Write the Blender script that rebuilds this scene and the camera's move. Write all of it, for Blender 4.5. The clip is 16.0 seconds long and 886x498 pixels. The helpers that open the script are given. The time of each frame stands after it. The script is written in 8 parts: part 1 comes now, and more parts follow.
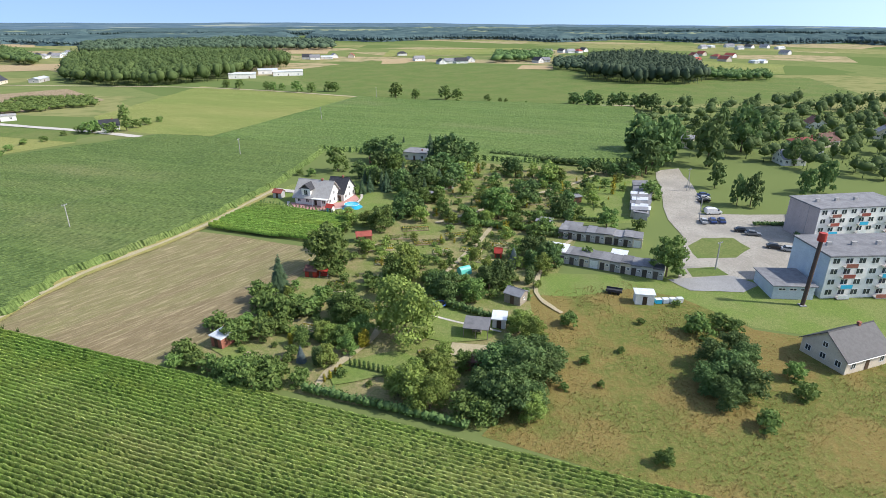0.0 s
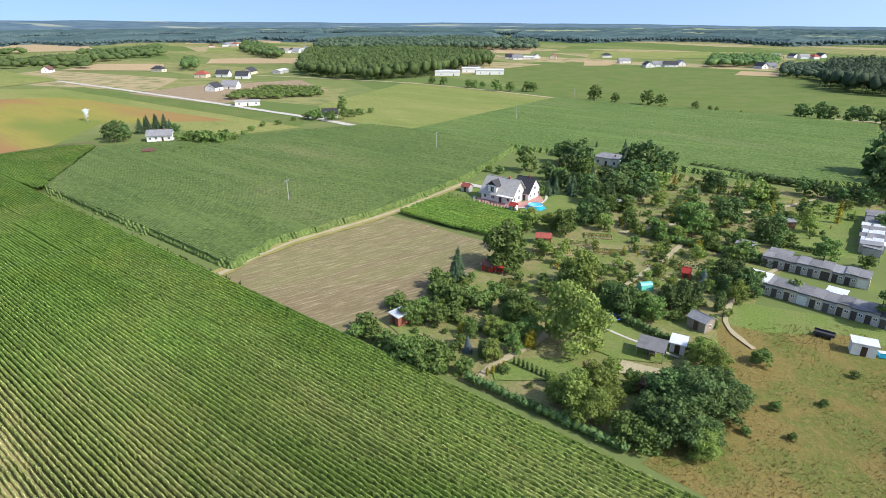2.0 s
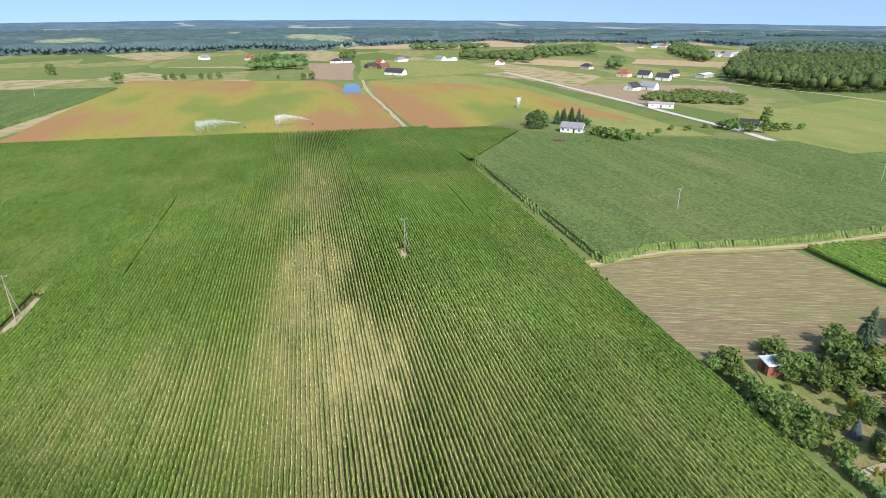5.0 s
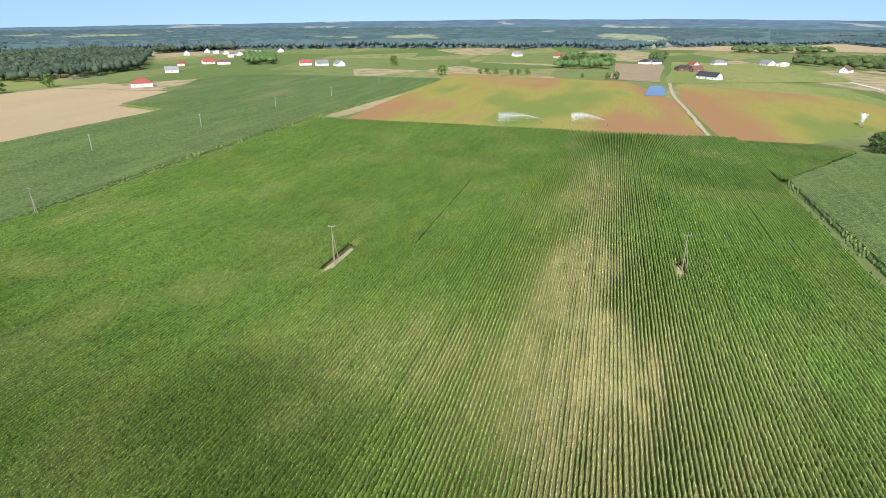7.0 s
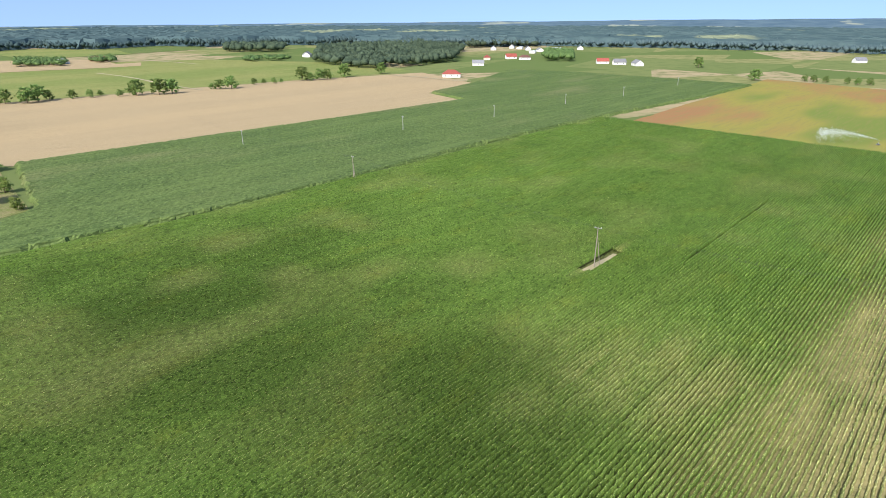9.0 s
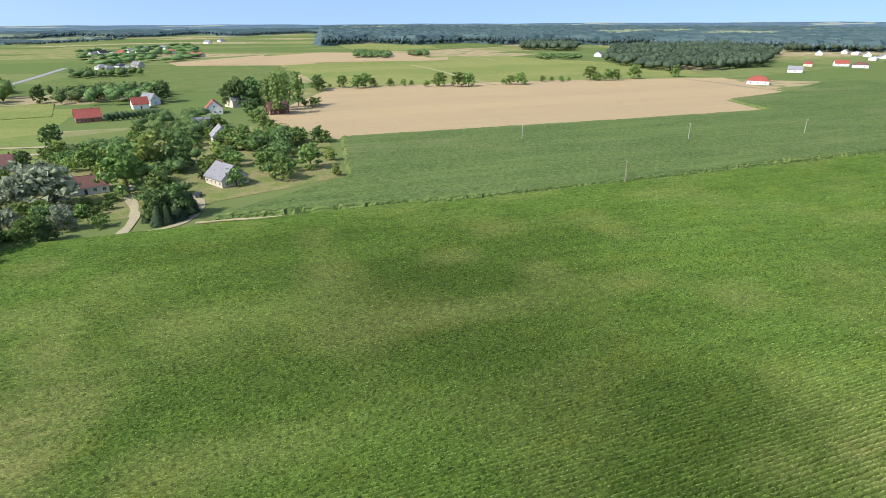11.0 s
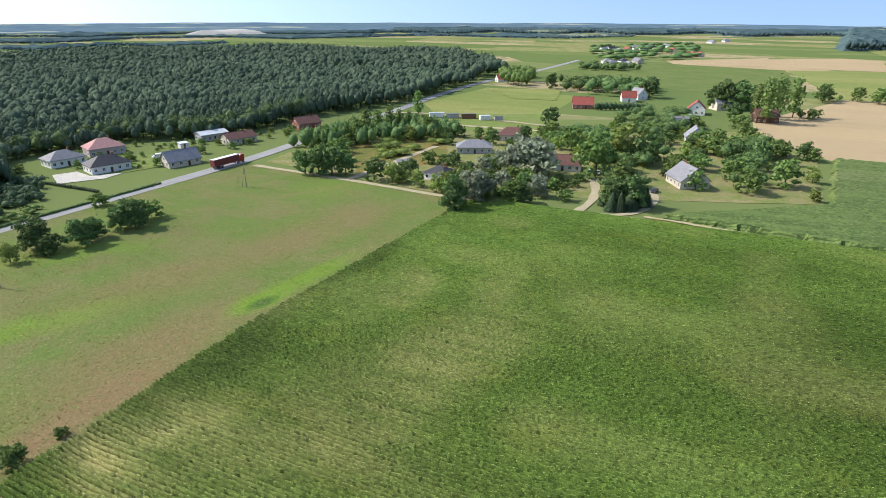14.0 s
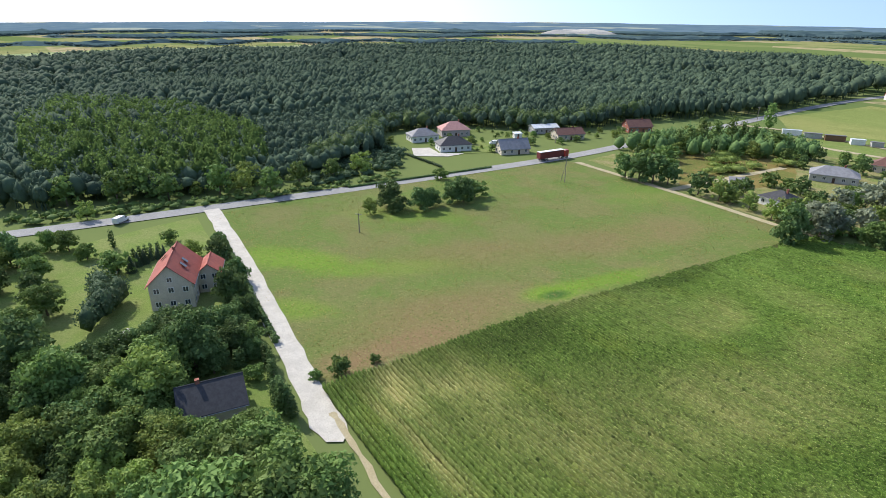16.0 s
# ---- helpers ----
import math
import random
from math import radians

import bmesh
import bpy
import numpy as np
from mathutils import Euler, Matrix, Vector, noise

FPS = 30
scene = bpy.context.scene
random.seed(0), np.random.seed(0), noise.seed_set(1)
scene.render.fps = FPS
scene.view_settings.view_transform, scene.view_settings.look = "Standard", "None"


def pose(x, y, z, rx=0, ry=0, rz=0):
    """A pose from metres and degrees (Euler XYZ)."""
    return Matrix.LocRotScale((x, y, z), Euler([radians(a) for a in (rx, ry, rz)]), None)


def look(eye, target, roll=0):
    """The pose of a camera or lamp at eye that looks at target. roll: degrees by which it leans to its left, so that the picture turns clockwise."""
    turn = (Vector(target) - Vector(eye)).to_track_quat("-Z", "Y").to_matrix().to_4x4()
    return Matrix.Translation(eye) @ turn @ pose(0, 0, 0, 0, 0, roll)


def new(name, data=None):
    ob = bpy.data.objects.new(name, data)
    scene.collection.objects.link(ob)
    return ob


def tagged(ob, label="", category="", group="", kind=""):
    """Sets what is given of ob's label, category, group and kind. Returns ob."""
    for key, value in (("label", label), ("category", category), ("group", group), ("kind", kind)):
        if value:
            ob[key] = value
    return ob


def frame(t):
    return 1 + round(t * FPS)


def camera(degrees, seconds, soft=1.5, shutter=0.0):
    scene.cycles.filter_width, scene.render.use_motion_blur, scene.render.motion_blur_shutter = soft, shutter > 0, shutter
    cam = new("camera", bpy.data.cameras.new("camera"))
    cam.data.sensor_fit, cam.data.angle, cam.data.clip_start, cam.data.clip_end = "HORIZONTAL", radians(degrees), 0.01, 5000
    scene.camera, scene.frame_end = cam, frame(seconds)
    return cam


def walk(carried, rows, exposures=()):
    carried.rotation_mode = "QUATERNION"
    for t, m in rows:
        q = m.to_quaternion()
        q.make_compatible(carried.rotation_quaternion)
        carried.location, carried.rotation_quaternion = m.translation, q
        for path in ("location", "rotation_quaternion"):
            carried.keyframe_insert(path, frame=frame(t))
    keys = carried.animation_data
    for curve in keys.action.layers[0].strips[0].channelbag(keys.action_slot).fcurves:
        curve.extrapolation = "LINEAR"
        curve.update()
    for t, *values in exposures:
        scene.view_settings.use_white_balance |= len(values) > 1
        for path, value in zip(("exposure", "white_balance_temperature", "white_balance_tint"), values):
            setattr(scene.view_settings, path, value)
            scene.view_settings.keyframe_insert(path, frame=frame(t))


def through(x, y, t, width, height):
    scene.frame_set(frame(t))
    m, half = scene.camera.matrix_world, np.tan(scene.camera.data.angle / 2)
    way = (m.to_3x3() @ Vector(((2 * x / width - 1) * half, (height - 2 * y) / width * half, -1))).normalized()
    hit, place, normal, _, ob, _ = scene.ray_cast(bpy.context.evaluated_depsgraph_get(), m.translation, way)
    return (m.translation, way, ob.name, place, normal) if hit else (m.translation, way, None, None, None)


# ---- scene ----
# A drone turns on the spot, 60 m above a maize field.
cam = camera(75.1, 16.0, soft=0.75)
ROWS = [
    (0.0, -0.09, -22.2, 0.0), (0.5, 4.0, -22.24, 0.05), (1.0, 8.32, -22.22, 0.05), (1.5, 13.41, -22.18, 0.01), (2.0, 18.85, -22.15, 0.02),
    (2.5, 24.55, -22.12, 0.0), (3.0, 30.85, -22.08, -0.01), (3.5, 37.18, -22.05, -0.02), (4.0, 43.66, -22.03, -0.04), (6.5, 79.13, -22.07, 0.1),
    (7.0, 86.06, -22.09, 0.06), (7.5, 92.92, -22.12, 0.0), (8.0, 99.85, -22.17, -0.01), (8.5, 106.75, -22.21, -0.03), (9.0, 113.65, -22.26, -0.03),
    (11.5, 147.64, -22.29, 0.14), (12.0, 154.7, -22.31, 0.14), (12.5, 161.82, -22.33, 0.12), (13.0, 169.33, -22.33, 0.07), (13.5, 177.42, -22.31, 0.07),
    (14.0, 185.4, -22.3, 0.01), (14.5, 193.36, -22.3, -0.08), (15.0, 201.36, -22.31, -0.14), (15.5, 209.19, -22.31, -0.24), (16.0, 217.07, -22.32, -0.33)]
walk(cam, [(t, pose(0, 0, 60, 90 + pitch, 0, yaw) @ pose(0, 0, 0, 0, 0, -roll)) for t, yaw, pitch, roll in ROWS])
scene.view_settings.exposure = 0.36

# ---- light: clear late-summer day, the sun stands in the +x direction ----
SUN_AZ, SUN_EL = radians(-8), radians(43)
world = bpy.data.worlds.new("sky")
scene.world = world
world.use_nodes = True
wn = world.node_tree.nodes
sky = wn.new("ShaderNodeTexSky")
sky.sky_type, sky.sun_disc = "NISHITA", False
sky.sun_elevation, sky.sun_rotation = SUN_EL, radians(90) - SUN_AZ
sky.air_density, sky.dust_density, sky.ozone_density = 1.0, 2.2, 2.2
wn["Background"].inputs[1].default_value = 0.225
# the lowest band of the sky, where the haze thins out over the plain, is taken a little higher up
where = wn.new("ShaderNodeTexCoord")
lifted = wn.new("ShaderNodeVectorMath")
lifted.operation = "ADD"
lifted.inputs[1].default_value = (0, 0, 0.31)
world.node_tree.links.new(where.outputs["Generated"], lifted.inputs[0])
world.node_tree.links.new(lifted.outputs[0], sky.inputs[0])
world.node_tree.links.new(sky.outputs[0], wn["Background"].inputs[0])
sun_data = bpy.data.lights.new("sun", "SUN")
sun_data.energy, sun_data.angle, sun_data.color = 4.1, radians(0.6), (1.0, 0.965, 0.90)
sun = new("sun", sun_data)
sun_way = Vector((math.cos(SUN_AZ) * math.cos(SUN_EL), math.sin(SUN_AZ) * math.cos(SUN_EL), math.sin(SUN_EL)))
sun.matrix_world = look(sun_way * 400, (0, 0, 0))


# ---- materials ----
def shade(name, rough=0.8, metal=0.0, spec=0.3):
    m = bpy.data.materials.new(name)
    m.use_nodes = True
    b = m.node_tree.nodes["Principled BSDF"]
    b.inputs["Roughness"].default_value = rough
    b.inputs["Metallic"].default_value = metal
    b.inputs["Specular IOR Level"].default_value = spec
    return m, m.node_tree, b


def node(tree, kind, links=(), **values):
    n = tree.nodes.new(kind)
    for key, value in values.items():
        if key == "op":
            n.operation = value
        elif key == "blend":
            n.data_type, n.blend_type = "RGBA", value
    for slot, src in links:
        if isinstance(src, bpy.types.NodeSocket):
            tree.links.new(src, n.inputs[slot])
        else:
            n.inputs[slot].default_value = src
    return n


def rgba(c):
    return (c[0], c[1], c[2], 1.0)


def mix(tree, fac, a, b, blend="MIX"):
    n = tree.nodes.new("ShaderNodeMix")
    n.data_type, n.blend_type = "RGBA", blend
    for slot, src in ((0, fac), (6, a), (7, b)):
        if isinstance(src, bpy.types.NodeSocket):
            tree.links.new(src, n.inputs[slot])
        else:
            n.inputs[slot].default_value = src if slot == 0 else rgba(src)
    return n.outputs[2]


def ramp(tree, src, lo, hi):
    n = tree.nodes.new("ShaderNodeMapRange")
    n.interpolation_type = "SMOOTHSTEP"
    tree.links.new(src, n.inputs[0])
    n.inputs[1].default_value, n.inputs[2].default_value = lo, hi
    return n.outputs[0]


def place(tree, turn=0.0, stretch=(1, 1, 1)):
    """Object coordinates in metres, turned about z and stretched."""
    tc = tree.nodes.new("ShaderNodeTexCoord")
    n = tree.nodes.new("ShaderNodeMapping")
    n.vector_type = "TEXTURE"
    n.inputs["Rotation"].default_value = (0, 0, radians(-turn))
    n.inputs["Scale"].default_value = [1 / v for v in stretch]
    tree.links.new(tc.outputs["Object"], n.inputs[0])
    return n.outputs[0]


def grain(tree, co, scale, detail=4.0, rough=0.6):
    n = tree.nodes.new("ShaderNodeTexNoise")
    n.inputs["Scale"].default_value, n.inputs["Detail"].default_value, n.inputs["Roughness"].default_value = scale, detail, rough
    tree.links.new(co, n.inputs["Vector"])
    return n.outputs["Fac"]


def bumped(tree, b, height, strength=0.4, dist=0.1):
    n = tree.nodes.new("ShaderNodeBump")
    n.inputs["Strength"].default_value, n.inputs["Distance"].default_value = strength, dist
    tree.links.new(height, n.inputs["Height"])
    tree.links.new(n.outputs[0], b.inputs["Normal"])


ROW_TURN = 19.45   # the maize rows run along (-0.943, 0.333)


def soil_like(name, a, b, c, big=0.03, small=1.2, rough=0.95, bump=0.3, turn=0.0, stretch=(1, 1, 1), lo=0.38, hi=0.62, streak=0.0, blots=()):
    """Ground cover in three tones: two in large patches, the third in fine grain."""
    m, tree, bs = shade(name, rough, spec=0.03)
    co = place(tree, turn, stretch)
    patch = ramp(tree, grain(tree, co, big, 5), lo, hi)
    fine = grain(tree, place(tree, turn, (streak, 1, 1)) if streak else place(tree), small, 6, 0.7)
    col = mix(tree, patch, a, b)
    col = mix(tree, ramp(tree, fine, 0.45, 0.7), col, c)
    for x, y, rx, ry, rot, tint, amount in blots:
        spot = tree.nodes.new("ShaderNodeMapping")
        spot.vector_type = "TEXTURE"
        spot.inputs["Location"].default_value, spot.inputs["Rotation"].default_value, spot.inputs["Scale"].default_value = (x, y, 0), (0, 0, radians(rot)), (rx, ry, 100)
        tree.links.new(place(tree), spot.inputs[0])
        reach = node(tree, "ShaderNodeVectorMath", [(0, spot.outputs[0])], op="LENGTH").outputs["Value"]
        frayed = node(tree, "ShaderNodeMath", [(0, reach), (1, node(tree, "ShaderNodeMath", [(0, grain(tree, place(tree), 0.12, 5, 0.7)), (1, 0.9)], op="MULTIPLY").outputs[0])], op="ADD").outputs[0]
        col = mix(tree, node(tree, "ShaderNodeMath", [(0, ramp(tree, frayed, 1.65, 0.75)), (1, amount)], op="MULTIPLY").outputs[0], col, tint)
    speck = grain(tree, place(tree), small * 3.3, 2, 0.5)
    col = mix(tree, ramp(tree, speck, 0.60, 0.70), col, [v * 1.5 for v in b])
    col = mix(tree, ramp(tree, speck, 0.40, 0.30), col, [v * 0.6 for v in a])
    worn = grain(tree, co, big * 9, 7, 0.75)
    col = mix(tree, ramp(tree, worn, 0.5, 0.75), col, [v * 0.82 for v in a])
    col = mix(tree, ramp(tree, worn, 0.46, 0.26), col, [v * 1.12 for v in b])
    tree.links.new(col, bs.inputs["Base Color"])
    bumped(tree, bs, fine, bump, 0.4)
    return m


def plain(name, a, b, scale=2.0, rough=0.7, metal=0.0, bump=0.15, spec=0.3, vary=0.0):
    """A painted or weathered surface: two close tones in stains and grain, with a shade of its own for every object."""
    m, tree, bs = shade(name, rough, metal, spec)
    co = place(tree)
    f = ramp(tree, grain(tree, co, scale, 6, 0.65), 0.35, 0.68)
    col = mix(tree, f, a, b)
    fine = grain(tree, co, scale * 9, 3)
    col = mix(tree, ramp(tree, fine, 0.5, 0.8), col, [v * 0.72 for v in b])
    if vary:
        info = tree.nodes.new("ShaderNodeObjectInfo")
        hs = tree.nodes.new("ShaderNodeHueSaturation")
        mr = tree.nodes.new("ShaderNodeMapRange")
        tree.links.new(info.outputs["Random"], mr.inputs[0])
        mr.inputs[3].default_value, mr.inputs[4].default_value = 1 - vary, 1 + vary
        tree.links.new(mr.outputs[0], hs.inputs["Value"])
        tree.links.new(col, hs.inputs["Color"])
        col = hs.outputs[0]
    tree.links.new(col, bs.inputs["Base Color"])
    if bump:
        bumped(tree, bs, fine, bump, 0.02)
    return m


def leafy(name, a, b, through=0.38, hue=0.012, val=0.25, scale=0.5, gloss=0.15, tone=0.4):
    """Foliage: two greens mixed per clump and per tree, partly translucent."""
    m, tree, bs = shade(name, 0.75, spec=gloss)
    geo = tree.nodes.new("ShaderNodeNewGeometry")
    info = tree.nodes.new("ShaderNodeObjectInfo")
    col = mix(tree, geo.outputs["Random Per Island"], a, b)
    big = ramp(tree, grain(tree, place(tree), scale, 3), 0.3, 0.7)
    col = mix(tree, node(tree, "ShaderNodeMath", [(0, big), (1, tone)], op="MULTIPLY").outputs[0], col, [v * 1.4 for v in b])
    hs = tree.nodes.new("ShaderNodeHueSaturation")
    for out, lo, hi in (("Hue", 0.5 - hue, 0.5 + hue), ("Value", 1 - val, 1 + val)):
        mr = tree.nodes.new("ShaderNodeMapRange")
        tree.links.new(info.outputs["Random"], mr.inputs[0])
        mr.inputs[3].default_value, mr.inputs[4].default_value = lo, hi
        tree.links.new(mr.outputs[0], hs.inputs[out])
    tree.links.new(col, hs.inputs["Color"])
    tree.links.new(hs.outputs[0], bs.inputs["Base Color"])
    tr = tree.nodes.new("ShaderNodeBsdfTranslucent")
    tree.links.new(hs.outputs[0], tr.inputs[0])
    ms = tree.nodes.new("ShaderNodeMixShader")
    ms.inputs[0].default_value = through
    tree.links.new(bs.outputs[0], ms.inputs[1])
    tree.links.new(tr.outputs[0], ms.inputs[2])
    tree.links.new(ms.outputs[0], tree.nodes["Material Output"].inputs[0])
    return m


def maize_mat(name, green, green2, dry, band=None, row=0.75, striped=0.5, dryness=(0.56, 0.75), lush=None, speckle=0.0):
    """Maize: greens with drier, paler patches drawn out along the rows; far fields carry the rows as fine relief."""
    m, tree, bs = shade(name, 0.8, spec=0.08)
    co = place(tree, ROW_TURN)
    sep = tree.nodes.new("ShaderNodeSeparateXYZ")
    tree.links.new(co, sep.inputs[0])
    drawn = tree.nodes.new("ShaderNodeMapping")
    drawn.inputs["Scale"].default_value = (0.35, 1.0, 1.0)
    tree.links.new(co, drawn.inputs[0])
    big = grain(tree, drawn.outputs[0], 0.022, 4, 0.55)
    fine = grain(tree, place(tree), 0.9, 5, 0.7)
    col = mix(tree, ramp(tree, grain(tree, drawn.outputs[0], 0.05, 3), 0.35, 0.65), green, green2)
    col = mix(tree, ramp(tree, fine, 0.48, 0.66), col, [v * 1.5 for v in green2])
    col = mix(tree, ramp(tree, fine, 0.46, 0.34), col, [v * 0.62 for v in green])
    streaks = grain(tree, place(tree, ROW_TURN, (0.06, 1, 1)), 0.22, 4, 0.65)
    col = mix(tree, node(tree, "ShaderNodeMath", [(0, ramp(tree, streaks, 0.50, 0.66)), (1, 0.6)], op="MULTIPLY").outputs[0], col, [v * 1.35 for v in green2])
    if lush:
        dim = tree.nodes.new("ShaderNodeMapRange")
        dim.interpolation_type = "SMOOTHSTEP"
        shaken = node(tree, "ShaderNodeMath", [(0, node(tree, "ShaderNodeMath", [(0, grain(tree, co, 0.02, 3)), (1, 60.0)], op="MULTIPLY").outputs[0]), (1, sep.outputs[1])], op="ADD").outputs[0]
        tree.links.new(shaken, dim.inputs[0])
        dim.inputs[1].default_value, dim.inputs[2].default_value = lush[0] + 30, lush[1] + 30
        dark = mix(tree, 1.0, col, [lush[2]] * 3, "MULTIPLY")
        col = mix(tree, dim.outputs[0], dark, col)
    d = ramp(tree, big, *dryness)
    if band:
        for v0, width, u0, u1, amount in band:
            s = node(tree, "ShaderNodeMath", [(0, sep.outputs[1]), (1, -v0)], op="ADD").outputs[0]
            s = node(tree, "ShaderNodeMath", [(0, s)], op="ABSOLUTE").outputs[0]
            wob = node(tree, "ShaderNodeMath", [(0, grain(tree, co, 0.05, 4)), (1, width * 1.1)], op="MULTIPLY").outputs[0]
            s = node(tree, "ShaderNodeMath", [(0, s), (1, wob)], op="ADD").outputs[0]
            mr = tree.nodes.new("ShaderNodeMapRange")
            mr.interpolation_type = "SMOOTHSTEP"
            tree.links.new(s, mr.inputs[0])
            mr.inputs[1].default_value, mr.inputs[2].default_value = width * 1.6, width * 0.5
            e = node(tree, "ShaderNodeMath", [(0, ramp(tree, sep.outputs[0], -u0 + 25, -u0 - 25)), (1, ramp(tree, sep.outputs[0], -u1 - 30, -u1 + 30))], op="MULTIPLY").outputs[0]
            e = node(tree, "ShaderNodeMath", [(0, e), (1, mr.outputs[0])], op="MULTIPLY").outputs[0]
            e = node(tree, "ShaderNodeMath", [(0, e), (1, amount)], op="MULTIPLY").outputs[0]
            d = node(tree, "ShaderNodeMath", [(0, d), (1, e)], op="MAXIMUM").outputs[0]
    d = node(tree, "ShaderNodeMath", [(0, d), (1, ramp(tree, fine, 0.15, 0.75))], op="MULTIPLY").outputs[0]
    col = mix(tree, d, col, dry)
    geo = tree.nodes.new("ShaderNodeNewGeometry")
    if speckle:
        isl = tree.nodes.new("ShaderNodeMapRange")
        tree.links.new(geo.outputs["Random Per Island"], isl.inputs[0])
        isl.inputs[3].default_value, isl.inputs[4].default_value = 1 - speckle, 1 + speckle
        hv = tree.nodes.new("ShaderNodeHueSaturation")
        tree.links.new(isl.outputs[0], hv.inputs["Value"])
        tree.links.new(col, hv.inputs["Color"])
        col = hv.outputs[0] if speckle < 0.3 else mix(tree, ramp(tree, geo.outputs["Random Per Island"], 0.7, 1.1), hv.outputs[0], [v * 0.8 for v in dry])
    if striped:
        w = tree.nodes.new("ShaderNodeTexWave")
        w.wave_type, w.bands_direction = "BANDS", "Y"
        w.inputs["Scale"].default_value = 2 * math.pi / row / 20
        w.inputs["Distortion"].default_value, w.inputs["Detail"].default_value, w.inputs["Detail Scale"].default_value = 0.6, 3.0, 2.0
        tree.links.new(co, w.inputs[0])
        bumped(tree, bs, node(tree, "ShaderNodeMath", [(0, w.outputs[1]), (1, fine)], op="ADD").outputs[0], striped, 0.9)
    tree.links.new(col, bs.inputs["Base Color"])
    return m


GRASS = soil_like("grass", (0.112, 0.162, 0.045), (0.155, 0.178, 0.062), (0.09, 0.125, 0.036), 0.05, 1.5)
PLOTS = soil_like("allotment_sward", (0.155, 0.195, 0.055), (0.27, 0.225, 0.115), (0.13, 0.165, 0.045), 0.12, 1.6, bump=0.5)
LAWN = soil_like("lawn", (0.145, 0.205, 0.05), (0.19, 0.215, 0.075), (0.12, 0.165, 0.045), 0.12, 2.0)
LUSH_GREEN, BROWNED, DEEP_GREEN = (0.140, 0.235, 0.030), (0.210, 0.142, 0.075), (0.055, 0.115, 0.026)
MEADOW = soil_like("meadow", (0.112, 0.168, 0.040), (0.160, 0.160, 0.062), (0.138, 0.156, 0.054), 0.06, 0.8, bump=0.7, lo=0.40, hi=0.60,
                   blots=[(66, -86, 30, 13, 64, BROWNED, 0.6), (79, -118, 30, 12, 50, BROWNED, 0.45), (52, -157, 34, 13, 62, BROWNED, 0.45), (64, -74, 16, 6, 66, BROWNED, 0.9), (68, -62, 8, 5, 50, BROWNED, 0.9), (48, -93, 26, 3.5, 66, BROWNED, 0.7), (52, -111, 10, 5, 62, LUSH_GREEN, 1.0), (45, -124, 24, 4, 64, LUSH_GREEN, 0.8), (115, -87, 24, 8, 25, LUSH_GREEN, 0.9), (93, -69, 12, 6, 25, LUSH_GREEN, 0.7), (92, -97, 22, 6, 45, LUSH_GREEN, 0.5), (58, -206, 26, 14, 60, LUSH_GREEN, 0.3), (114, -132, 26, 8, 30, LUSH_GREEN, 0.45), (51, -110, 5, 2.4, 62, DEEP_GREEN, 1.0)])
RANK = soil_like("rank_grass", (0.205, 0.155, 0.055), (0.122, 0.142, 0.038), (0.215, 0.18, 0.068), 0.07, 0.9, bump=0.8, lo=0.44, hi=0.56)


def patchwork():
    """The open plain: a patchwork of narrow fields in greens, straw and tan."""
    m, tree, bs = shade("farland", 0.95, spec=0.0)
    co = place(tree, ROW_TURN + 4, (0.45, 1, 1))
    v = tree.nodes.new("ShaderNodeTexVoronoi")
    v.inputs["Scale"].default_value, v.inputs["Randomness"].default_value = 0.011, 0.9
    tree.links.new(co, v.inputs["Vector"])
    pick = tree.nodes.new("ShaderNodeSeparateColor")
    tree.links.new(v.outputs["Color"], pick.inputs[0])
    c = mix(tree, ramp(tree, pick.outputs[0], 0.30, 0.34), (0.12, 0.165, 0.055), (0.17, 0.20, 0.075))
    c = mix(tree, ramp(tree, pick.outputs[0], 0.55, 0.57), c, (0.24, 0.235, 0.10))
    c = mix(tree, ramp(tree, pick.outputs[0], 0.76, 0.78), c, (0.36, 0.29, 0.17))
    fine = grain(tree, place(tree), 0.06, 5)
    c = mix(tree, ramp(tree, fine, 0.4, 0.75), c, (0.13, 0.165, 0.06))
    away = node(tree, "ShaderNodeVectorMath", [(0, place(tree))], op="LENGTH").outputs["Value"]
    c = mix(tree, ramp(tree, away, 420.0, 330.0), c, (0.14, 0.175, 0.062))
    tree.links.new(c, bs.inputs["Base Color"])
    return m


FARLAND = patchwork()
STUBBLE = soil_like("stubble", (0.20, 0.155, 0.09), (0.20, 0.185, 0.085), (0.38, 0.31, 0.19), 0.05, 1.6, bump=0.8, turn=-53, stretch=(0.12, 1, 1), streak=0.1, lo=0.42, hi=0.58)
WHEAT = soil_like("cut_wheat", (0.41, 0.31, 0.175), (0.37, 0.285, 0.165), (0.33, 0.25, 0.145), 0.02, 0.6, bump=0.3, turn=ROW_TURN, stretch=(0.1, 1, 1))


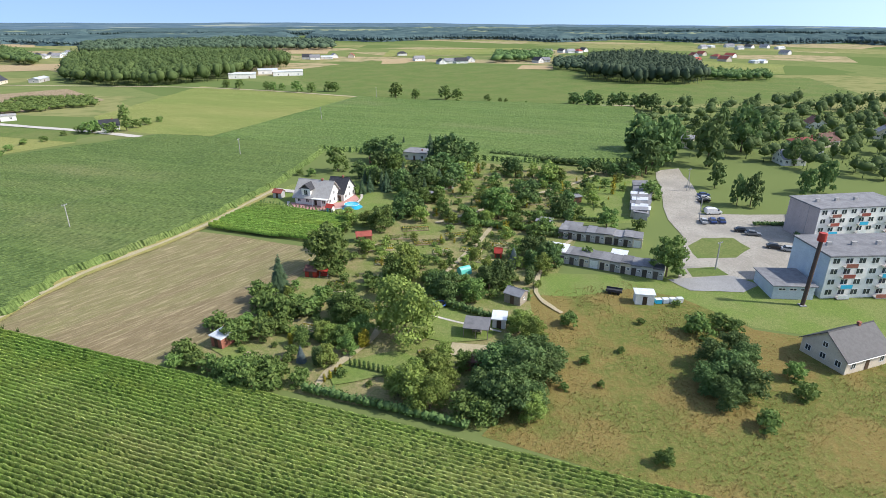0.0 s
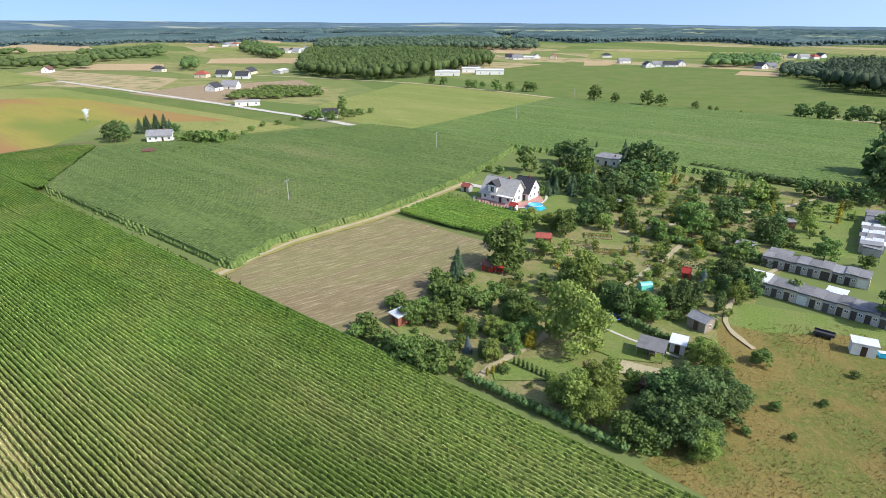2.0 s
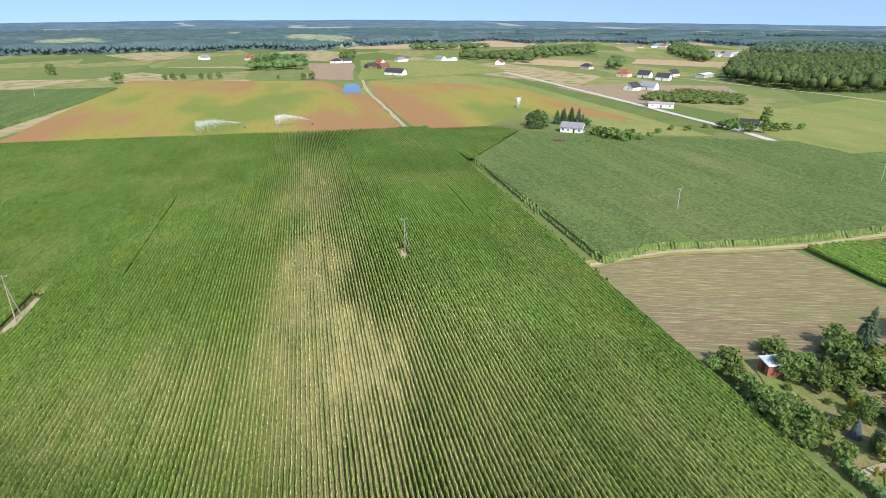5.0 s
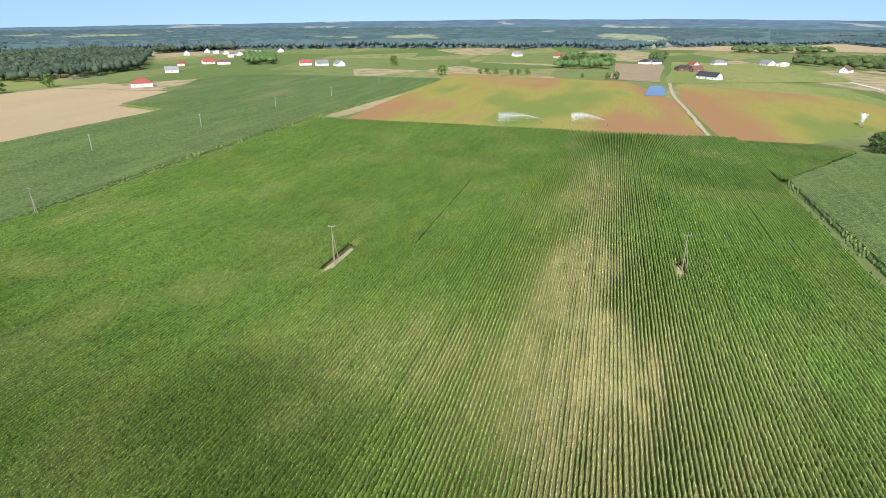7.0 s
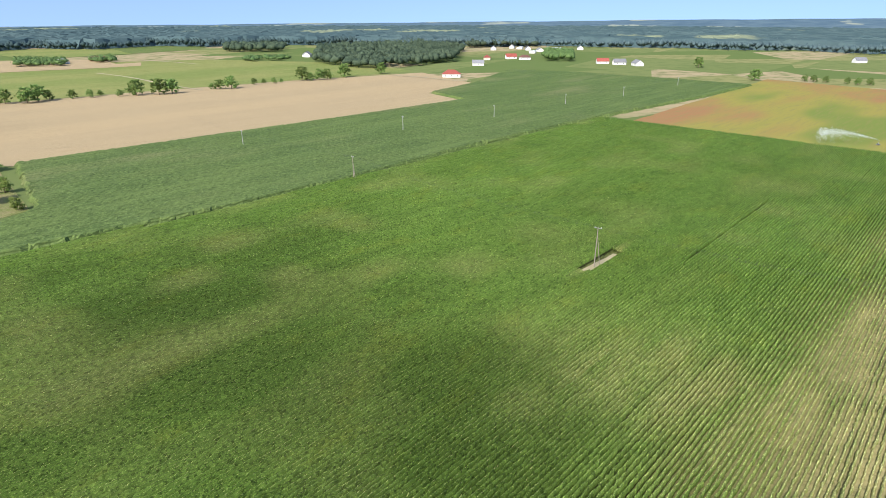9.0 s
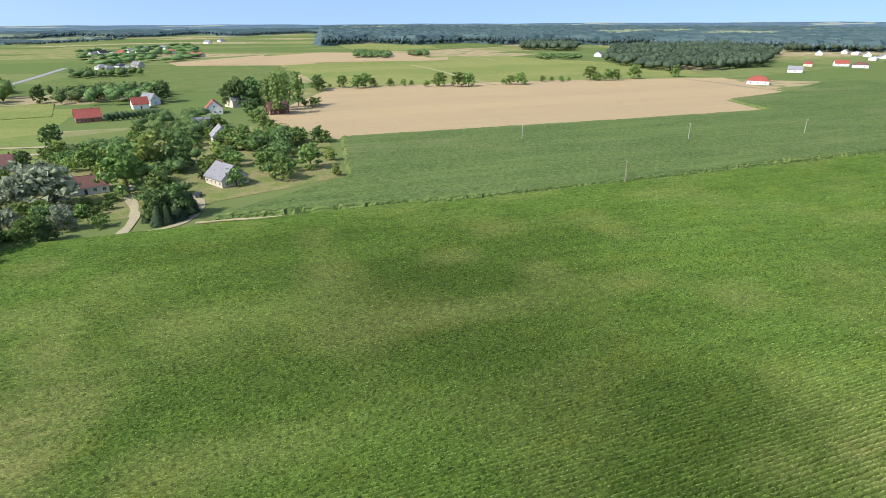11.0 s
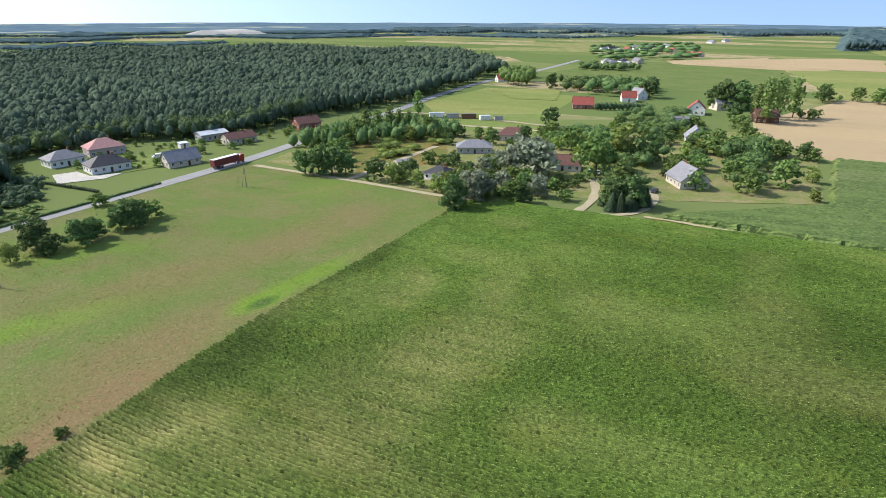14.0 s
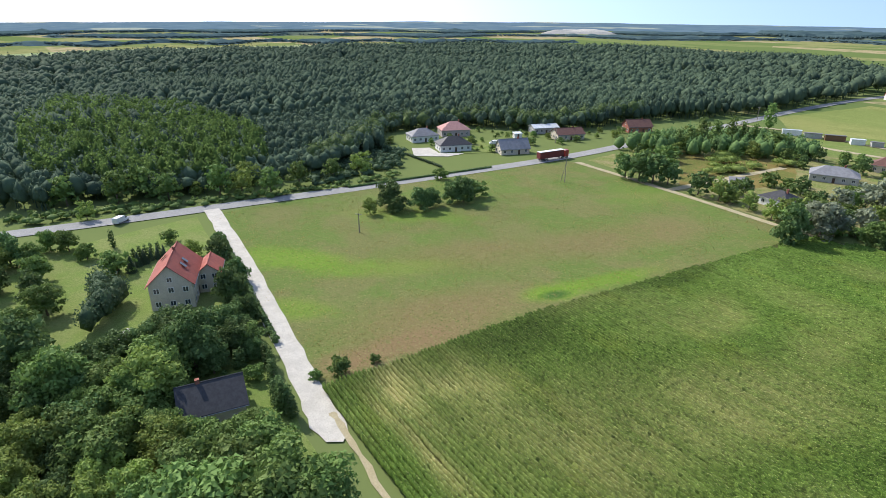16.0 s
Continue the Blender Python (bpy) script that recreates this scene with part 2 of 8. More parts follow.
def ripening():
    """A ripening crop: green, yellow and rusty drifts running into each other along the rows."""
    m, tree, bs = shade("ripening_field", 0.95, spec=0.0)
    co = place(tree, ROW_TURN, (0.3, 1, 1))
    drift = grain(tree, co, 0.011, 3, 0.5)
    c = mix(tree, ramp(tree, drift, 0.38, 0.47), (0.165, 0.205, 0.052), (0.27, 0.24, 0.065))
    c = mix(tree, ramp(tree, drift, 0.46, 0.57), c, (0.30, 0.165, 0.08))
    fine = grain(tree, place(tree, ROW_TURN, (0.1, 1, 1)), 0.5, 5, 0.7)
    c = mix(tree, ramp(tree, fine, 0.45, 0.75), c, (0.22, 0.20, 0.075))
    tree.links.new(c, bs.inputs["Base Color"])
    bumped(tree, bs, fine, 0.3, 0.3)
    return m


ORANGE = ripening()
PALEGREEN = soil_like("mown_field", (0.175, 0.215, 0.062), (0.245, 0.245, 0.085), (0.155, 0.19, 0.058), 0.012, 0.5, bump=0.2, turn=ROW_TURN, stretch=(0.3, 1, 1))
SAND = soil_like("sandy_track", (0.43, 0.37, 0.25), (0.37, 0.32, 0.20), (0.31, 0.27, 0.16), 0.3, 3.5, bump=0.4)
VERGE = soil_like("straw_verge", (0.33, 0.28, 0.11), (0.24, 0.235, 0.075), (0.28, 0.25, 0.10), 0.2, 1.6, bump=0.6)
PARKING = soil_like("dusty_ground", (0.38, 0.35, 0.30), (0.30, 0.275, 0.235), (0.24, 0.225, 0.18), 0.12, 1.5, bump=0.3)
GRAVEL = soil_like("pale_gravel", (0.55, 0.52, 0.46), (0.46, 0.43, 0.38), (0.40, 0.37, 0.32), 0.3, 3.0, bump=0.3)
ASPHALT = soil_like("asphalt", (0.31, 0.305, 0.295), (0.27, 0.265, 0.255), (0.24, 0.235, 0.225), 0.15, 3.0, rough=0.85, bump=0.1)
DIRT = soil_like("bare_soil", (0.27, 0.20, 0.13), (0.33, 0.26, 0.17), (0.20, 0.16, 0.09), 0.2, 1.5, bump=0.5)


def crop_mat(name, green, green2, dry, speckle, relief=0.0):
    """Standing maize or its soil: greens by how lush the plants grow, straw where they dry out."""
    m, tree, bs = shade(name, 0.8, spec=0.08)
    drawn = place(tree, ROW_TURN, (0.4, 1, 1))
    fine = grain(tree, place(tree), 0.9, 5, 0.7)
    col = mix(tree, ramp(tree, grain(tree, drawn, 0.06, 4), 0.35, 0.65), green, green2)
    col = mix(tree, ramp(tree, fine, 0.4, 0.75), col, [v * 1.35 for v in green2])
    ripe = grain(tree, place(tree, ROW_TURN, (0.5, 1, 1)), 0.11, 4, 0.6)
    col = mix(tree, node(tree, "ShaderNodeMath", [(0, ramp(tree, ripe, 0.52, 0.70)), (1, 0.35)], op="MULTIPLY").outputs[0], col, (green2[0] * 1.75, green2[1] * 1.25, green2[2] * 0.9))
    plantwise = grain(tree, place(tree), 1.5, 3, 0.6)
    col = mix(tree, ramp(tree, plantwise, 0.50, 0.36), col, [v * 0.55 for v in green])
    col = mix(tree, ramp(tree, grain(tree, place(tree), 4.5, 2, 0.5), 0.52, 0.68), col, [v * 1.7 for v in green2])
    lush = tree.nodes.new("ShaderNodeAttribute")
    lush.attribute_name = "vigour"
    vig = tree.nodes.new("ShaderNodeVectorMath")
    vig.operation = "SCALE"
    tree.links.new(col, vig.inputs[0])
    tree.links.new(lush.outputs["Fac"], vig.inputs["Scale"])
    dried = tree.nodes.new("ShaderNodeAttribute")
    dried.attribute_name = "dryness"
    d = node(tree, "ShaderNodeMath", [(0, dried.outputs["Fac"]), (1, ramp(tree, fine, 0.1, 0.65))], op="MULTIPLY").outputs[0]
    col = mix(tree, d, vig.outputs[0], dry)
    if speckle:
        geo = tree.nodes.new("ShaderNodeNewGeometry")
        isl = tree.nodes.new("ShaderNodeMapRange")
        tree.links.new(geo.outputs["Random Per Island"], isl.inputs[0])
        isl.inputs[3].default_value, isl.inputs[4].default_value = 1 - speckle, 1 + speckle
        hv = tree.nodes.new("ShaderNodeHueSaturation")
        tree.links.new(isl.outputs[0], hv.inputs["Value"])
        tree.links.new(col, hv.inputs["Color"])
        col = hv.outputs[0] if speckle < 0.3 else mix(tree, ramp(tree, geo.outputs["Random Per Island"], 0.75, 1.2), hv.outputs[0], [v * 0.8 for v in dry])
    if relief:
        bumped(tree, bs, fine, relief, 0.3)
    tree.links.new(col, bs.inputs["Base Color"])
    return m


MAIZE = crop_mat("maize_stalk", (0.076, 0.138, 0.022), (0.096, 0.158, 0.028), (0.36, 0.335, 0.125), 0.12, 0.8)
MAIZE_BLADE = crop_mat("maize_blade", (0.122, 0.200, 0.032), (0.160, 0.236, 0.046), (0.56, 0.53, 0.24), 0.62)
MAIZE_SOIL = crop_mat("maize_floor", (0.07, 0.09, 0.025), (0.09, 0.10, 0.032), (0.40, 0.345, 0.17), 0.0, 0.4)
MAIZE_FAR = maize_mat("maize_far", (0.100, 0.158, 0.042), (0.126, 0.178, 0.052), (0.20, 0.215, 0.09), striped=0.5)
MAIZE_GREY = maize_mat("maize_greyish", (0.086, 0.132, 0.038), (0.112, 0.156, 0.046), (0.21, 0.215, 0.09), striped=0.5, dryness=(0.52, 0.75))
BARK = plain("bark", (0.16, 0.12, 0.08), (0.10, 0.075, 0.05), 3, 0.95, bump=0.6)
LEAF = leafy("leaf_green", (0.100, 0.168, 0.042), (0.160, 0.230, 0.064), 0.26)
LEAF_DARK = leafy("leaf_dark", (0.074, 0.128, 0.044), (0.124, 0.186, 0.060), 0.24)
LEAF_LIGHT = leafy("leaf_light", (0.160, 0.228, 0.050), (0.236, 0.294, 0.076), 0.28)
LEAF_GREY = leafy("leaf_greygreen", (0.17, 0.205, 0.125), (0.27, 0.305, 0.20), 0.26, hue=0.005)
NEEDLE = leafy("needle_dark", (0.050, 0.082, 0.044), (0.08, 0.122, 0.058), 0.2)
NEEDLE_BLUE = leafy("needle_blue", (0.08, 0.115, 0.115), (0.14, 0.18, 0.18), 0.2)
YELLOWISH = leafy("leaf_yellow", (0.24, 0.24, 0.03), (0.36, 0.30, 0.04))
WOODS = leafy("forest_leaf", (0.036, 0.058, 0.040), (0.070, 0.096, 0.058), 0.10, scale=0.03, gloss=0.03, tone=0.7)
# far forest fronts: bluish distance haze is mixed into these leaf colours
WOODS_HAZY = leafy("hazy_forest", (0.058, 0.092, 0.096), (0.072, 0.108, 0.108), 0.0, scale=0.02, gloss=0.0, tone=0.1)


def hazy_mat(name, dark, light, clearing, share):
    """The far country: woods tinted blue for haze, with pale strips of fields and clearings."""
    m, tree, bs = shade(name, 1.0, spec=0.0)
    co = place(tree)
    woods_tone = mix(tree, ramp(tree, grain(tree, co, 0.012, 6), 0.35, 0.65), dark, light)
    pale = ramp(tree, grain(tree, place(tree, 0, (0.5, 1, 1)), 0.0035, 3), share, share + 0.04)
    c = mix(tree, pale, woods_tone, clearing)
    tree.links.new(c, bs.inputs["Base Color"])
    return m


# aerial haze painted into the colours: bluer and paler, the hills most
HAZY_HILLS = hazy_mat("hazy_country", (0.080, 0.130, 0.170), (0.120, 0.175, 0.205), (0.27, 0.30, 0.25), 0.58)
HAZY_CANOPY = hazy_mat("hazy_woods", (0.056, 0.092, 0.098), (0.080, 0.120, 0.120), (0.20, 0.23, 0.15), 0.60)
RIVER_MEADOW = soil_like("river_meadow", (0.20, 0.26, 0.11), (0.26, 0.30, 0.15), (0.18, 0.23, 0.10), 0.006, 0.05, bump=0.0)


# ---- building helpers ----
def mesh_from(name, verts, faces, *mats):
    me = bpy.data.meshes.new(name)
    me.from_pydata(verts, [], faces)
    for m in mats:
        me.materials.append(m)
    return me


def part(name, bm, material, parent=None, label=""):
    """One bmesh as one mesh object under a thing or a part."""
    me = bpy.data.meshes.new(name)
    bm.to_mesh(me)
    bm.free()
    me.materials.append(material)
    ob = new(name, me)
    if parent:
        ob.parent = parent
    return tagged(ob, label)


def shared(name, me, parent, x=0, y=0, z=0, rz=0, s=1.0):
    ob = new(name, me)
    ob.parent = parent
    ob.matrix_basis = pose(x, y, z, 0, 0, rz) @ Matrix.Scale(s, 4)
    return ob


def thing(name, x, y, z=0.0, rz=0.0, label="", category="", group="", kind=""):
    ob = new(name)
    ob.empty_display_size = 0.2
    ob.matrix_basis = pose(x, y, z, 0, 0, rz)
    return tagged(ob, label, category, group, kind)


def box(bm, x0, y0, z0, x1, y1, z1, bevel=0.0):
    r = bmesh.ops.create_cube(bm, size=1.0)
    vs = r["verts"]
    for v in vs:
        v.co = ((x0 + x1) / 2 + v.co.x * (x1 - x0), (y0 + y1) / 2 + v.co.y * (y1 - y0), (z0 + z1) / 2 + v.co.z * (z1 - z0))
    if bevel:
        es = list({e for v in vs for e in v.link_edges})
        bmesh.ops.bevel(bm, geom=es, offset=bevel, segments=1, affect="EDGES")
    return vs


def rod(bm, a, b, r0, r1=None, n=8):
    """A tapered round bar from a to b."""
    a, b = Vector(a), Vector(b)
    way = b - a
    m = Matrix.Translation((a + b) / 2) @ way.to_track_quat("Z", "Y").to_matrix().to_4x4()
    bmesh.ops.create_cone(bm, cap_ends=True, segments=n, radius1=r0, radius2=r0 if r1 is None else r1, depth=way.length, matrix=m)


def prism(bm, pts, z0, z1):
    """An upright prism over a plan outline."""
    lo = [bm.verts.new((x, y, z0)) for x, y in pts]
    hi = [bm.verts.new((x, y, z1)) for x, y in pts]
    n = len(pts)
    bm.faces.new(lo[::-1])
    bm.faces.new(hi)
    for i in range(n):
        bm.faces.new((lo[i], lo[(i + 1) % n], hi[(i + 1) % n], hi[i]))
    bmesh.ops.recalc_face_normals(bm, faces=bm.faces)


def inside(px, py, poly):
    """Which of the points lie in the plan outline (numpy)."""
    r = np.zeros(px.shape, bool)
    n = len(poly)
    for i in range(n):
        (x0, y0), (x1, y1) = poly[i], poly[(i + 1) % n]
        if y0 != y1:
            hit = ((y0 > py) != (y1 > py)) & (px < (x1 - x0) * (py - y0) / (y1 - y0) + x0)
            r ^= hit
    return r


def ragged(poly, step, amount, seed):
    """An outline with its sides subdivided and shaken, as a field's edge is."""
    rng = random.Random(seed)
    out = []
    for i, (x0, y0) in enumerate(poly):
        x1, y1 = poly[(i + 1) % len(poly)]
        d = math.hypot(x1 - x0, y1 - y0)
        n = max(1, int(d / step))
        for k in range(n):
            f = k / n
            a = amount if k else 0
            out.append((x0 + (x1 - x0) * f + rng.uniform(-a, a), y0 + (y1 - y0) * f + rng.uniform(-a, a)))
    return out


def field(name, poly, material, z, label, step=12, amount=0.7, category="field"):
    bm = bmesh.new()
    pts = ragged(poly, step, amount, len(name) * 7 + int(abs(poly[0][0])))
    bm.faces.new([bm.verts.new((x, y, z)) for x, y in pts])
    bmesh.ops.recalc_face_normals(bm, faces=bm.faces)
    for f in bm.faces:
        if f.normal.z < 0:
            f.normal_flip()
    bmesh.ops.triangulate(bm, faces=bm.faces)
    return tagged(part(name, bm, material), label, category, kind="structure")


def strip(name, line, width, material, z, label, category="road", wobble=0.0):
    """A road or track of even width along a plan line, smoothed."""
    pts = [Vector((x, y)) for x, y in line]
    for _ in range(2):
        nxt = [pts[0]]
        for a, b in zip(pts, pts[1:]):
            nxt += [a * 0.75 + b * 0.25, a * 0.25 + b * 0.75]
        pts = nxt + [pts[-1]]
    fine = []
    for a, b in zip(pts, pts[1:]):
        n = max(1, int((b - a).length / 6))
        fine += [a.lerp(b, k / n) for k in range(n)]
    fine.append(pts[-1])
    rng = random.Random(len(line) + int(width * 10))
    verts, faces = [], []
    for i, p in enumerate(fine):
        d = (fine[min(i + 1, len(fine) - 1)] - fine[max(i - 1, 0)]).normalized()
        nrm = Vector((-d.y, d.x))
        for s in (1, -1):
            w = width / 2 + rng.uniform(-wobble, wobble)
            q = p + nrm * s * w
            verts.append((q.x, q.y, z))
        if i:
            k = 2 * i
            faces.append((k - 2, k - 1, k + 1, k))
    ob = new(name, mesh_from(name, verts, faces, material))
    return tagged(ob, label, category, kind="structure")


def canopy(name, poly, h, cell, rough, material, label, category, turn=0.0, seed=1, base=0.0, lumps=0.0):
    """A closed standing crop or far wood: a rough top at height h, brought down to the ground along its outline."""
    c, s = math.cos(radians(turn)), math.sin(radians(turn))
    P = np.array(poly, float)
    U, V = P[:, 0] * c + P[:, 1] * s, -P[:, 0] * s + P[:, 1] * c
    gu, gv = np.arange(U.min() - 2 * cell, U.max() + 2 * cell, cell), np.arange(V.min() - 2 * cell, V.max() + 2 * cell, cell)
    uu, vv = np.meshgrid(gu, gv, indexing="ij")
    rng = np.random.RandomState(seed)
    uu = uu + rng.uniform(-0.3, 0.3, uu.shape) * cell
    vv = vv + rng.uniform(-0.3, 0.3, vv.shape) * cell
    xx, yy = uu * c - vv * s, uu * s + vv * c
    ins = inside(xx, yy, poly)
    near = ins.copy()
    for ax in (0, 1):
        for d in (1, -1):
            near |= np.roll(ins, d, ax)
    near |= np.roll(np.roll(ins, 1, 0), 1, 1) | np.roll(np.roll(ins, -1, 0), -1, 1) | np.roll(np.roll(ins, 1, 0), -1, 1) | np.roll(np.roll(ins, -1, 0), 1, 1)
    zz = np.where(ins, h + rng.normal(0, rough, uu.shape), 0.0)
    if lumps:
        zz = np.where(ins, zz + lumps * np.sin(xx * 0.11 + np.sin(yy * 0.07) * 2) * np.sin(yy * 0.13 + 1.3 * np.sin(xx * 0.05)), zz)
    idx = -np.ones(uu.shape, int)
    idx[near] = np.arange(near.sum())
    verts = np.stack([xx[near], yy[near], np.maximum(zz[near], 0.02) + base], 1)
    q = np.stack([idx[:-1, :-1], idx[1:, :-1], idx[1:, 1:], idx[:-1, 1:]], -1).reshape(-1, 4)
    q = q[(q >= 0).all(1)]
    tri = np.concatenate([q[:, [0, 1, 2]], q[:, [0, 2, 3]]])
    ob = new(name, mesh_from(name, verts.tolist(), tri.tolist(), material))
    return tagged(ob, label, category, kind="stuff")


# ---- the ground and the fields ----
def disc_sheet():
    verts, faces = [(0, 0, 0)], []
    rings, n = [120, 300, 600, 1200, 2200, 2800, 3330], 96
    for r in rings:
        verts += [(r * math.cos(2 * math.pi * k / n), r * math.sin(2 * math.pi * k / n), 0) for k in range(n)]
    for k in range(n):
        faces.append((0, 1 + k, 1 + (k + 1) % n))
    for j in range(len(rings) - 1):
        a, b = 1 + j * n, 1 + (j + 1) * n
        faces += [(a + k, b + k, b + (k + 1) % n, a + (k + 1) % n) for k in range(n)]
    return mesh_from("ground", verts, faces, FARLAND)


tagged(new("ground", disc_sheet()), "wide flat farmland under short green and yellowing grass", "ground", kind="structure")

field("stubble_field", [(-94, 104), (-90.3, 127), (-81.4, 144), (-73, 161), (-33, 147), (-38, 112), (-53, 90)], STUBBLE, 0.034, "bare tan stubble field with pale straw lines")
field("allotment_ground", [(-53, 92), (-37.5, 124), (-36, 146), (-22, 155), (-14, 200), (-18, 255), (38, 240), (84, 240), (76, 205), (44, 168), (30, 134), (20, 110), (6, 72)],
      PLOTS, 0.031, "grassy ground of the allotment gardens", category="ground")
field("house_lawn", [(-65, 190), (-57, 212), (-42, 209), (-14, 200), (-15, 171), (-25, 164)], LAWN, 0.038, "mown lawn round the white house", category="lawn")
field("rank_meadow", [(20, 121), (44, 128), (53, 122), (64, 103), (84, 96), (90, 60), (36, 58), (6, 71), (20, 92)], RANK, 0.042, "tall yellowing weeds and rank grass", category="meadow")
field("garage_lawn", [(25, 131), (41, 130), (57, 128), (80, 130), (100, 122), (100, 96), (82, 98), (64, 104), (54, 118), (44, 122), (30, 118), (21, 119)], LAWN, 0.046, "worn grass before the garages", category="lawn")
field("garage_back_lawn", [(56, 222), (77, 223), (60, 168), (41, 168)], LAWN, 0.050, "mown lawn behind the garages", category="lawn")
field("yellow_field", [(-148, 306), (-186, 326), (-219, 367), (-216, 534), (-65, 464), (-123, 304)], PALEGREEN, 0.054, "yellow-green ripening field")
field("north_field", [(-59, 467), (-126, 549), (-173, 688), (-98, 843), (18, 752), (156, 734), (160, 660), (369, 600), (330, 440), (139, 414), (63, 425)], GRASS, 0.058, "broad green field beyond the row of trees")
field("building_plot", [(-400, 376), (-389, 438), (-324, 513), (-253, 443), (-291, 349)], DIRT, 0.062, "bare reddish building plots among the new houses")
field("green_strip", [(-487, 383), (-477, 400), (-197, 313), (-181, 284)], GRASS, 0.066, "green strip along the sandy road")
field("west_field", [(-601, 330), (-487, 383), (-184, 289), (-211, 250), (-266, 266), (-535, 292)], PALEGREEN, 0.070, "pale green field")
field("ripening_field", [(-357, -39), (-665, 56), (-564, 218), (-428, 205), (-294, 160)], ORANGE, 0.074, "orange and yellow ripening field under sprinklers")
field("ripening_field", [(-291, 166), (-424, 207), (-540, 256), (-430, 345), (-330, 318), (-239, 294), (-303, 260), (-267, 192)], ORANGE, 0.078, "orange and green ripening field")
field("wheat_field", [(-145, -262), (-309, -199), (-407, -163), (-435, -203), (-518, -198), (-590, -283), (-480, -350), (-255, -462), (-150, -360), (-135, -319)], WHEAT, 0.082, "harvested tan wheat field")
field("far_field", [(-251, -466), (-319, -703), (-452, -800), (-640, -640), (-673, -410), (-600, -300), (-482, -355), (-354, -420)], PALEGREEN, 0.086, "yellow-green field behind the avenue of trees")
field("far_field", [(-211, -720), (-223, -843), (-480, -900), (-560, -789), (-450, -800), (-359, -700)], WHEAT, 0.090, "pale harvested far field")
field("east_field", [(-55, -657), (-155, -833), (-318, -705), (-240, -486), (-141, -516)], GRASS, 0.094, "green field behind the village")
field("village_green", [(54, -419), (10, -516), (-64, -464), (-40, -400), (-17, -333), (43, -381)], PALEGREEN, 0.098, "bright green field by the main road")
field("village_green", [(30, -314), (-24, -303), (-34, -377), (34, -372)], LAWN, 0.102, "mown green field in the village")
field("village_ground", [(100, -238), (20, -198), (-110, -196), (-140, -262), (-140, -330), (-24, -303), (30, -316), (80, -322)], PLOTS, 0.106, "gardens and grass of the village", category="ground")
field("waste_plot", [(72, -276), (28, -300), (22, -255), (32, -235), (56, -222)], RANK, 0.110, "yellowing waste plot", category="meadow")
field("meadow", [(164, -93), (146, -143), (107, -231), (72, -219), (17, -195), (15, -180), (64, -56), (66, -54), (108, -70)], MEADOW, 0.114, "dry green meadow with weeds and ruts", category="meadow")
field("villa_garden", [(112, -30), (126, -22), (172, -40), (165, -90), (98, -62), (60, -44), (42, -38), (70, 10), (120, 0)], LAWN, 0.118, "lawn and rough grass round the red-roofed house", category="lawn")
field("gravel_yard", [(101, -45), (95, -40), (99, -31), (110, -36), (113, -43)], GRAVEL, 0.122, "pale gravel yard before the house", category="yard")

# roads and tracks
strip("road", [(250, 60), (215, -8), (194, -46.3), (180, -74.4), (166, -105.6), (151, -137.7), (132.8, -181), (110, -236), (96.6, -284), (85.2, -320), (74.4, -359), (63.6, -397), (51.7, -449), (25, -533), (8, -576), (-41, -671), (-106, -836)],
      7.0, ASPHALT, 0.204, "grey asphalt main road")
strip("gravel_lane", [(168, -97), (147, -88), (126.6, -79.6), (104, -68.8), (85, -60), (70, -53), (58, -47.5)], 4.6, GRAVEL, 0.208, "wide pale gravel lane", wobble=0.25)
field("lane_end", [(64, -52.6), (58, -50.4), (54.5, -48.2), (53.5, -46.2), (55.5, -44.6), (60, -45.2), (66, -48.6)], GRAVEL, 0.210, "rounded end of the gravel lane", 2, 0.3, category="road")
strip("field_path", [(60, -50), (51, -46.5), (40, -41.5), (20, -34)], 1.0, SAND, 0.212, "sandy path between trees and maize", wobble=0.3)
strip("village_lane", [(102, -231), (77.5, -221), (45.7, -207), (19.6, -195), (-4, -184.5), (-26, -179), (-41, -178.5), (-50.2, -186), (-56.5, -199), (-55, -208)], 2.6, SAND, 0.216, "sandy village lane", wobble=0.3)
strip("yard_track", [(-26, -180), (-33, -192), (-37, -210), (-38, -226)], 3.0, SAND, 0.220, "rutted sandy drive", wobble=0.4)
strip("yard_track", [(57, -212), (43, -245), (29, -276)], 3.0, SAND, 0.224, "pale drive through the waste plot", wobble=0.4)
strip("path_verge", [(-96, 103), (-91.3, 128), (-82.3, 145.3), (-74.3, 161), (-67.5, 184), (-61, 206)], 4.4, VERGE, 0.226, "straw-coloured grass along the sandy track", "verge", wobble=0.5)
strip("field_path", [(-95, 105), (-91.3, 128), (-82.3, 145.3), (-74.3, 161), (-67.5, 184), (-61, 206)], 1.5, SAND, 0.228, "sandy track along the maize", wobble=0.3)
strip("path_verge", [(-47, -178), (-55, -175), (-64, -170), (-74, -165), (-83, -161), (-92, -157)], 1.9, VERGE, 0.229, "dry straw-coloured verge between two maize fields", "verge", wobble=0.5)
strip("field_path", [(-47, -178), (-55, -175), (-64, -170), (-74, -165), (-83, -161), (-92, -157)], 1.1, SAND, 0.2305, "sandy track between two maize fields", wobble=0.3)
strip("white_road", [(-700, 470), (-499, 417), (-388, 382), (-299, 354), (-228, 329), (-195, 319), (-147, 298)], 5.0, GRAVEL, 0.232, "pale sandy country road", wobble=0.4)
strip("country_road", [(-400, 540), (-280, 530), (-214, 524), (-134.5, 495), (-82, 468), (-17.6, 438), (63, 422), (139, 412)], 4.0, SAND, 0.236, "narrow country road along the row of trees")
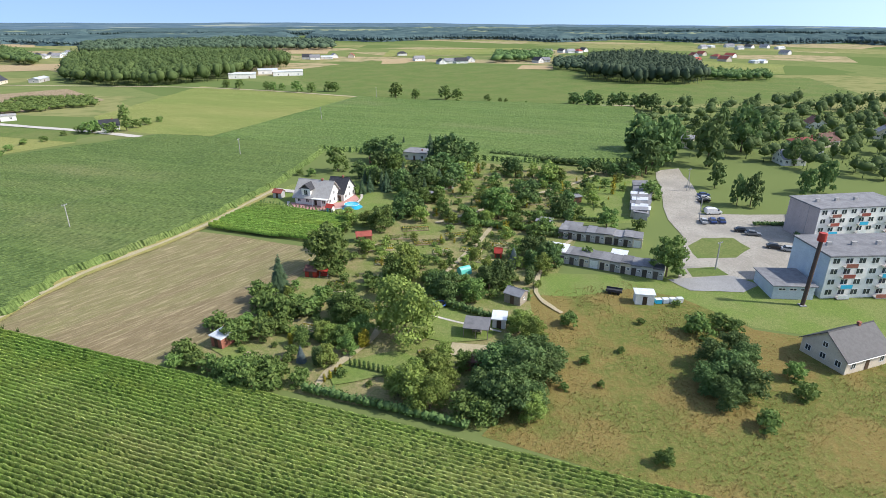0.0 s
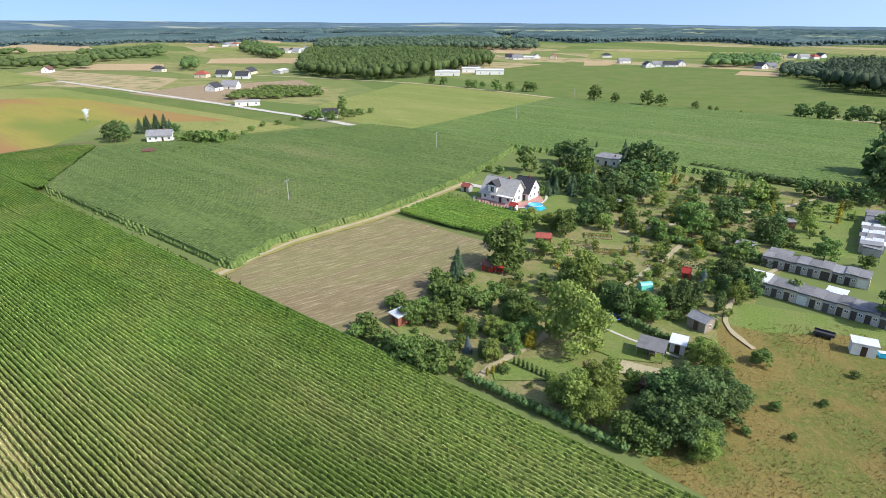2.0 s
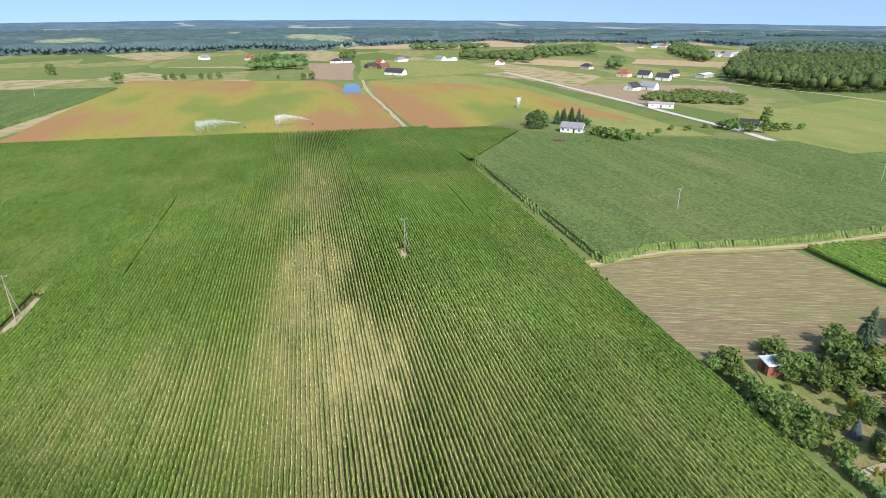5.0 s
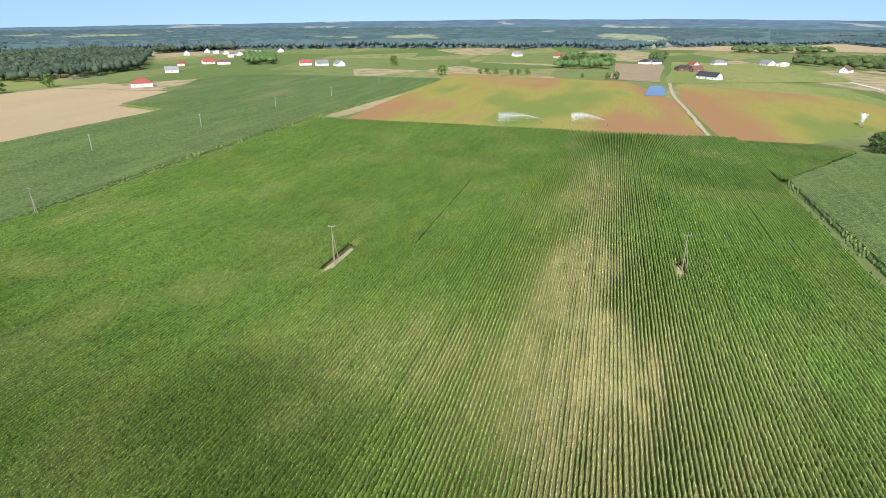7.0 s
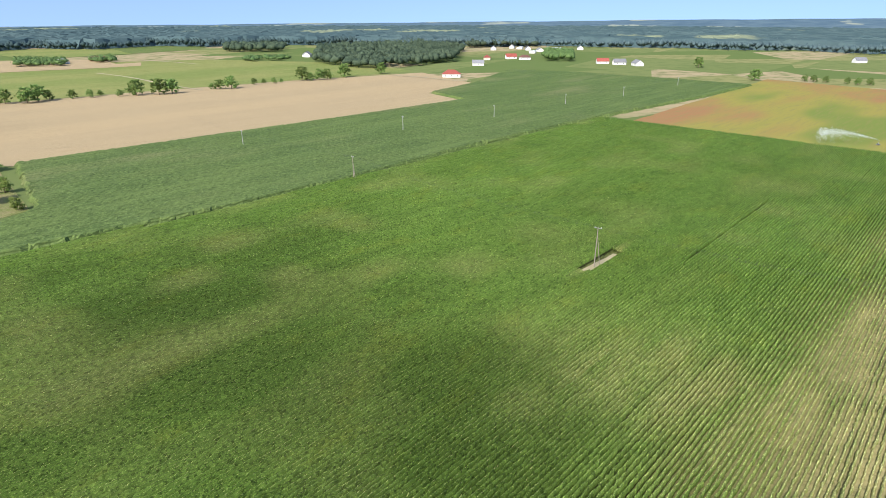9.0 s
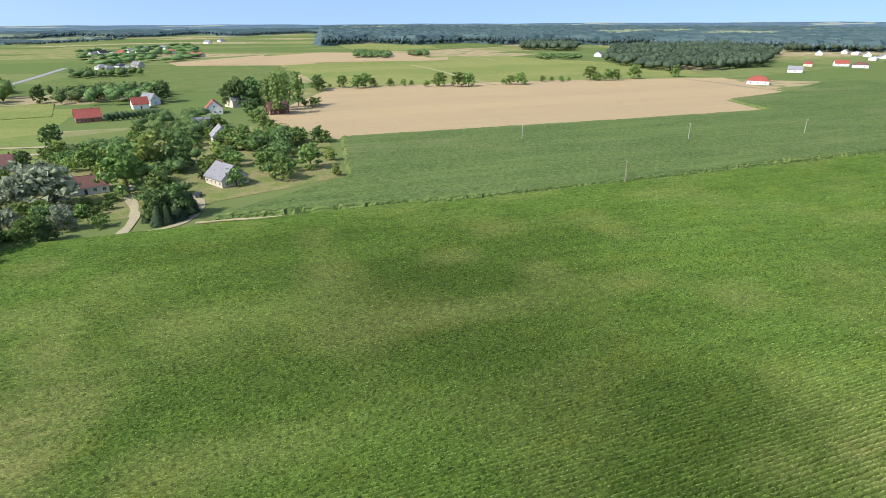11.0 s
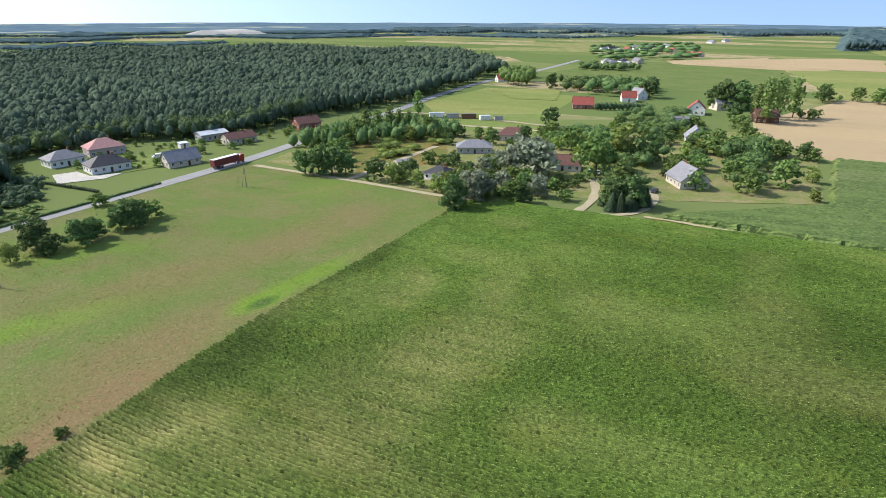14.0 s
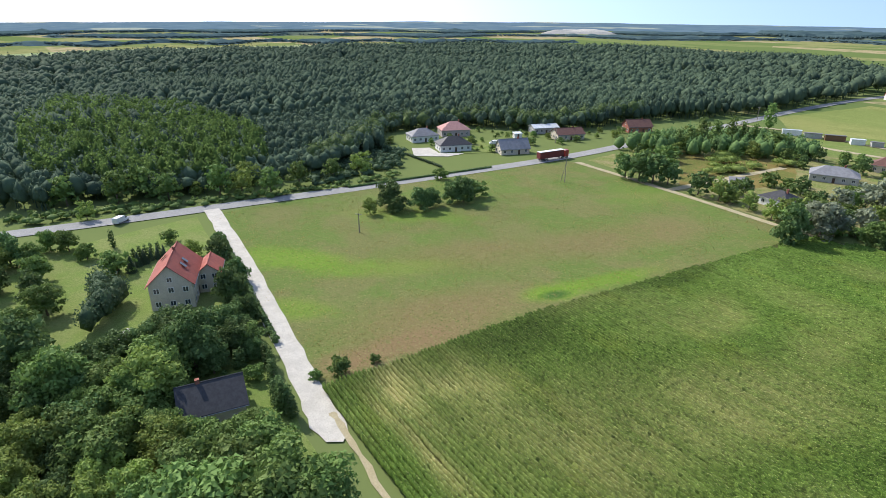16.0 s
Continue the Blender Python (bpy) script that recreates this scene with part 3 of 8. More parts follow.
strip("field_track", [(-296, 162), (-386, 193), (-458, 215), (-560, 258)], 2.6, SAND, 0.240, "pale track between ripening fields", wobble=0.5)
strip("side_road", [(74, -357), (30, -334), (-30, -318)], 4.0, SAND, 0.244, "pale side road in the village")
field("parking", [(88, 232), (99, 236), (92, 200), (84, 177), (112, 176), (120, 160), (98, 128), (76, 127), (57, 126), (60, 133), (70, 156), (71, 171), (78, 196)], PARKING, 0.126, "dusty pale parking ground between garages and flats", category="parking")
field("parking_island", [(68.5, 149), (75, 155), (84, 155), (85, 147), (78, 140.5), (67.5, 140)], GRASS, 0.130, "grass island in the parking ground", 3, 0.3, category="lawn")
field("parking_island", [(62, 133.5), (70, 134.5), (71, 129.5), (61.5, 128.5)], GRASS, 0.134, "small grass island", 3, 0.3, category="lawn")
field("muddy_patch", [(55, 127), (62, 128), (72, 129), (76, 124), (70, 120), (58, 121)], ASPHALT, 0.138, "dark worn ground at the edge of the parking", 3, 0.5, category="ground")

# narrow fields and tracks towards the horizon
field("far_field", [(-972, 1091), (-794, 1192), (-874, 1313), (-1103, 1240)], WHEAT, 0.250, "narrow harvested tan field far off", 40, 3.0)
field("far_field", [(-552, 651), (-445, 691), (-480, 788), (-607, 728)], WHEAT, 0.254, "narrow harvested tan field far off", 40, 3.0)
field("far_field", [(-716, 845), (-644, 851), (-757, 999), (-803, 962)], PALEGREEN, 0.258, "green meadow far off", 40, 3.0)
field("far_field", [(-425, 979), (-186, 985), (-211, 1175), (-389, 1101)], WHEAT, 0.262, "pale yellow field far off", 40, 3.0)
field("far_field", [(-78, 775), (-48, 787), (-33, 859), (-87, 865)], WHEAT, 0.266, "narrow harvested tan field far off", 40, 3.0)
field("far_field", [(87, 701), (129, 698), (138, 752), (100, 756)], WHEAT, 0.270, "narrow harvested tan field far off", 40, 3.0)
field("far_field", [(-90, 912), (97, 981), (154, 1147), (-93, 1090)], PALEGREEN, 0.274, "yellow-green field far off", 40, 3.0)
field("far_field", [(279, 678), (366, 639), (434, 762), (350, 823)], PALEGREEN, 0.278, "yellow-green field before the town", 40, 3.0)
field("far_field", [(-585, 208), (-553, 246), (-758, 337), (-787, 285)], DIRT, 0.282, "bare pinkish ploughed field", 40, 3.0)
field("far_field", [(-1068, 709), (-944, 831), (-1218, 1053), (-1365, 1018)], WHEAT, 0.286, "narrow harvested tan field far off", 40, 3.0)
field("far_field", [(-1140, 204), (-1093, 269), (-1307, 329), (-1342, 243)], PALEGREEN, 0.290, "green meadow far off", 40, 3.0)
field("far_field", [(-1101, 478), (-988, 668), (-1143, 774), (-1271, 577)], WHEAT, 0.294, "narrow harvested tan field far off", 40, 3.0)
field("far_field", [(-643, 514), (-526, 550), (-600, 629), (-681, 599)], WHEAT, 0.298, "narrow harvested tan field far off", 40, 3.0)
field("far_field", [(-549, 249), (-544, 434), (-731, 502), (-805, 370)], PALEGREEN, 0.302, "pale green meadow round the far farms", 40, 3.0)
field("far_field", [(-1045, -710), (-1038, -532), (-1276, -651), (-1216, -884)], WHEAT, 0.306, "narrow harvested tan field far off", 40, 3.0)
field("far_field", [(-411, -714), (-527, -634), (-565, -678), (-475, -694)], WHEAT, 0.310, "narrow harvested tan field far off", 40, 3.0)
field("far_field", [(-694, -1187), (-695, -1018), (-780, -995), (-848, -1087), (-770, -1313)], WHEAT, 0.314, "narrow harvested tan field far off", 40, 3.0)
field("far_field", [(-578, -851), (-782, -824), (-952, -909), (-809, -1023), (-670, -997)], GRASS, 0.318, "green field far off", 40, 3.0)
field("far_field", [(-343, -725), (-513, -638), (-582, -781), (-400, -845)], WHEAT, 0.322, "narrow harvested tan field far off", 40, 3.0)
field("far_field", [(-526, -858), (-688, -843), (-821, -1105), (-619, -1100)], PALEGREEN, 0.326, "pale green field far off", 40, 3.0)
field("far_field", [(-245, -757), (-322, -756), (-379, -898), (-253, -847)], WHEAT, 0.330, "narrow harvested tan field far off", 40, 3.0)
field("far_field", [(-11, -446), (-42, -439), (-52, -505), (11, -509)], PALEGREEN, 0.334, "bright weedy field by the main road", 40, 3.0)
strip("field_track", [(-441, -600), (-426, -531), (-388, -436), (-375, -385)], 3.0, SAND, 0.345, "pale farm track between far fields", wobble=0.4)
strip("field_track", [(-593, -711), (-587, -652), (-575, -591)], 3.0, SAND, 0.349, "pale farm track between far fields", wobble=0.4)
strip("field_track", [(68, -373), (42, -373), (9, -355), (-22, -339), (-45, -324), (-63, -317)], 3.2, SAND, 0.353, "pale sandy side lane in the village", wobble=0.4)
strip("field_track", [(-548, -297), (-545, -263), (-528, -224), (-529, -203)], 3.5, SAND, 0.357, "pale track to the lone red-roofed house", wobble=0.4)


def tufts(name, poly, per_m2, height, material, label, seed):
    """Weeds and bents standing out of the sward: three-bladed tufts."""
    rng = np.random.RandomState(seed)
    P = np.array(poly, float)
    (x0, y0), (x1, y1) = P.min(0), P.max(0)
    n = int((x1 - x0) * (y1 - y0) * per_m2)
    x, y = rng.uniform(x0, x1, n), rng.uniform(y0, y1, n)
    thick = np.sin(x * 0.21 + 2 * np.sin(y * 0.13)) * np.sin(y * 0.17 + np.sin(x * 0.19)) + rng.uniform(-0.6, 0.6, n)
    ok = inside(x, y, poly) & (thick > -0.1)
    x, y = x[ok], y[ok]
    n = len(x)
    h = height * rng.uniform(0.35, 1.2, n)
    vs = []
    for k in range(4):
        a = rng.uniform(0, 2 * np.pi, n)
        r = h * rng.uniform(0.25, 0.7, n)
        w = 0.16 * h + 0.05
        vs += [np.stack([x - np.sin(a) * w, y + np.cos(a) * w, 0 * x + 0.1], 1), np.stack([x + np.sin(a) * w, y - np.cos(a) * w, 0 * x + 0.1], 1), np.stack([x + np.cos(a) * r, y + np.sin(a) * r, h + 0.1], 1)]
    V = np.stack(vs, 1).reshape(-1, 3)
    me = bpy.data.meshes.new(name)
    me.from_pydata(V.tolist(), [], np.arange(len(V)).reshape(-1, 3).tolist())
    me.materials.append(material)
    return tagged(new(name, me), label, "weeds", kind="stuff")


WEED = leafy("weed", (0.25, 0.235, 0.075), (0.38, 0.31, 0.12), 0.6, scale=0.12, tone=0.6)
tufts("weeds", [(164, -93), (146, -143), (107, -231), (72, -219), (17, -195), (15, -180), (64, -56), (66, -54), (108, -70)], 0.9, 0.24, WEED, "weeds and dry bents of the meadow", 61)
tufts("weeds", [(160, -93), (144, -143), (106, -229), (72, -217), (18, -193), (17, -180), (40, -130), (100, -140)], 0.03, 0.40, LEAF_DARK, "dark tussocks of coarse grass in the meadow", 63)
tufts("weeds", [(20, 121), (44, 126), (53, 119), (64, 101), (84, 94), (90, 60), (36, 58), (6, 71), (20, 92)], 3.0, 0.24, WEED, "tall yellowing weeds of the rank meadow", 62)

# ---- maize ----
def UV(u, v):
    return (-0.943 * u + 0.333 * v, 0.333 * u + 0.943 * v)


# where the plants dry out (along the row, across it, half length, half width, amount) and where they grow darker or paler
DRY = [(97, 2, 42, 16, 1.0), (78, 3, 26, 18, 0.7), (140, -1, 60, 10, 0.75), (205, 1, 55, 12, 0.65), (82, 24, 34, 13, 0.6), (128, -63.5, 10, 1.3, 1.0), (143, 22, 4, 1.5, 0.9), (60, 30, 30, 9, 0.35), (84, -38, 14, 14, 0.35), (92, -26, 18, 12, 0.45),
       (-37, -80, 9, 26, 0.36), (-37, -110, 8, 16, 0.24), (-42, -60, 12, 16, 0.3), (-36, -50, 18, 9, 0.2), (-68, -41, 10, 5, 1.0), (-66, -50, 8, 9, 0.6), (-48, -52, 20, 12, 0.34), (-60, -106, 5, 14, 0.3), (-58, -34, 14, 3, 0.7), (15, 57, 45, 9, 0.4), (60, 50, 40, 8, 0.3)]
TONE = [(30, -108, 55, 50, 0.56), (55, -52, 28, 24, 0.68), (45, 22, 16, 16, 0.70), (64, 44, 22, 9, 0.8), (110, -15, 40, 30, 1.1), (56, -33, 18, 11, 0.80), (85, -130, 20, 9, 0.88), (-15, -155, 50, 8, 0.85), (-77, -100, 6, 100, 0.55), (-50, -60, 40, 42, 0.74), (93, -57, 18, 12, 1.18),
        (158, -127, 46, 16, 1.12), (0, -118, 18, 14, 1.22), (12, -70, 24, 12, 1.14), (100, -102, 30, 16, 1.10), (60, 48, 80, 16, 1.18), (160, 45, 60, 18, 1.12), (180, 15, 90, 55, 1.2), (104, 138, 45, 30, 1.45)]
# strips where a drill row failed or a mast stands: along the row from, to, across it from, to, height left
BARE = [(140, 212, -47.4, -46.6, 0.62), (168, 203, 48.2, 49.0, 0.72), (119, 136, -65.0, -61.8, 0), (139, 146, 20.8, 22.8, 0)]


def drift(a, b, seed):
    """Smooth value noise from 0 to 1 over the plan."""
    i, j = np.floor(a), np.floor(b)
    f, g = a - i, b - j
    f, g = f * f * (3 - 2 * f), g * g * (3 - 2 * g)

    def corner(p, q):
        r = np.sin(p * 127.1 + q * 311.7 + seed * 74.7) * 43758.5453
        return r - np.floor(r)

    return (corner(i, j) * (1 - f) + corner(i + 1, j) * f) * (1 - g) + (corner(i, j + 1) * (1 - f) + corner(i + 1, j + 1) * f) * g


def growth(u, v):
    """Dryness 0..1 and vigour of the maize at a spot of the field."""
    wu = u + 3 * np.sin(v * 0.13 + 1.7 * np.sin(u * 0.05)) + 2 * np.sin(u * 0.21 + v * 0.09)
    wv = v + 2.5 * np.sin(u * 0.11 + 1.3 * np.sin(v * 0.17)) + 2 * np.sin(v * 0.31 - u * 0.07)
    dry, tone = 0 * u, 0 * u + 1
    for a, b, ra, rb, k in DRY:
        p, q = (u, v) if rb < 1.6 else (wu, wv)
        dry = np.maximum(dry, k * np.exp(-(((p - a) / ra) ** 2 + ((q - b) / rb) ** 2)))
    for a, b, ra, rb, k in TONE:
        tone = tone * (1 + (k - 1) * np.exp(-(((wu - a) / ra) ** 2 + ((wv - b) / rb) ** 2)))
    # single rows and short runs fare better or worse than their neighbours
    dry = np.clip(dry * (0.35 + 0.75 * drift(u * 0.05, v * 0.8, 1) + 0.6 * drift(u * 0.22, v * 0.45, 2)), 0, 1)
    dry = np.maximum(dry, 0.22 * np.clip(drift(u * 0.06, v * 0.07, 3) * 2.4 - 1.3, 0, 1))
    tone = tone * (0.74 + 0.12 * drift(u * 0.03, v * 0.07, 5) + 0.16 * drift(u * 0.10, v * 0.5, 6) + 0.16 * drift(u * 0.5, v * 0.7, 7))
    return dry, tone


def grown(me, u, v):
    dry, tone = growth(u, v)
    for key, val in (("dryness", dry), ("vigour", tone)):
        me.attributes.new(key, "FLOAT", "POINT").data.foreach_set("value", val.astype(np.float32))


def maize_rows(name, u0, u1, v0, v1, clip=None):
    """Rows of maize: each a ragged ridge of stalks with leaf blades standing out of it, coarser far off."""
    rng = np.random.RandomState(5)
    verts, tris, kinds, count = [], [], [], 0
    for v in np.arange(v0, v1, 0.75):
        v = v + rng.normal(0, 0.035)
        for step, lo, hi, blades, wide in ((0.50, 46, 104, 9, 1.0), (0.95, 104, 165, 4, 1.5), (2.6, 165, 420, 3, 2.1)):
            us = np.arange(u0, u1, step) + rng.uniform(0, step)
            far = np.hypot(-0.943 * us + 0.333 * v, 0.333 * us + 0.943 * v)
            us = us[(far <= hi + step) & (far > lo - step)]
            us = us[us > -79.5 + 0.09 * max(0.0, -80 - v)]
            for b0, b1, c0, c1, left in BARE:
                if c0 < v < c1 and not left:
                    us = us[(us < b0) | (us > b1)]
            if clip:
                us = us[inside(-0.943 * us + 0.333 * v, 0.333 * us + 0.943 * v, clip)]
            if len(us) < 2:
                continue
            for run in np.split(us, np.where(np.diff(us) > step * 1.5)[0] + 1):
                n = len(run)
                if n < 2:
                    continue
                thin = growth(run, 0 * run + v)[0]
                top = (1.95 + rng.normal(0, 0.045, n)) * (1 - 0.6 * thin)
                mid = v + rng.normal(0, 0.04, n)
                for b0, b1, c0, c1, left in BARE:
                    if c0 < v < c1 and left:
                        top = np.where((run > b0) & (run < b1), top * left, top)
                m = n - 1
                close = (0.80 + 0.5 * drift(run * 0.03, 0 * run + v * 0.06, 8)) * (1 - 0.3 * thin) * (1.0 if hi < 110 else 1.1 if hi < 170 else 1.3)
                tilt, frayed = rng.normal(0, 0.06, n), rng.normal(0, 0.03, (2, n))
                # a blunt ridge of leaves with steep sides
                for e in (0, 1):
                    for w, dz, lean in ((-0.19, -1.15, 0), (-0.14, -0.10, -1), (0.14, -0.10, 1), (0.19, -1.15, 0)):
                        verts.append(np.stack([run[e:m + e], (mid + w * close + frayed[int(w > 0)])[e:m + e], (top + dz * (1 - 0.3 * thin) + lean * tilt)[e:m + e]], 1))
                k = count + np.arange(m)
                for j in range(3):
                    p, q, p1, q1 = k + j * m, k + (j + 1) * m, k + (j + 4) * m, k + (j + 5) * m
                    tris.append(np.stack([p, p1, q1], 1))
                    tris.append(np.stack([p, q1, q], 1))
                    kinds.append(np.zeros(2 * m))
                count += 8 * m
                for _ in range(blades):
                    u = run + rng.uniform(-0.5, 0.5, n) * step
                    ang = rng.uniform(0, 2 * np.pi, n)
                    ln, up, low = rng.uniform(0.18, 0.38, n) * wide, rng.uniform(-0.20, 0.20, n), rng.uniform(-0.22, 0.04, n)
                    sx, sy = -np.sin(ang) * 0.06 * wide, np.cos(ang) * 0.06 * wide
                    verts.append(np.stack([u + sx, mid + sy, top + low], 1))
                    verts.append(np.stack([u - sx, mid - sy, top + low], 1))
                    verts.append(np.stack([u + np.cos(ang) * ln * 1.1, mid + np.sin(ang) * ln * 0.34, top + low + up], 1))
                    k = count + np.arange(n)
                    tris.append(np.stack([k, k + n, k + 2 * n], 1))
                    kinds.append(np.ones(n))
                    count += 3 * n
    V, T = np.concatenate(verts), np.concatenate(tris)
    u, v = V[:, 0].copy(), V[:, 1].copy()
    V[:, 0], V[:, 1] = -0.943 * u + 0.333 * v, 0.333 * u + 0.943 * v
    me = bpy.data.meshes.new(name)
    me.vertices.add(len(V))
    me.vertices.foreach_set("co", V.astype(np.float32).ravel())
    me.loops.add(len(T) * 3)
    me.loops.foreach_set("vertex_index", T.astype(np.int32).ravel())
    me.polygons.add(len(T))
    me.polygons.foreach_set("loop_start", np.arange(0, len(T) * 3, 3, dtype=np.int32))
    me.polygons.foreach_set("material_index", np.concatenate(kinds).astype(np.int32))
    me.update(calc_edges=True)
    grown(me, u, v)
    me.materials.append(MAIZE)
    me.materials.append(MAIZE_BLADE)
    return tagged(new(name, me), "green maize standing in long rows, pale and dry in strips", "maize", kind="stuff")


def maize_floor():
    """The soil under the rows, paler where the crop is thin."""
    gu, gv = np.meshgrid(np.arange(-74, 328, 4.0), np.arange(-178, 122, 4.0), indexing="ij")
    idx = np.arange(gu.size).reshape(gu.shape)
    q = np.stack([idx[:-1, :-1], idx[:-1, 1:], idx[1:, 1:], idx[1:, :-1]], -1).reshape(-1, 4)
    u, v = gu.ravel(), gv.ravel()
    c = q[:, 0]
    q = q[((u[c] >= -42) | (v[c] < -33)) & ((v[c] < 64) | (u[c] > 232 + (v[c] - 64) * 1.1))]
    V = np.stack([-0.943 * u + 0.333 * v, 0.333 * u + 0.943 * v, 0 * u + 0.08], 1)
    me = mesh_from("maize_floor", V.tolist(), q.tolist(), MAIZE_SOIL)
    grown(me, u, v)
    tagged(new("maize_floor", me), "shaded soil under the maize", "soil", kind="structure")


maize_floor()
maize_rows("maize", -84, 325, -172.25, -27.6)
maize_rows("maize", -62, 56, -176.0, -172.9)
maize_rows("maize", -40, 325, -27.5, 66.2)
maize_rows("maize", 236, 322, 66.5, 116, [(-202, 143), (-246.5, 207.5), (-256, 208), (-278, 172), (-278, 163)])
for at, (u0, u1, v0, v1) in enumerate(((119.4, 135.6, -64.9, -62.0), (139.3, 145.7, 20.9, 22.7))):
    field("bare_patch", [UV(u0, v0), UV(u1, v0 + 0.8), UV(u1, v1 - 0.6), UV(u0, v1)], SAND, 0.27, "bare sandy patch at the foot of the mast", 2, 0.15, category="ground")
# dark tufts added to stand in for shade in the gap between fields
FURROW_SHADE = leafy("furrow_shade", (0.06, 0.10, 0.03), (0.10, 0.14, 0.04), 0.3, scale=0.2)


def margin(u0, u1, v0, v1, per_m2, height, material, label, seed):
    tufts("weeds", [UV(u0, v0), UV(u1, v0), UV(u1, v1), UV(u0, v1)], per_m2, height, material, label, seed)


margin(112, 238, 67.0, 67.8, 1.3, 0.9, FURROW_SHADE, "dark tufts standing in for the shaded furrow beside the maize", 71)
margin(60, 320, -178.0, -177.0, 1.3, 1.0, FURROW_SHADE, "dark tufts standing in for the shaded furrow beside the maize", 73)
canopy("maize", [(-94, 109), (-93, 128), (-84, 146), (-76.5, 161), (-69.5, 184), (-62, 212), (-56, 268), (-60, 279), (-124, 298), (-148, 303), (-198, 249), (-245, 205), (-205, 146)],
       1.9, 1.1, 0.06, MAIZE_GREY, "grey-green maize beyond the dark furrow", "maize", turn=-ROW_TURN, seed=4)
maize_rows("maize", 70, 134, 116, 158, [(-71, 162.5), (-63, 186), (-26, 169), (-30, 150), (-48, 155)])
canopy("maize", [(-119, 294), (-54, 271), (-20, 262), (39, 246), (86, 246), (130, 398), (64, 418), (-18, 433), (-64, 455)], 1.9, 1.3, 0.06, MAIZE_FAR, "green maize behind the allotments", "maize", turn=30, seed=6)
canopy("maize", [(-53, -177.5), (-111, -193), (-147, -262), (-309, -197), (-407, -161), (-435, -201), (-505, -193), (-651, -205), (-650, -128), (-598, 39), (-500, 3), (-385, -49), (-262, -97), (-181, -121), (-132, -140)],
       1.7, 1.3, 0.06, MAIZE_GREY, "grey-green young maize beyond the furrow", "maize", turn=-ROW_TURN, seed=7)



# ---- trees and shrubs ----
def raw_mesh(name, V, T, *mats, index=None):
    """A triangle mesh from arrays of points and corners."""
    me = bpy.data.meshes.new(name)
    V, T = np.asarray(V, np.float32), np.asarray(T, np.int32)
    me.vertices.add(len(V))
    me.vertices.foreach_set("co", V.ravel())
    me.loops.add(len(T) * 3)
    me.loops.foreach_set("vertex_index", T.ravel())
    me.polygons.add(len(T))
    me.polygons.foreach_set("loop_start", np.arange(0, len(T) * 3, 3, dtype=np.int32))
    if index is not None:
        me.polygons.foreach_set("material_index", np.asarray(index, np.int32))
    me.update(calc_edges=True)
    for m in mats:
        me.materials.append(m)
    return me


def ball_points(level):
    bm = bmesh.new()
    bmesh.ops.create_icosphere(bm, subdivisions=level, radius=1.0)
    V = np.array([v.co[:] for v in bm.verts])
    T = np.array([[v.index for v in f.verts] for f in bm.faces])
    bm.free()
    return V, T


BALL1 = ball_points(1)
OCTA = (np.array([(1, 0, 0), (0, 1, 0), (-1, 0, 0), (0, -1, 0), (0, 0, 1), (0, 0, -1)], float), np.array([(0, 1, 4), (1, 2, 4), (2, 3, 4), (3, 0, 4), (1, 0, 5), (2, 1, 5), (3, 2, 5), (0, 3, 5)]))


def leaves(rng, centres, radii, count, size, flat=1.0):
    """Leaf clumps strewn through the outer shells of the lobes: single blades, each turned its own way."""
    lobe = rng.choice(len(centres), count, p=(radii.prod(1) ** 0.667) / (radii.prod(1) ** 0.667).sum())
    d = rng.normal(size=(count, 3))
    d[:, 2] = np.abs(d[:, 2]) * 0.9 - 0.25
    d /= np.linalg.norm(d, axis=1)[:, None]
    p = centres[lobe] + d * radii[lobe] * rng.uniform(0.62, 1.18, count)[:, None]
    n = d + rng.normal(0, 0.7, (count, 3))
    n /= np.linalg.norm(n, axis=1)[:, None]
    a = np.cross(n, rng.normal(size=(count, 3)))
    a /= np.linalg.norm(a, axis=1)[:, None] + 1e-9
    b = np.cross(n, a) * flat
    s = size * rng.uniform(0.6, 1.35, count)[:, None]
    V = np.stack([p - a * s, p + a * s * 0.5 - b * s + n * s * 0.3, p + a * s * 0.6 + b * s], 1).reshape(-1, 3)
    T = np.arange(3 * count).reshape(-1, 3)
    return V, T


def crown_mesh(name, material, seed, centres, radii, count, size, flat=1.0, core=0.66):
    rng = np.random.RandomState(seed)
    centres, radii = np.array(centres, float), np.array(radii, float)
    Vs, Ts, n = [], [], 0
    for i, (c, r) in enumerate(zip(centres, radii)):
        bv, bt = BALL1 if i == 0 or core > 0.9 else OCTA
        Vs.append(c + bv * r * core * rng.uniform(0.8, 1.12, (len(bv), 1)))
        Ts.append(bt + n)
        n += len(bv)
    V, T = leaves(rng, centres, radii, count, size, flat)
    Vs.append(V)
    Ts.append(T + n)
    return raw_mesh(name, np.concatenate(Vs), np.concatenate(Ts), material)


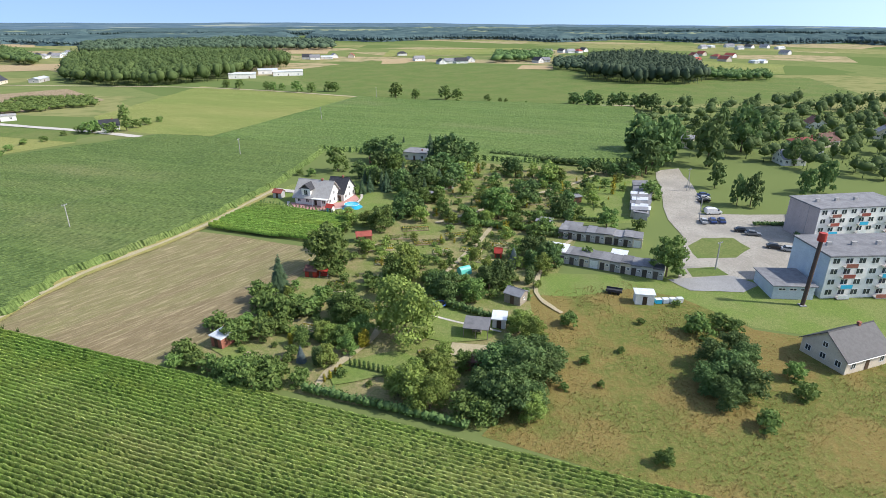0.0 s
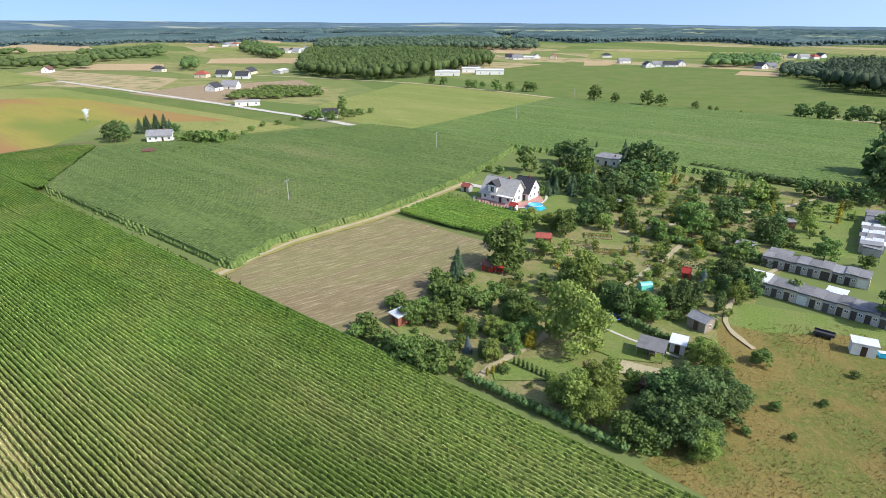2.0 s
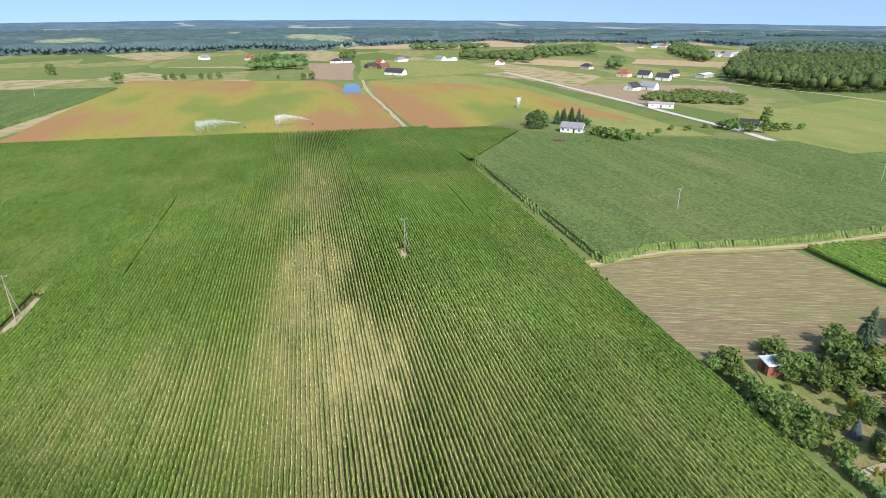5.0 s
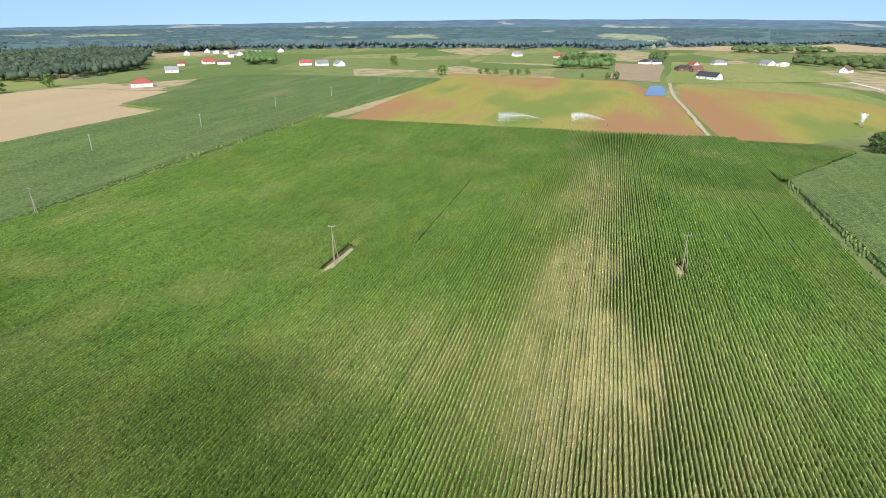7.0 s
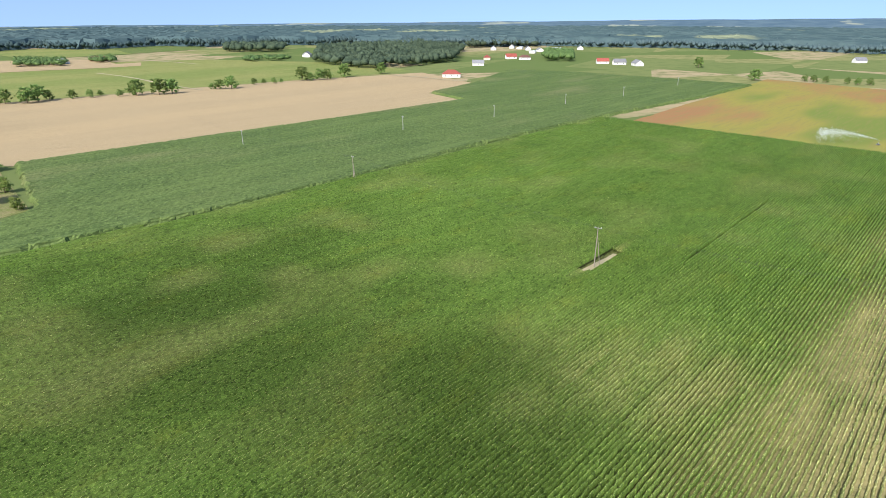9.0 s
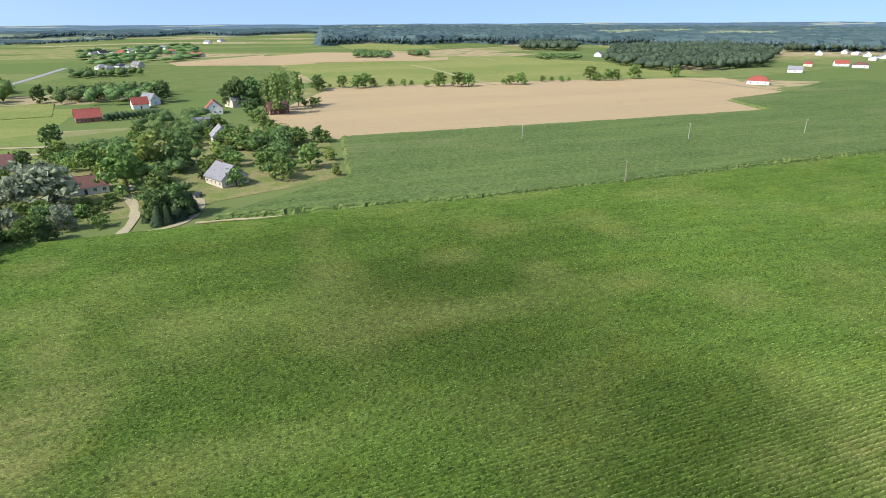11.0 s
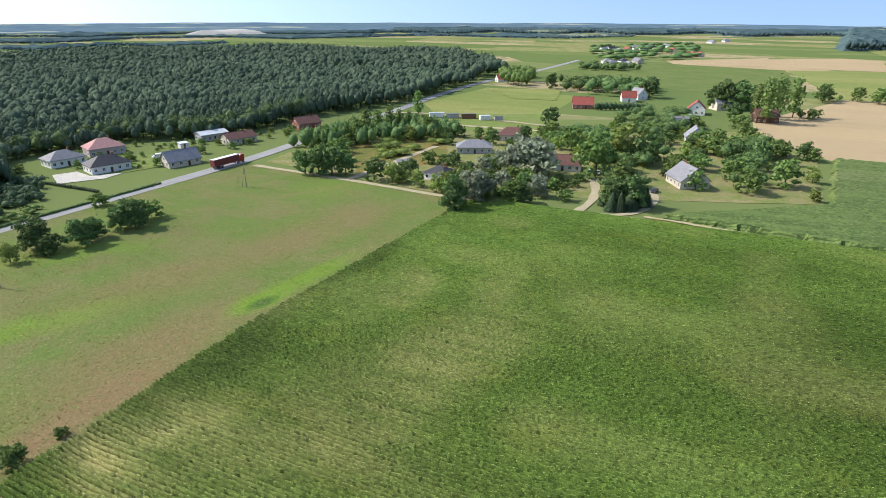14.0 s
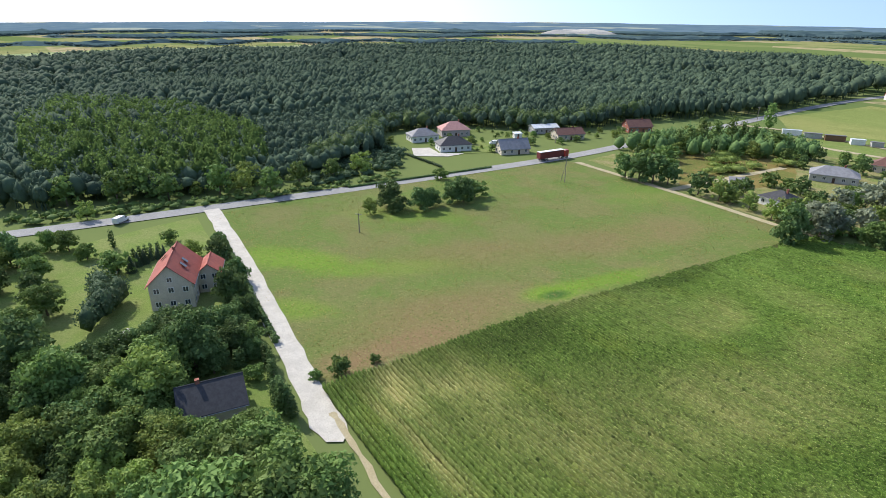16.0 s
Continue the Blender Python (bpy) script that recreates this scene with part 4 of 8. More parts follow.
def trunk_mesh(seed, top, r, limbs, spread):
    """A tapered, slightly leaning trunk with limbs, for a tree one metre high."""
    rng = random.Random(seed)
    bm = bmesh.new()
    lean = (rng.uniform(-0.03, 0.03), rng.uniform(-0.03, 0.03))
    rod(bm, (0, 0, -0.02), (lean[0] * 0.5, lean[1] * 0.5, top * 0.5), r, r * 0.75, 7)
    rod(bm, (lean[0] * 0.5, lean[1] * 0.5, top * 0.49), (lean[0], lean[1], top), r * 0.75, r * 0.35, 6)
    for i in range(limbs):
        a = i * 2.4 + rng.random()
        z = top * rng.uniform(0.4, 0.8)
        q = spread * rng.uniform(0.5, 0.9)
        rod(bm, (lean[0] * z, lean[1] * z, z), (math.cos(a) * q, math.sin(a) * q, min(0.92, z + rng.uniform(0.12, 0.3))), r * 0.4, r * 0.12, 5)
    me = bpy.data.meshes.new("trunk")
    bm.to_mesh(me)
    bm.free()
    me.materials.append(BARK)
    return me


def round_lobes(seed, width, low, n):
    """Lobes of an uneven spreading crown for a tree one metre high, down to its skirt of low boughs."""
    rng = random.Random(seed)
    mid = (1 + low) / 2
    cs, rs = [(0, 0, mid - 0.03)], [(width * 0.33, width * 0.33, (1 - low) * 0.38)]
    n = int(n * 1.7)
    for i in range(n):
        a = i * 2.399 + rng.uniform(-0.5, 0.5)
        f = (i + 0.5) / n
        z = low + 0.07 + (0.84 - low) * f
        q = width * 0.38 * math.sqrt(max(0.05, 1 - ((z - mid + 0.10) / (1 - low) * 1.7) ** 2)) * rng.uniform(0.78, 1.18)
        s = rng.uniform(0.55, 1.2)
        cs.append((math.cos(a) * q, math.sin(a) * q, z))
        rs.append((width * 0.17 * s, width * 0.17 * s, (1 - low) * 0.15 * s))
    for _ in range(2):
        cs.append((rng.uniform(-0.1, 0.1) * width, rng.uniform(-0.1, 0.1) * width, rng.uniform(0.82, 0.9)))
        rs.append((width * 0.14, width * 0.14, 0.1))
    return cs, rs


def cone_crown(material, seed, width, low, tiers, count, size):
    """A conifer one metre high: drooping sprays set round the stem in whorls, longest below."""
    rng = np.random.RandomState(seed)
    f = 1 - np.sqrt(rng.uniform(0, 1, count))
    f = (np.floor(f * tiers) + rng.uniform(0.1, 0.75, count)) / tiers
    z = low + (0.985 - low) * f
    reach = width / 2 * (1 - f) ** 0.85 * rng.uniform(0.45, 1.08, count) + 0.008
    a = rng.uniform(0, 2 * np.pi, count)
    c, s = np.cos(a), np.sin(a)
    tip = np.stack([c * reach, s * reach, z - reach * 0.28], 1)
    root = np.stack([c * reach * 0.35, s * reach * 0.35, z + reach * 0.05], 1)
    w = size * rng.uniform(0.7, 1.3, count)
    side = np.stack([-s * w, c * w, -0.2 * w], 1)
    midp = (tip + root) / 2
    V = np.stack([root, midp + side, tip, midp - side], 1).reshape(-1, 3)
    k = 4 * np.arange(count)
    T = np.concatenate([np.stack([k, k + 1, k + 2], 1), np.stack([k, k + 2, k + 3], 1)])
    n = 7
    ring = np.array([[math.cos(t) * width * 0.30, math.sin(t) * width * 0.30, low] for t in np.arange(n) * 2 * np.pi / n] + [[0, 0, 0.95]])
    CT = np.array([[i, (i + 1) % n, n] for i in range(n)])
    return raw_mesh("crown", np.concatenate([V, ring]), np.concatenate([T, CT + len(V)]), material)


def column_crown(material, seed, width, low, count, size):
    rng = np.random.RandomState(seed)
    zs = np.linspace(low + 0.1, 0.9, 6)
    cs = [(rng.uniform(-0.02, 0.02), rng.uniform(-0.02, 0.02), z) for z in zs]
    rs = [(width / 2 * math.sin(math.pi * (0.22 + 0.68 * (z - low) / (1 - low))) ** 0.7, width / 2 * math.sin(math.pi * (0.22 + 0.68 * (z - low) / (1 - low))) ** 0.7, 0.14) for z in zs]
    return crown_mesh("crown", material, seed, cs, rs, count, size, 0.8)


# kind: trunk, crowns near, crowns far, width at one metre of height, label, category
TREES = {}


def make_kind(kind, material, label, category, width, low, near, far, size, lobes=9, style="round", thick=0.028):
    crowns = {2: [], 1: [], 0: []}
    for fine, count, amount in ((2, int(near * 2.1), 3), (1, int(near * 1.0), 3), (0, int(far * 0.85), 2)):
        for i in range(amount):
            sd = len(TREES) * 31 + i * 7 + fine
            sz = size * (0.72, 1.02, math.sqrt(near / far) * 0.85)[{2: 0, 1: 1, 0: 2}[fine]]
            if style == "cone":
                me = cone_crown(material, sd, width, low, 11, count, sz)
            elif style == "column":
                me = column_crown(material, sd, width, low, count, sz)
            else:
                cs, rs = round_lobes(sd, width, low, lobes)
                me = crown_mesh("crown", material, sd, cs, rs, count, sz, 0.75 if style == "willow" else 1.0)
            crowns[fine].append(me)
    TREES[kind] = (trunk_mesh(len(TREES), 0.62 if style != "cone" else 0.9, thick, 0 if style in ("cone", "column") else 4, width * 0.3), crowns, label, category)


make_kind("broad", LEAF, "leafy green broadleaved tree in full leaf", "tree", 0.95, 0.03, 1500, 420, 0.038)
make_kind("dark", LEAF_DARK, "dark green broadleaved tree with a dense crown", "tree", 0.90, 0.02, 1500, 420, 0.038)
make_kind("light", LEAF_LIGHT, "light green broadleaved tree with a loose crown", "tree", 0.95, 0.03, 1500, 420, 0.036)
make_kind("willow", LEAF_GREY, "grey-green willow with a drooping crown", "tree", 1.0, 0.06, 1600, 450, 0.045, style="willow")
make_kind("poplar", LEAF, "tall slender green poplar tree", "tree", 0.42, 0.10, 900, 300, 0.03, style="column", thick=0.016)
make_kind("bush", LEAF, "dense green leafy garden shrub", "shrub", 1.35, 0.0, 620, 260, 0.075, lobes=7, thick=0.03)
make_kind("spruce", NEEDLE, "dark green pointed spruce tree", "tree", 0.55, 0.04, 1300, 420, 0.022, style="cone", thick=0.02)
make_kind("bluespruce", NEEDLE_BLUE, "silvery blue young spruce tree", "tree", 0.6, 0.03, 1300, 420, 0.024, style="cone", thick=0.02)
make_kind("thuja", LEAF_DARK, "narrow dark green columnar thuja", "shrub", 0.32, 0.0, 260, 130, 0.045, style="column", thick=0.02)
make_kind("golden", YELLOWISH, "narrow golden yellow columnar thuja", "shrub", 0.42, 0.0, 260, 130, 0.05, style="column", thick=0.02)
NAMES = {"broad": "broadleaf_tree", "dark": "broadleaf_tree", "light": "broadleaf_tree", "willow": "willow_tree", "poplar": "poplar_tree", "bush": "shrub",
         "spruce": "spruce_tree", "bluespruce": "spruce_tree", "thuja": "thuja", "golden": "thuja"}
tree_rng = random.Random(11)


def tree(kind, x, y, h, group="", wide=1.0, z=0.0):
    trunk, crowns, label, category = TREES[kind]
    away = math.hypot(x, y)
    me = tree_rng.choice(crowns[max(0, (2 if away < 112 else 1 if away < 200 else 0) - (h < 4.2))])
    ob = thing("fruit_tree" if h < 5.6 and NAMES[kind] == "broadleaf_tree" else NAMES[kind], x, y, z, 0, label, category, group)
    w = wide * tree_rng.uniform(0.9, 1.15)
    ob.matrix_basis = pose(x, y, z, 0, 0, tree_rng.uniform(0, 360)) @ Matrix.Diagonal((h * w, h * w, h, 1))
    for name, m in (("trunk", trunk), ("crown", me)):
        o = new(name, m)
        o.parent = ob
    return ob


def plant(kind, group, spots, wide=1.0):
    for x, y, h in spots:
        tree(kind, x, y, h, group, wide)


def scatter(poly, spacing, kinds, heights, group, seed, keep=1.0, avoid=()):
    """A wild growth of single trees over a plan outline."""
    rng = random.Random(seed)
    xs, ys = [p[0] for p in poly], [p[1] for p in poly]
    x = min(xs)
    while x < max(xs):
        y = min(ys)
        while y < max(ys):
            px, py = x + rng.uniform(-0.45, 0.45) * spacing, y + rng.uniform(-0.45, 0.45) * spacing
            ok = rng.random() < keep and inside(np.array([px]), np.array([py]), poly)[0]
            if ok and not any((px - a) ** 2 + (py - b) ** 2 < r * r for a, b, r in avoid):
                tree(rng.choice(kinds), px, py, rng.uniform(*heights), group)
            y += spacing
        x += spacing


def hedge(x0, y0, x1, y1, w, h, material, label, group=""):
    """A clipped or grown-out hedge: a bumpy core covered with leaf clumps."""
    L = math.hypot(x1 - x0, y1 - y0)
    n = max(2, int(L / (w * 0.8)))
    rng = np.random.RandomState(int(abs(x0 * 7 + y0 * 3)) + 1)
    cs = [((i + 0.5) / n * L, rng.uniform(-0.1, 0.1) * w, h * 0.5) for i in range(n)]
    rs = [(L / n * 0.75, w * 0.5 * rng.uniform(0.85, 1.1), h * 0.52 * rng.uniform(0.9, 1.08)) for i in range(n)]
    me = crown_mesh("foliage", material, n, cs, rs, min(6000, int(L * (w + 2 * h) * 5)), 0.26, core=0.94)
    ob = thing("hedge", x0, y0, 0, math.degrees(math.atan2(y1 - y0, x1 - x0)), label, "hedge", group)
    o = new("foliage", me)
    o.parent = ob
    return ob


def woods(name, poly, spacing, heights, leaf_count, material, label, seed, size=0.55, slim=0.5, crown=0.0, keep=1.0, point=0.35):
    """A closed wood as one growth of stems and leafy crowns, each crown of its own height."""
    rng = np.random.RandomState(seed)
    P = np.array(poly, float)
    gx, gy = np.meshgrid(np.arange(P[:, 0].min(), P[:, 0].max(), spacing), np.arange(P[:, 1].min(), P[:, 1].max(), spacing))
    px = gx.ravel() + rng.uniform(-0.85, 0.85, gx.size) * spacing
    py = gy.ravel() + rng.uniform(-0.85, 0.85, gx.size) * spacing
    ok = inside(px, py, poly) & (rng.uniform(0, 1, px.size) < keep)
    px, py = px[ok], py[ok]
    n = len(px)
    tone = 0.5 + 0.5 * np.sin(px * 0.021 + 2 * np.sin(py * 0.013)) * np.cos(py * 0.027 + np.sin(px * 0.017))
    h = heights[0] + (heights[1] - heights[0]) * np.clip(tone * 0.75 + rng.uniform(0, 0.35, n), 0, 1)
    r = (crown or spacing) * np.where(rng.uniform(0, 1, n) < 0.2, 1.25, 1.0) * rng.uniform(0.38, 0.8, n)
    bv, bt = BALL1 if leaf_count else OCTA
    tall = h * slim * rng.uniform(0.72, 0.98, n)
    mid = np.stack([px, py, h - tall], 1)
    shape = np.stack([r, r, tall], 1)
    taper = np.stack([1 - point * bv[:, 2], 1 - point * bv[:, 2], np.ones(len(bv))], 1)
    V = (mid[:, None] + (bv * taper)[None] * shape[:, None] * rng.uniform(0.55, 0.95, (n, len(bv), 1))).reshape(-1, 3)
    T = (bt[None] + (np.arange(n) * len(bv))[:, None, None]).reshape(-1, 3)
    Vs, Ts, k = [V], [T], len(V)
    if leaf_count:
        m = n * leaf_count
        lobe = np.repeat(np.arange(n), leaf_count)
        d = rng.normal(size=(m, 3))
        d[:, 2] = np.abs(d[:, 2]) - 0.3
        d /= np.linalg.norm(d, axis=1)[:, None]
        p = mid[lobe] + d * np.stack([1 - point * d[:, 2], 1 - point * d[:, 2], np.ones(m)], 1) * shape[lobe] * rng.uniform(0.7, 1.2, m)[:, None]
        nn = d + rng.normal(0, 0.6, (m, 3))
        a = np.cross(nn, rng.normal(size=(m, 3)))
        a /= np.linalg.norm(a, axis=1)[:, None]
        b = np.cross(nn, a)
        b /= np.linalg.norm(b, axis=1)[:, None]
        s = (size * rng.uniform(0.6, 1.3, m))[:, None]
        Vs.append(np.stack([p - a * s, p + a * s * 0.6 - b * s, p + a * s * 0.5 + b * s], 1).reshape(-1, 3))
        Ts.append(k + np.arange(3 * m).reshape(-1, 3))
        k += 3 * m
    # stems
    q = np.stack([px, py, np.zeros(n)], 1)
    st = np.stack([q + (0.22, 0, 0), q + (-0.11, 0.19, 0), q + (-0.11, -0.19, 0), mid], 1).reshape(-1, 3)
    Vs.append(st)
    kk = k + 4 * np.arange(n)
    Ts += [np.stack([kk, kk + 1, kk + 3], 1), np.stack([kk + 1, kk + 2, kk + 3], 1), np.stack([kk + 2, kk, kk + 3], 1)]
    return tagged(new(name, raw_mesh(name, np.concatenate(Vs), np.concatenate(Ts), material)), label, "forest", kind="stuff")


plant("spruce", "trees of the allotments", [(-37.7, 121.4, 9.6)])
plant("broad", "trees of the allotments", [(-28.6, 133, 12), (-29.5, 144.7, 7), (-10.3, 125.3, 7.3), (-12.6, 117.2, 5.4), (-19.6, 106.1, 7.3), (7.3, 116.4, 5.4), (4.8, 121.3, 4.2), (0.2, 176, 5.5), (-17.6, 162.3, 7.6), (-20.3, 163.1, 4.8), (-12.8, 194.2, 6.1), (8.7, 167.5, 5.3), (17.8, 172.2, 10.5), (15.5, 174.2, 8.6), (49.5, 163.4, 6.4), (38, 138.4, 4), (55.2, 129.1, 10.3), (-42.8, 231.5, 10)])
plant("light", "trees of the allotments", [(-7.5, 99.6, 12.9), (-23.5, 99.1, 4.5), (-21.6, 98.4, 3.9), (-9.1, 127.2, 9.1), (-0.6, 85, 5.7), (-2.3, 88.1, 4.7), (1.3, 83.9, 3.4), (14.2, 74.8, 5), (15.6, 101.9, 5.1), (17.8, 98.4, 5.9), (24.8, 130.5, 5.2), (8.9, 217.6, 7.5), (40.8, 213.9, 8.2), (44.7, 214.8, 6.1), (39.9, 221.1, 5.3)])
plant("dark", "trees of the allotments", [(-22.1, 109.4, 5.2), (-16.3, 108.1, 4.7), (1.2, 116.3, 7.5), (-1.3, 117, 6.2), (11, 121.4, 6.2), (14.2, 123.5, 6.9), (23.5, 141.7, 6), (26, 135.5, 6.9), (27.8, 134.3, 6.4), (-10.4, 176.2, 8.4), (-14.7, 184.1, 4.9), (28.2, 185.4, 9.2), (40.2, 177.5, 7.5), (37.3, 174.3, 6.9), (26.3, 225.7, 7.6), (29.1, 222.4, 8.1)])
plant("dark", "walnut trees at the corner", [(9.7, 85.9, 6.8), (14.1, 83.8, 8.0), (17.9, 86.2, 5.9), (10.2, 77.1, 8.0), (6.9, 80.6, 5.1), (20.2, 90, 4.3), (14.4, 76.8, 5.5), (12.7, 89.9, 6.1), (17.7, 92.8, 4.8)], 1.3)
plant("light", "walnut trees at the corner", [(-4.9, 79.3, 7.6), (-2, 77.7, 6.8), (-7.5, 81, 4.8)])
plant("bush", "shrubs along the maize", [(-48.4, 92.7, 3.8), (-48.7, 89.4, 2.8), (-45.3, 89.9, 2.9), (-41.9, 88.8, 3), (-38.6, 86.5, 3.9), (-35.6, 84.5, 4.9), (-33, 83.5, 5.3), (-30.5, 84.1, 5.3), (-29.6, 86.2, 4), (-34.5, 86, 4.6), (-24.8, 84.5, 3.3), (-28.6, 83.2, 2), (3.4, 75.9, 4.4), (6, 74.5, 4.3), (-40.5, 115.9, 4.7), (-34.3, 109.2, 4.9), (-37.6, 111.2, 4.3), (-32, 112.6, 3.6), (-28.2, 110.6, 3.5), (-35.2, 99.9, 4), (-39.9, 102.5, 3.8), (-40.9, 98.5, 4.4), (-45.4, 103.3, 3.7), (-47.6, 103.8, 2.5)])
plant("thuja", "columnar thujas", [(-23.3, 90.2, 4.2), (-22.4, 89.8, 4.3), (21.4, 134.4, 4.7), (22.2, 134, 4.9), (23.2, 133.2, 5), (20.6, 124.5, 4.7), (21.3, 125.2, 4.8), (-16.9, 90.1, 1.7), (-16, 89.8, 1.8), (-15.1, 89.4, 1.8), (-14.2, 89.1, 1.8), (-13.3, 88.7, 1.8), (-12.4, 88.4, 1.8), (-11.5, 88, 1.8), (-10.6, 87.7, 1.9), (-9.8, 87.4, 1.9)])
plant("golden", "columnar thujas", [(-15, 96.7, 4), (-15.6, 96.2, 3.4), (-20.7, 85.1, 1.7), (-19.9, 86, 1.8), (-19.1, 87.3, 1.5), (-18.4, 87.9, 1.8), (-29.7, 97.7, 2.4), (-36.4, 107.3, 2.1)])
plant("bluespruce", "blue spruces", [(-26.2, 91.5, 3.7), (18.2, 135.3, 5.4)])
plant("dark", "dark trees behind the white house", [(-28.7, 250.3, 10.5), (-23.3, 246.3, 11.5), (-19.9, 237, 10.6), (-0.5, 246.5, 12), (5.3, 243, 13.4), (8.6, 234.4, 10.9), (13.6, 255, 7.8), (-34.3, 263.8, 4.5), (-19.5, 210.8, 6.5), (-5.8, 210.2, 8.5)])
plant("spruce", "dark trees behind the white house", [(-18.7, 280.1, 5.2), (-5.6, 267.1, 9.8), (-31.6, 220.4, 6.8), (-27.2, 213, 6.6), (-22.1, 206.3, 7.5), (-12.2, 212.6, 6.5), (-8.1, 213.5, 9.7), (1.5, 268.8, 9)])
plant("dark", "trees between the white house and the gardens", [(-32.4, 221.1, 7), (-25.9, 230.7, 9), (-24.9, 245.1, 10), (-24.4, 211.0, 7), (-14.8, 204.6, 8), (-10.3, 195.1, 8), (-9.7, 211.3, 9), (-5.8, 205.3, 9), (-11.6, 180.4, 7), (-13.2, 173.2, 7), (-4.0, 218.1, 9), (-0.1, 224.1, 10), (2.7, 234.5, 11), (4.8, 211.2, 9), (2.3, 202.3, 7), (-8.3, 175.7, 6)], 1.05)
plant("spruce", "trees between the white house and the gardens", [(-26.1, 202.4, 7), (-28.7, 199.8, 6), (-20.1, 202.9, 8), (-14.7, 214.8, 9), (-4.6, 243.8, 12), (-6.1, 194.3, 8), (-0.9, 208.6, 8), (-29.3, 214.3, 6)], 1.2)
plant("broad", "trees between the white house and the gardens", [(-26.6, 214.5, 7), (-31.1, 199.1, 4), (-19.1, 229.2, 8), (-6.2, 187.8, 6), (-1.4, 189.3, 5)], 1.0)
plant("bush", "dark trees behind the white house", [(-51.9, 223.7, 3.3), (-57.1, 225.3, 2.6), (1.2, 172.4, 3.6)])
plant("dark", "trees along the garages and the maize", [(58, 229.2, 6.4), (61.3, 226.1, 6.3), (65.3, 227.1, 5.2), (68.4, 224.1, 5.2), (72.4, 225, 6.2), (75.3, 222.1, 6.1), (80.4, 226.9, 7.2), (89, 262.8, 10.4), (82.4, 227.4, 14.6), (88, 236.4, 18.3), (92.4, 263.7, 17.9)])
plant("bush", "trees along the garages and the maize", [(73.3, 195, 5.8), (58.8, 161.5, 3.6), (27.4, 158.2, 3.8), (31, 162.5, 3.7), (19, 165.1, 2.1), (22.8, 163.7, 2.2), (14.3, 166.4, 2.3)])
plant("dark", "tall trees by the flats", [(91.3, 239, 19.5), (98.3, 249, 21.3), (112.3, 240, 21.7), (139.9, 267.1, 21.2), (101.3, 206.8, 10.2), (103.3, 184.4, 11.6), (99.6, 186, 10.6), (138.7, 201.8, 11.7), (129.8, 198, 9.7), (149.5, 241.9, 11.4), (163.7, 286.3, 12), (137, 312.9, 10.2), (159.2, 329.9, 12.1)], 0.62)
plant("dark", "scrub in the rank meadow", [(49.2, 89.7, 5.5), (50.0, 84.5, 6.2), (51.1, 81.0, 6.0), (46.6, 78.2, 5.0), (45.4, 82.7, 4.6), (55.9, 90.0, 4.6), (55.3, 94.3, 4.8)], 1.25)
plant("bush", "scrub in the rank meadow", [(51.4, 101.1, 4.2), (56.4, 103.0, 3.6), (58.8, 101.3, 3.4), (50.6, 72.6, 3.0), (31.7, 64.8, 2.6), (26.3, 104.9, 3.0), (26.2, 90.7, 1.6), (41.4, 105.3, 1.4), (51.8, 113.2, 1.6), (62.5, 85.9, 3.2), (61.0, 80.1, 3.0), (20.9, 82.8, 1.4), (27.5, 83.6, 1.2), (34.1, 94.5, 1.2)])
plant("dark", "trees of the white farmstead", [(-250.8, 221.5, 8.8), (-249.1, 225.7, 7.1)])
plant("spruce", "trees of the white farmstead", [(-262.5, 253.3, 7.7), (-256.5, 256, 8.7), (-255.6, 260.6, 9.1)])
plant("dark", "trees close round the white farmstead", [(-260.2, 226.3, 8), (-262.6, 233.9, 9), (-254.0, 231.0, 8), (-238.6, 249.6, 6), (-204.8, 237.8, 5), (-203.5, 247.0, 5)], 1.0)
plant("spruce", "trees close round the white farmstead", [(-257.4, 244.5, 9), (-259.2, 251.7, 9.5), (-256.6, 255.3, 10), (-252.3, 256.9, 9.5), (-243.6, 251.8, 8)], 1.4)
plant("bush", "trees close round the white farmstead", [(-217.9, 239.2, 4), (-208.2, 234.2, 4.5), (-196.1, 232.0, 4), (-193.2, 240.6, 4), (-202.7, 215.4, 3), (-202.1, 208.2, 2.5), (-204.6, 269.9, 3), (-206.9, 283.9, 3), (-201.5, 291.3, 3), (-201.2, 306.8, 2.5), (-199.4, 256.4, 3)])
plant("bush", "trees of the white farmstead", [(-214, 231.8, 6.4), (-203.1, 232, 7.2), (-196.5, 235.1, 6.6), (-199.1, 245.3, 4.2), (-229.4, 238.2, 3.6), (-208, 231.4, 6.3)])
plant("poplar", "trees of a lone house in the fields", [(-174.1, 320, 14.4)])
plant("bush", "trees of a lone house in the fields", [(-189.1, 313.1, 6.9), (-179, 313.1, 6.2), (-173.1, 339.9, 4.3), (-169.4, 349.3, 3.3), (-173.9, 329.6, 4.9), (-196.1, 314.6, 4.2)])
plant("broad", "row of trees along the country road", [(-188.2, 520.2, 7.5), (-175.7, 515.9, 7.9), (-148.4, 504.7, 7.2), (-142.7, 502.7, 7.1), (-136, 505.8, 5.7), (-119.9, 491.5, 9.1), (-107.4, 489, 8.1), (-94.7, 494.8, 8.5), (-88.9, 493.4, 8), (-35.4, 454, 11.9), (-19.9, 445.9, 8.1), (2.4, 444.6, 10.5), (11.2, 437.6, 9.2), (33.7, 437.4, 5), (42.5, 431.4, 3.2), (46.5, 430.8, 3.1), (60, 420.7, 2.4), (94.6, 423.4, 7.8)])
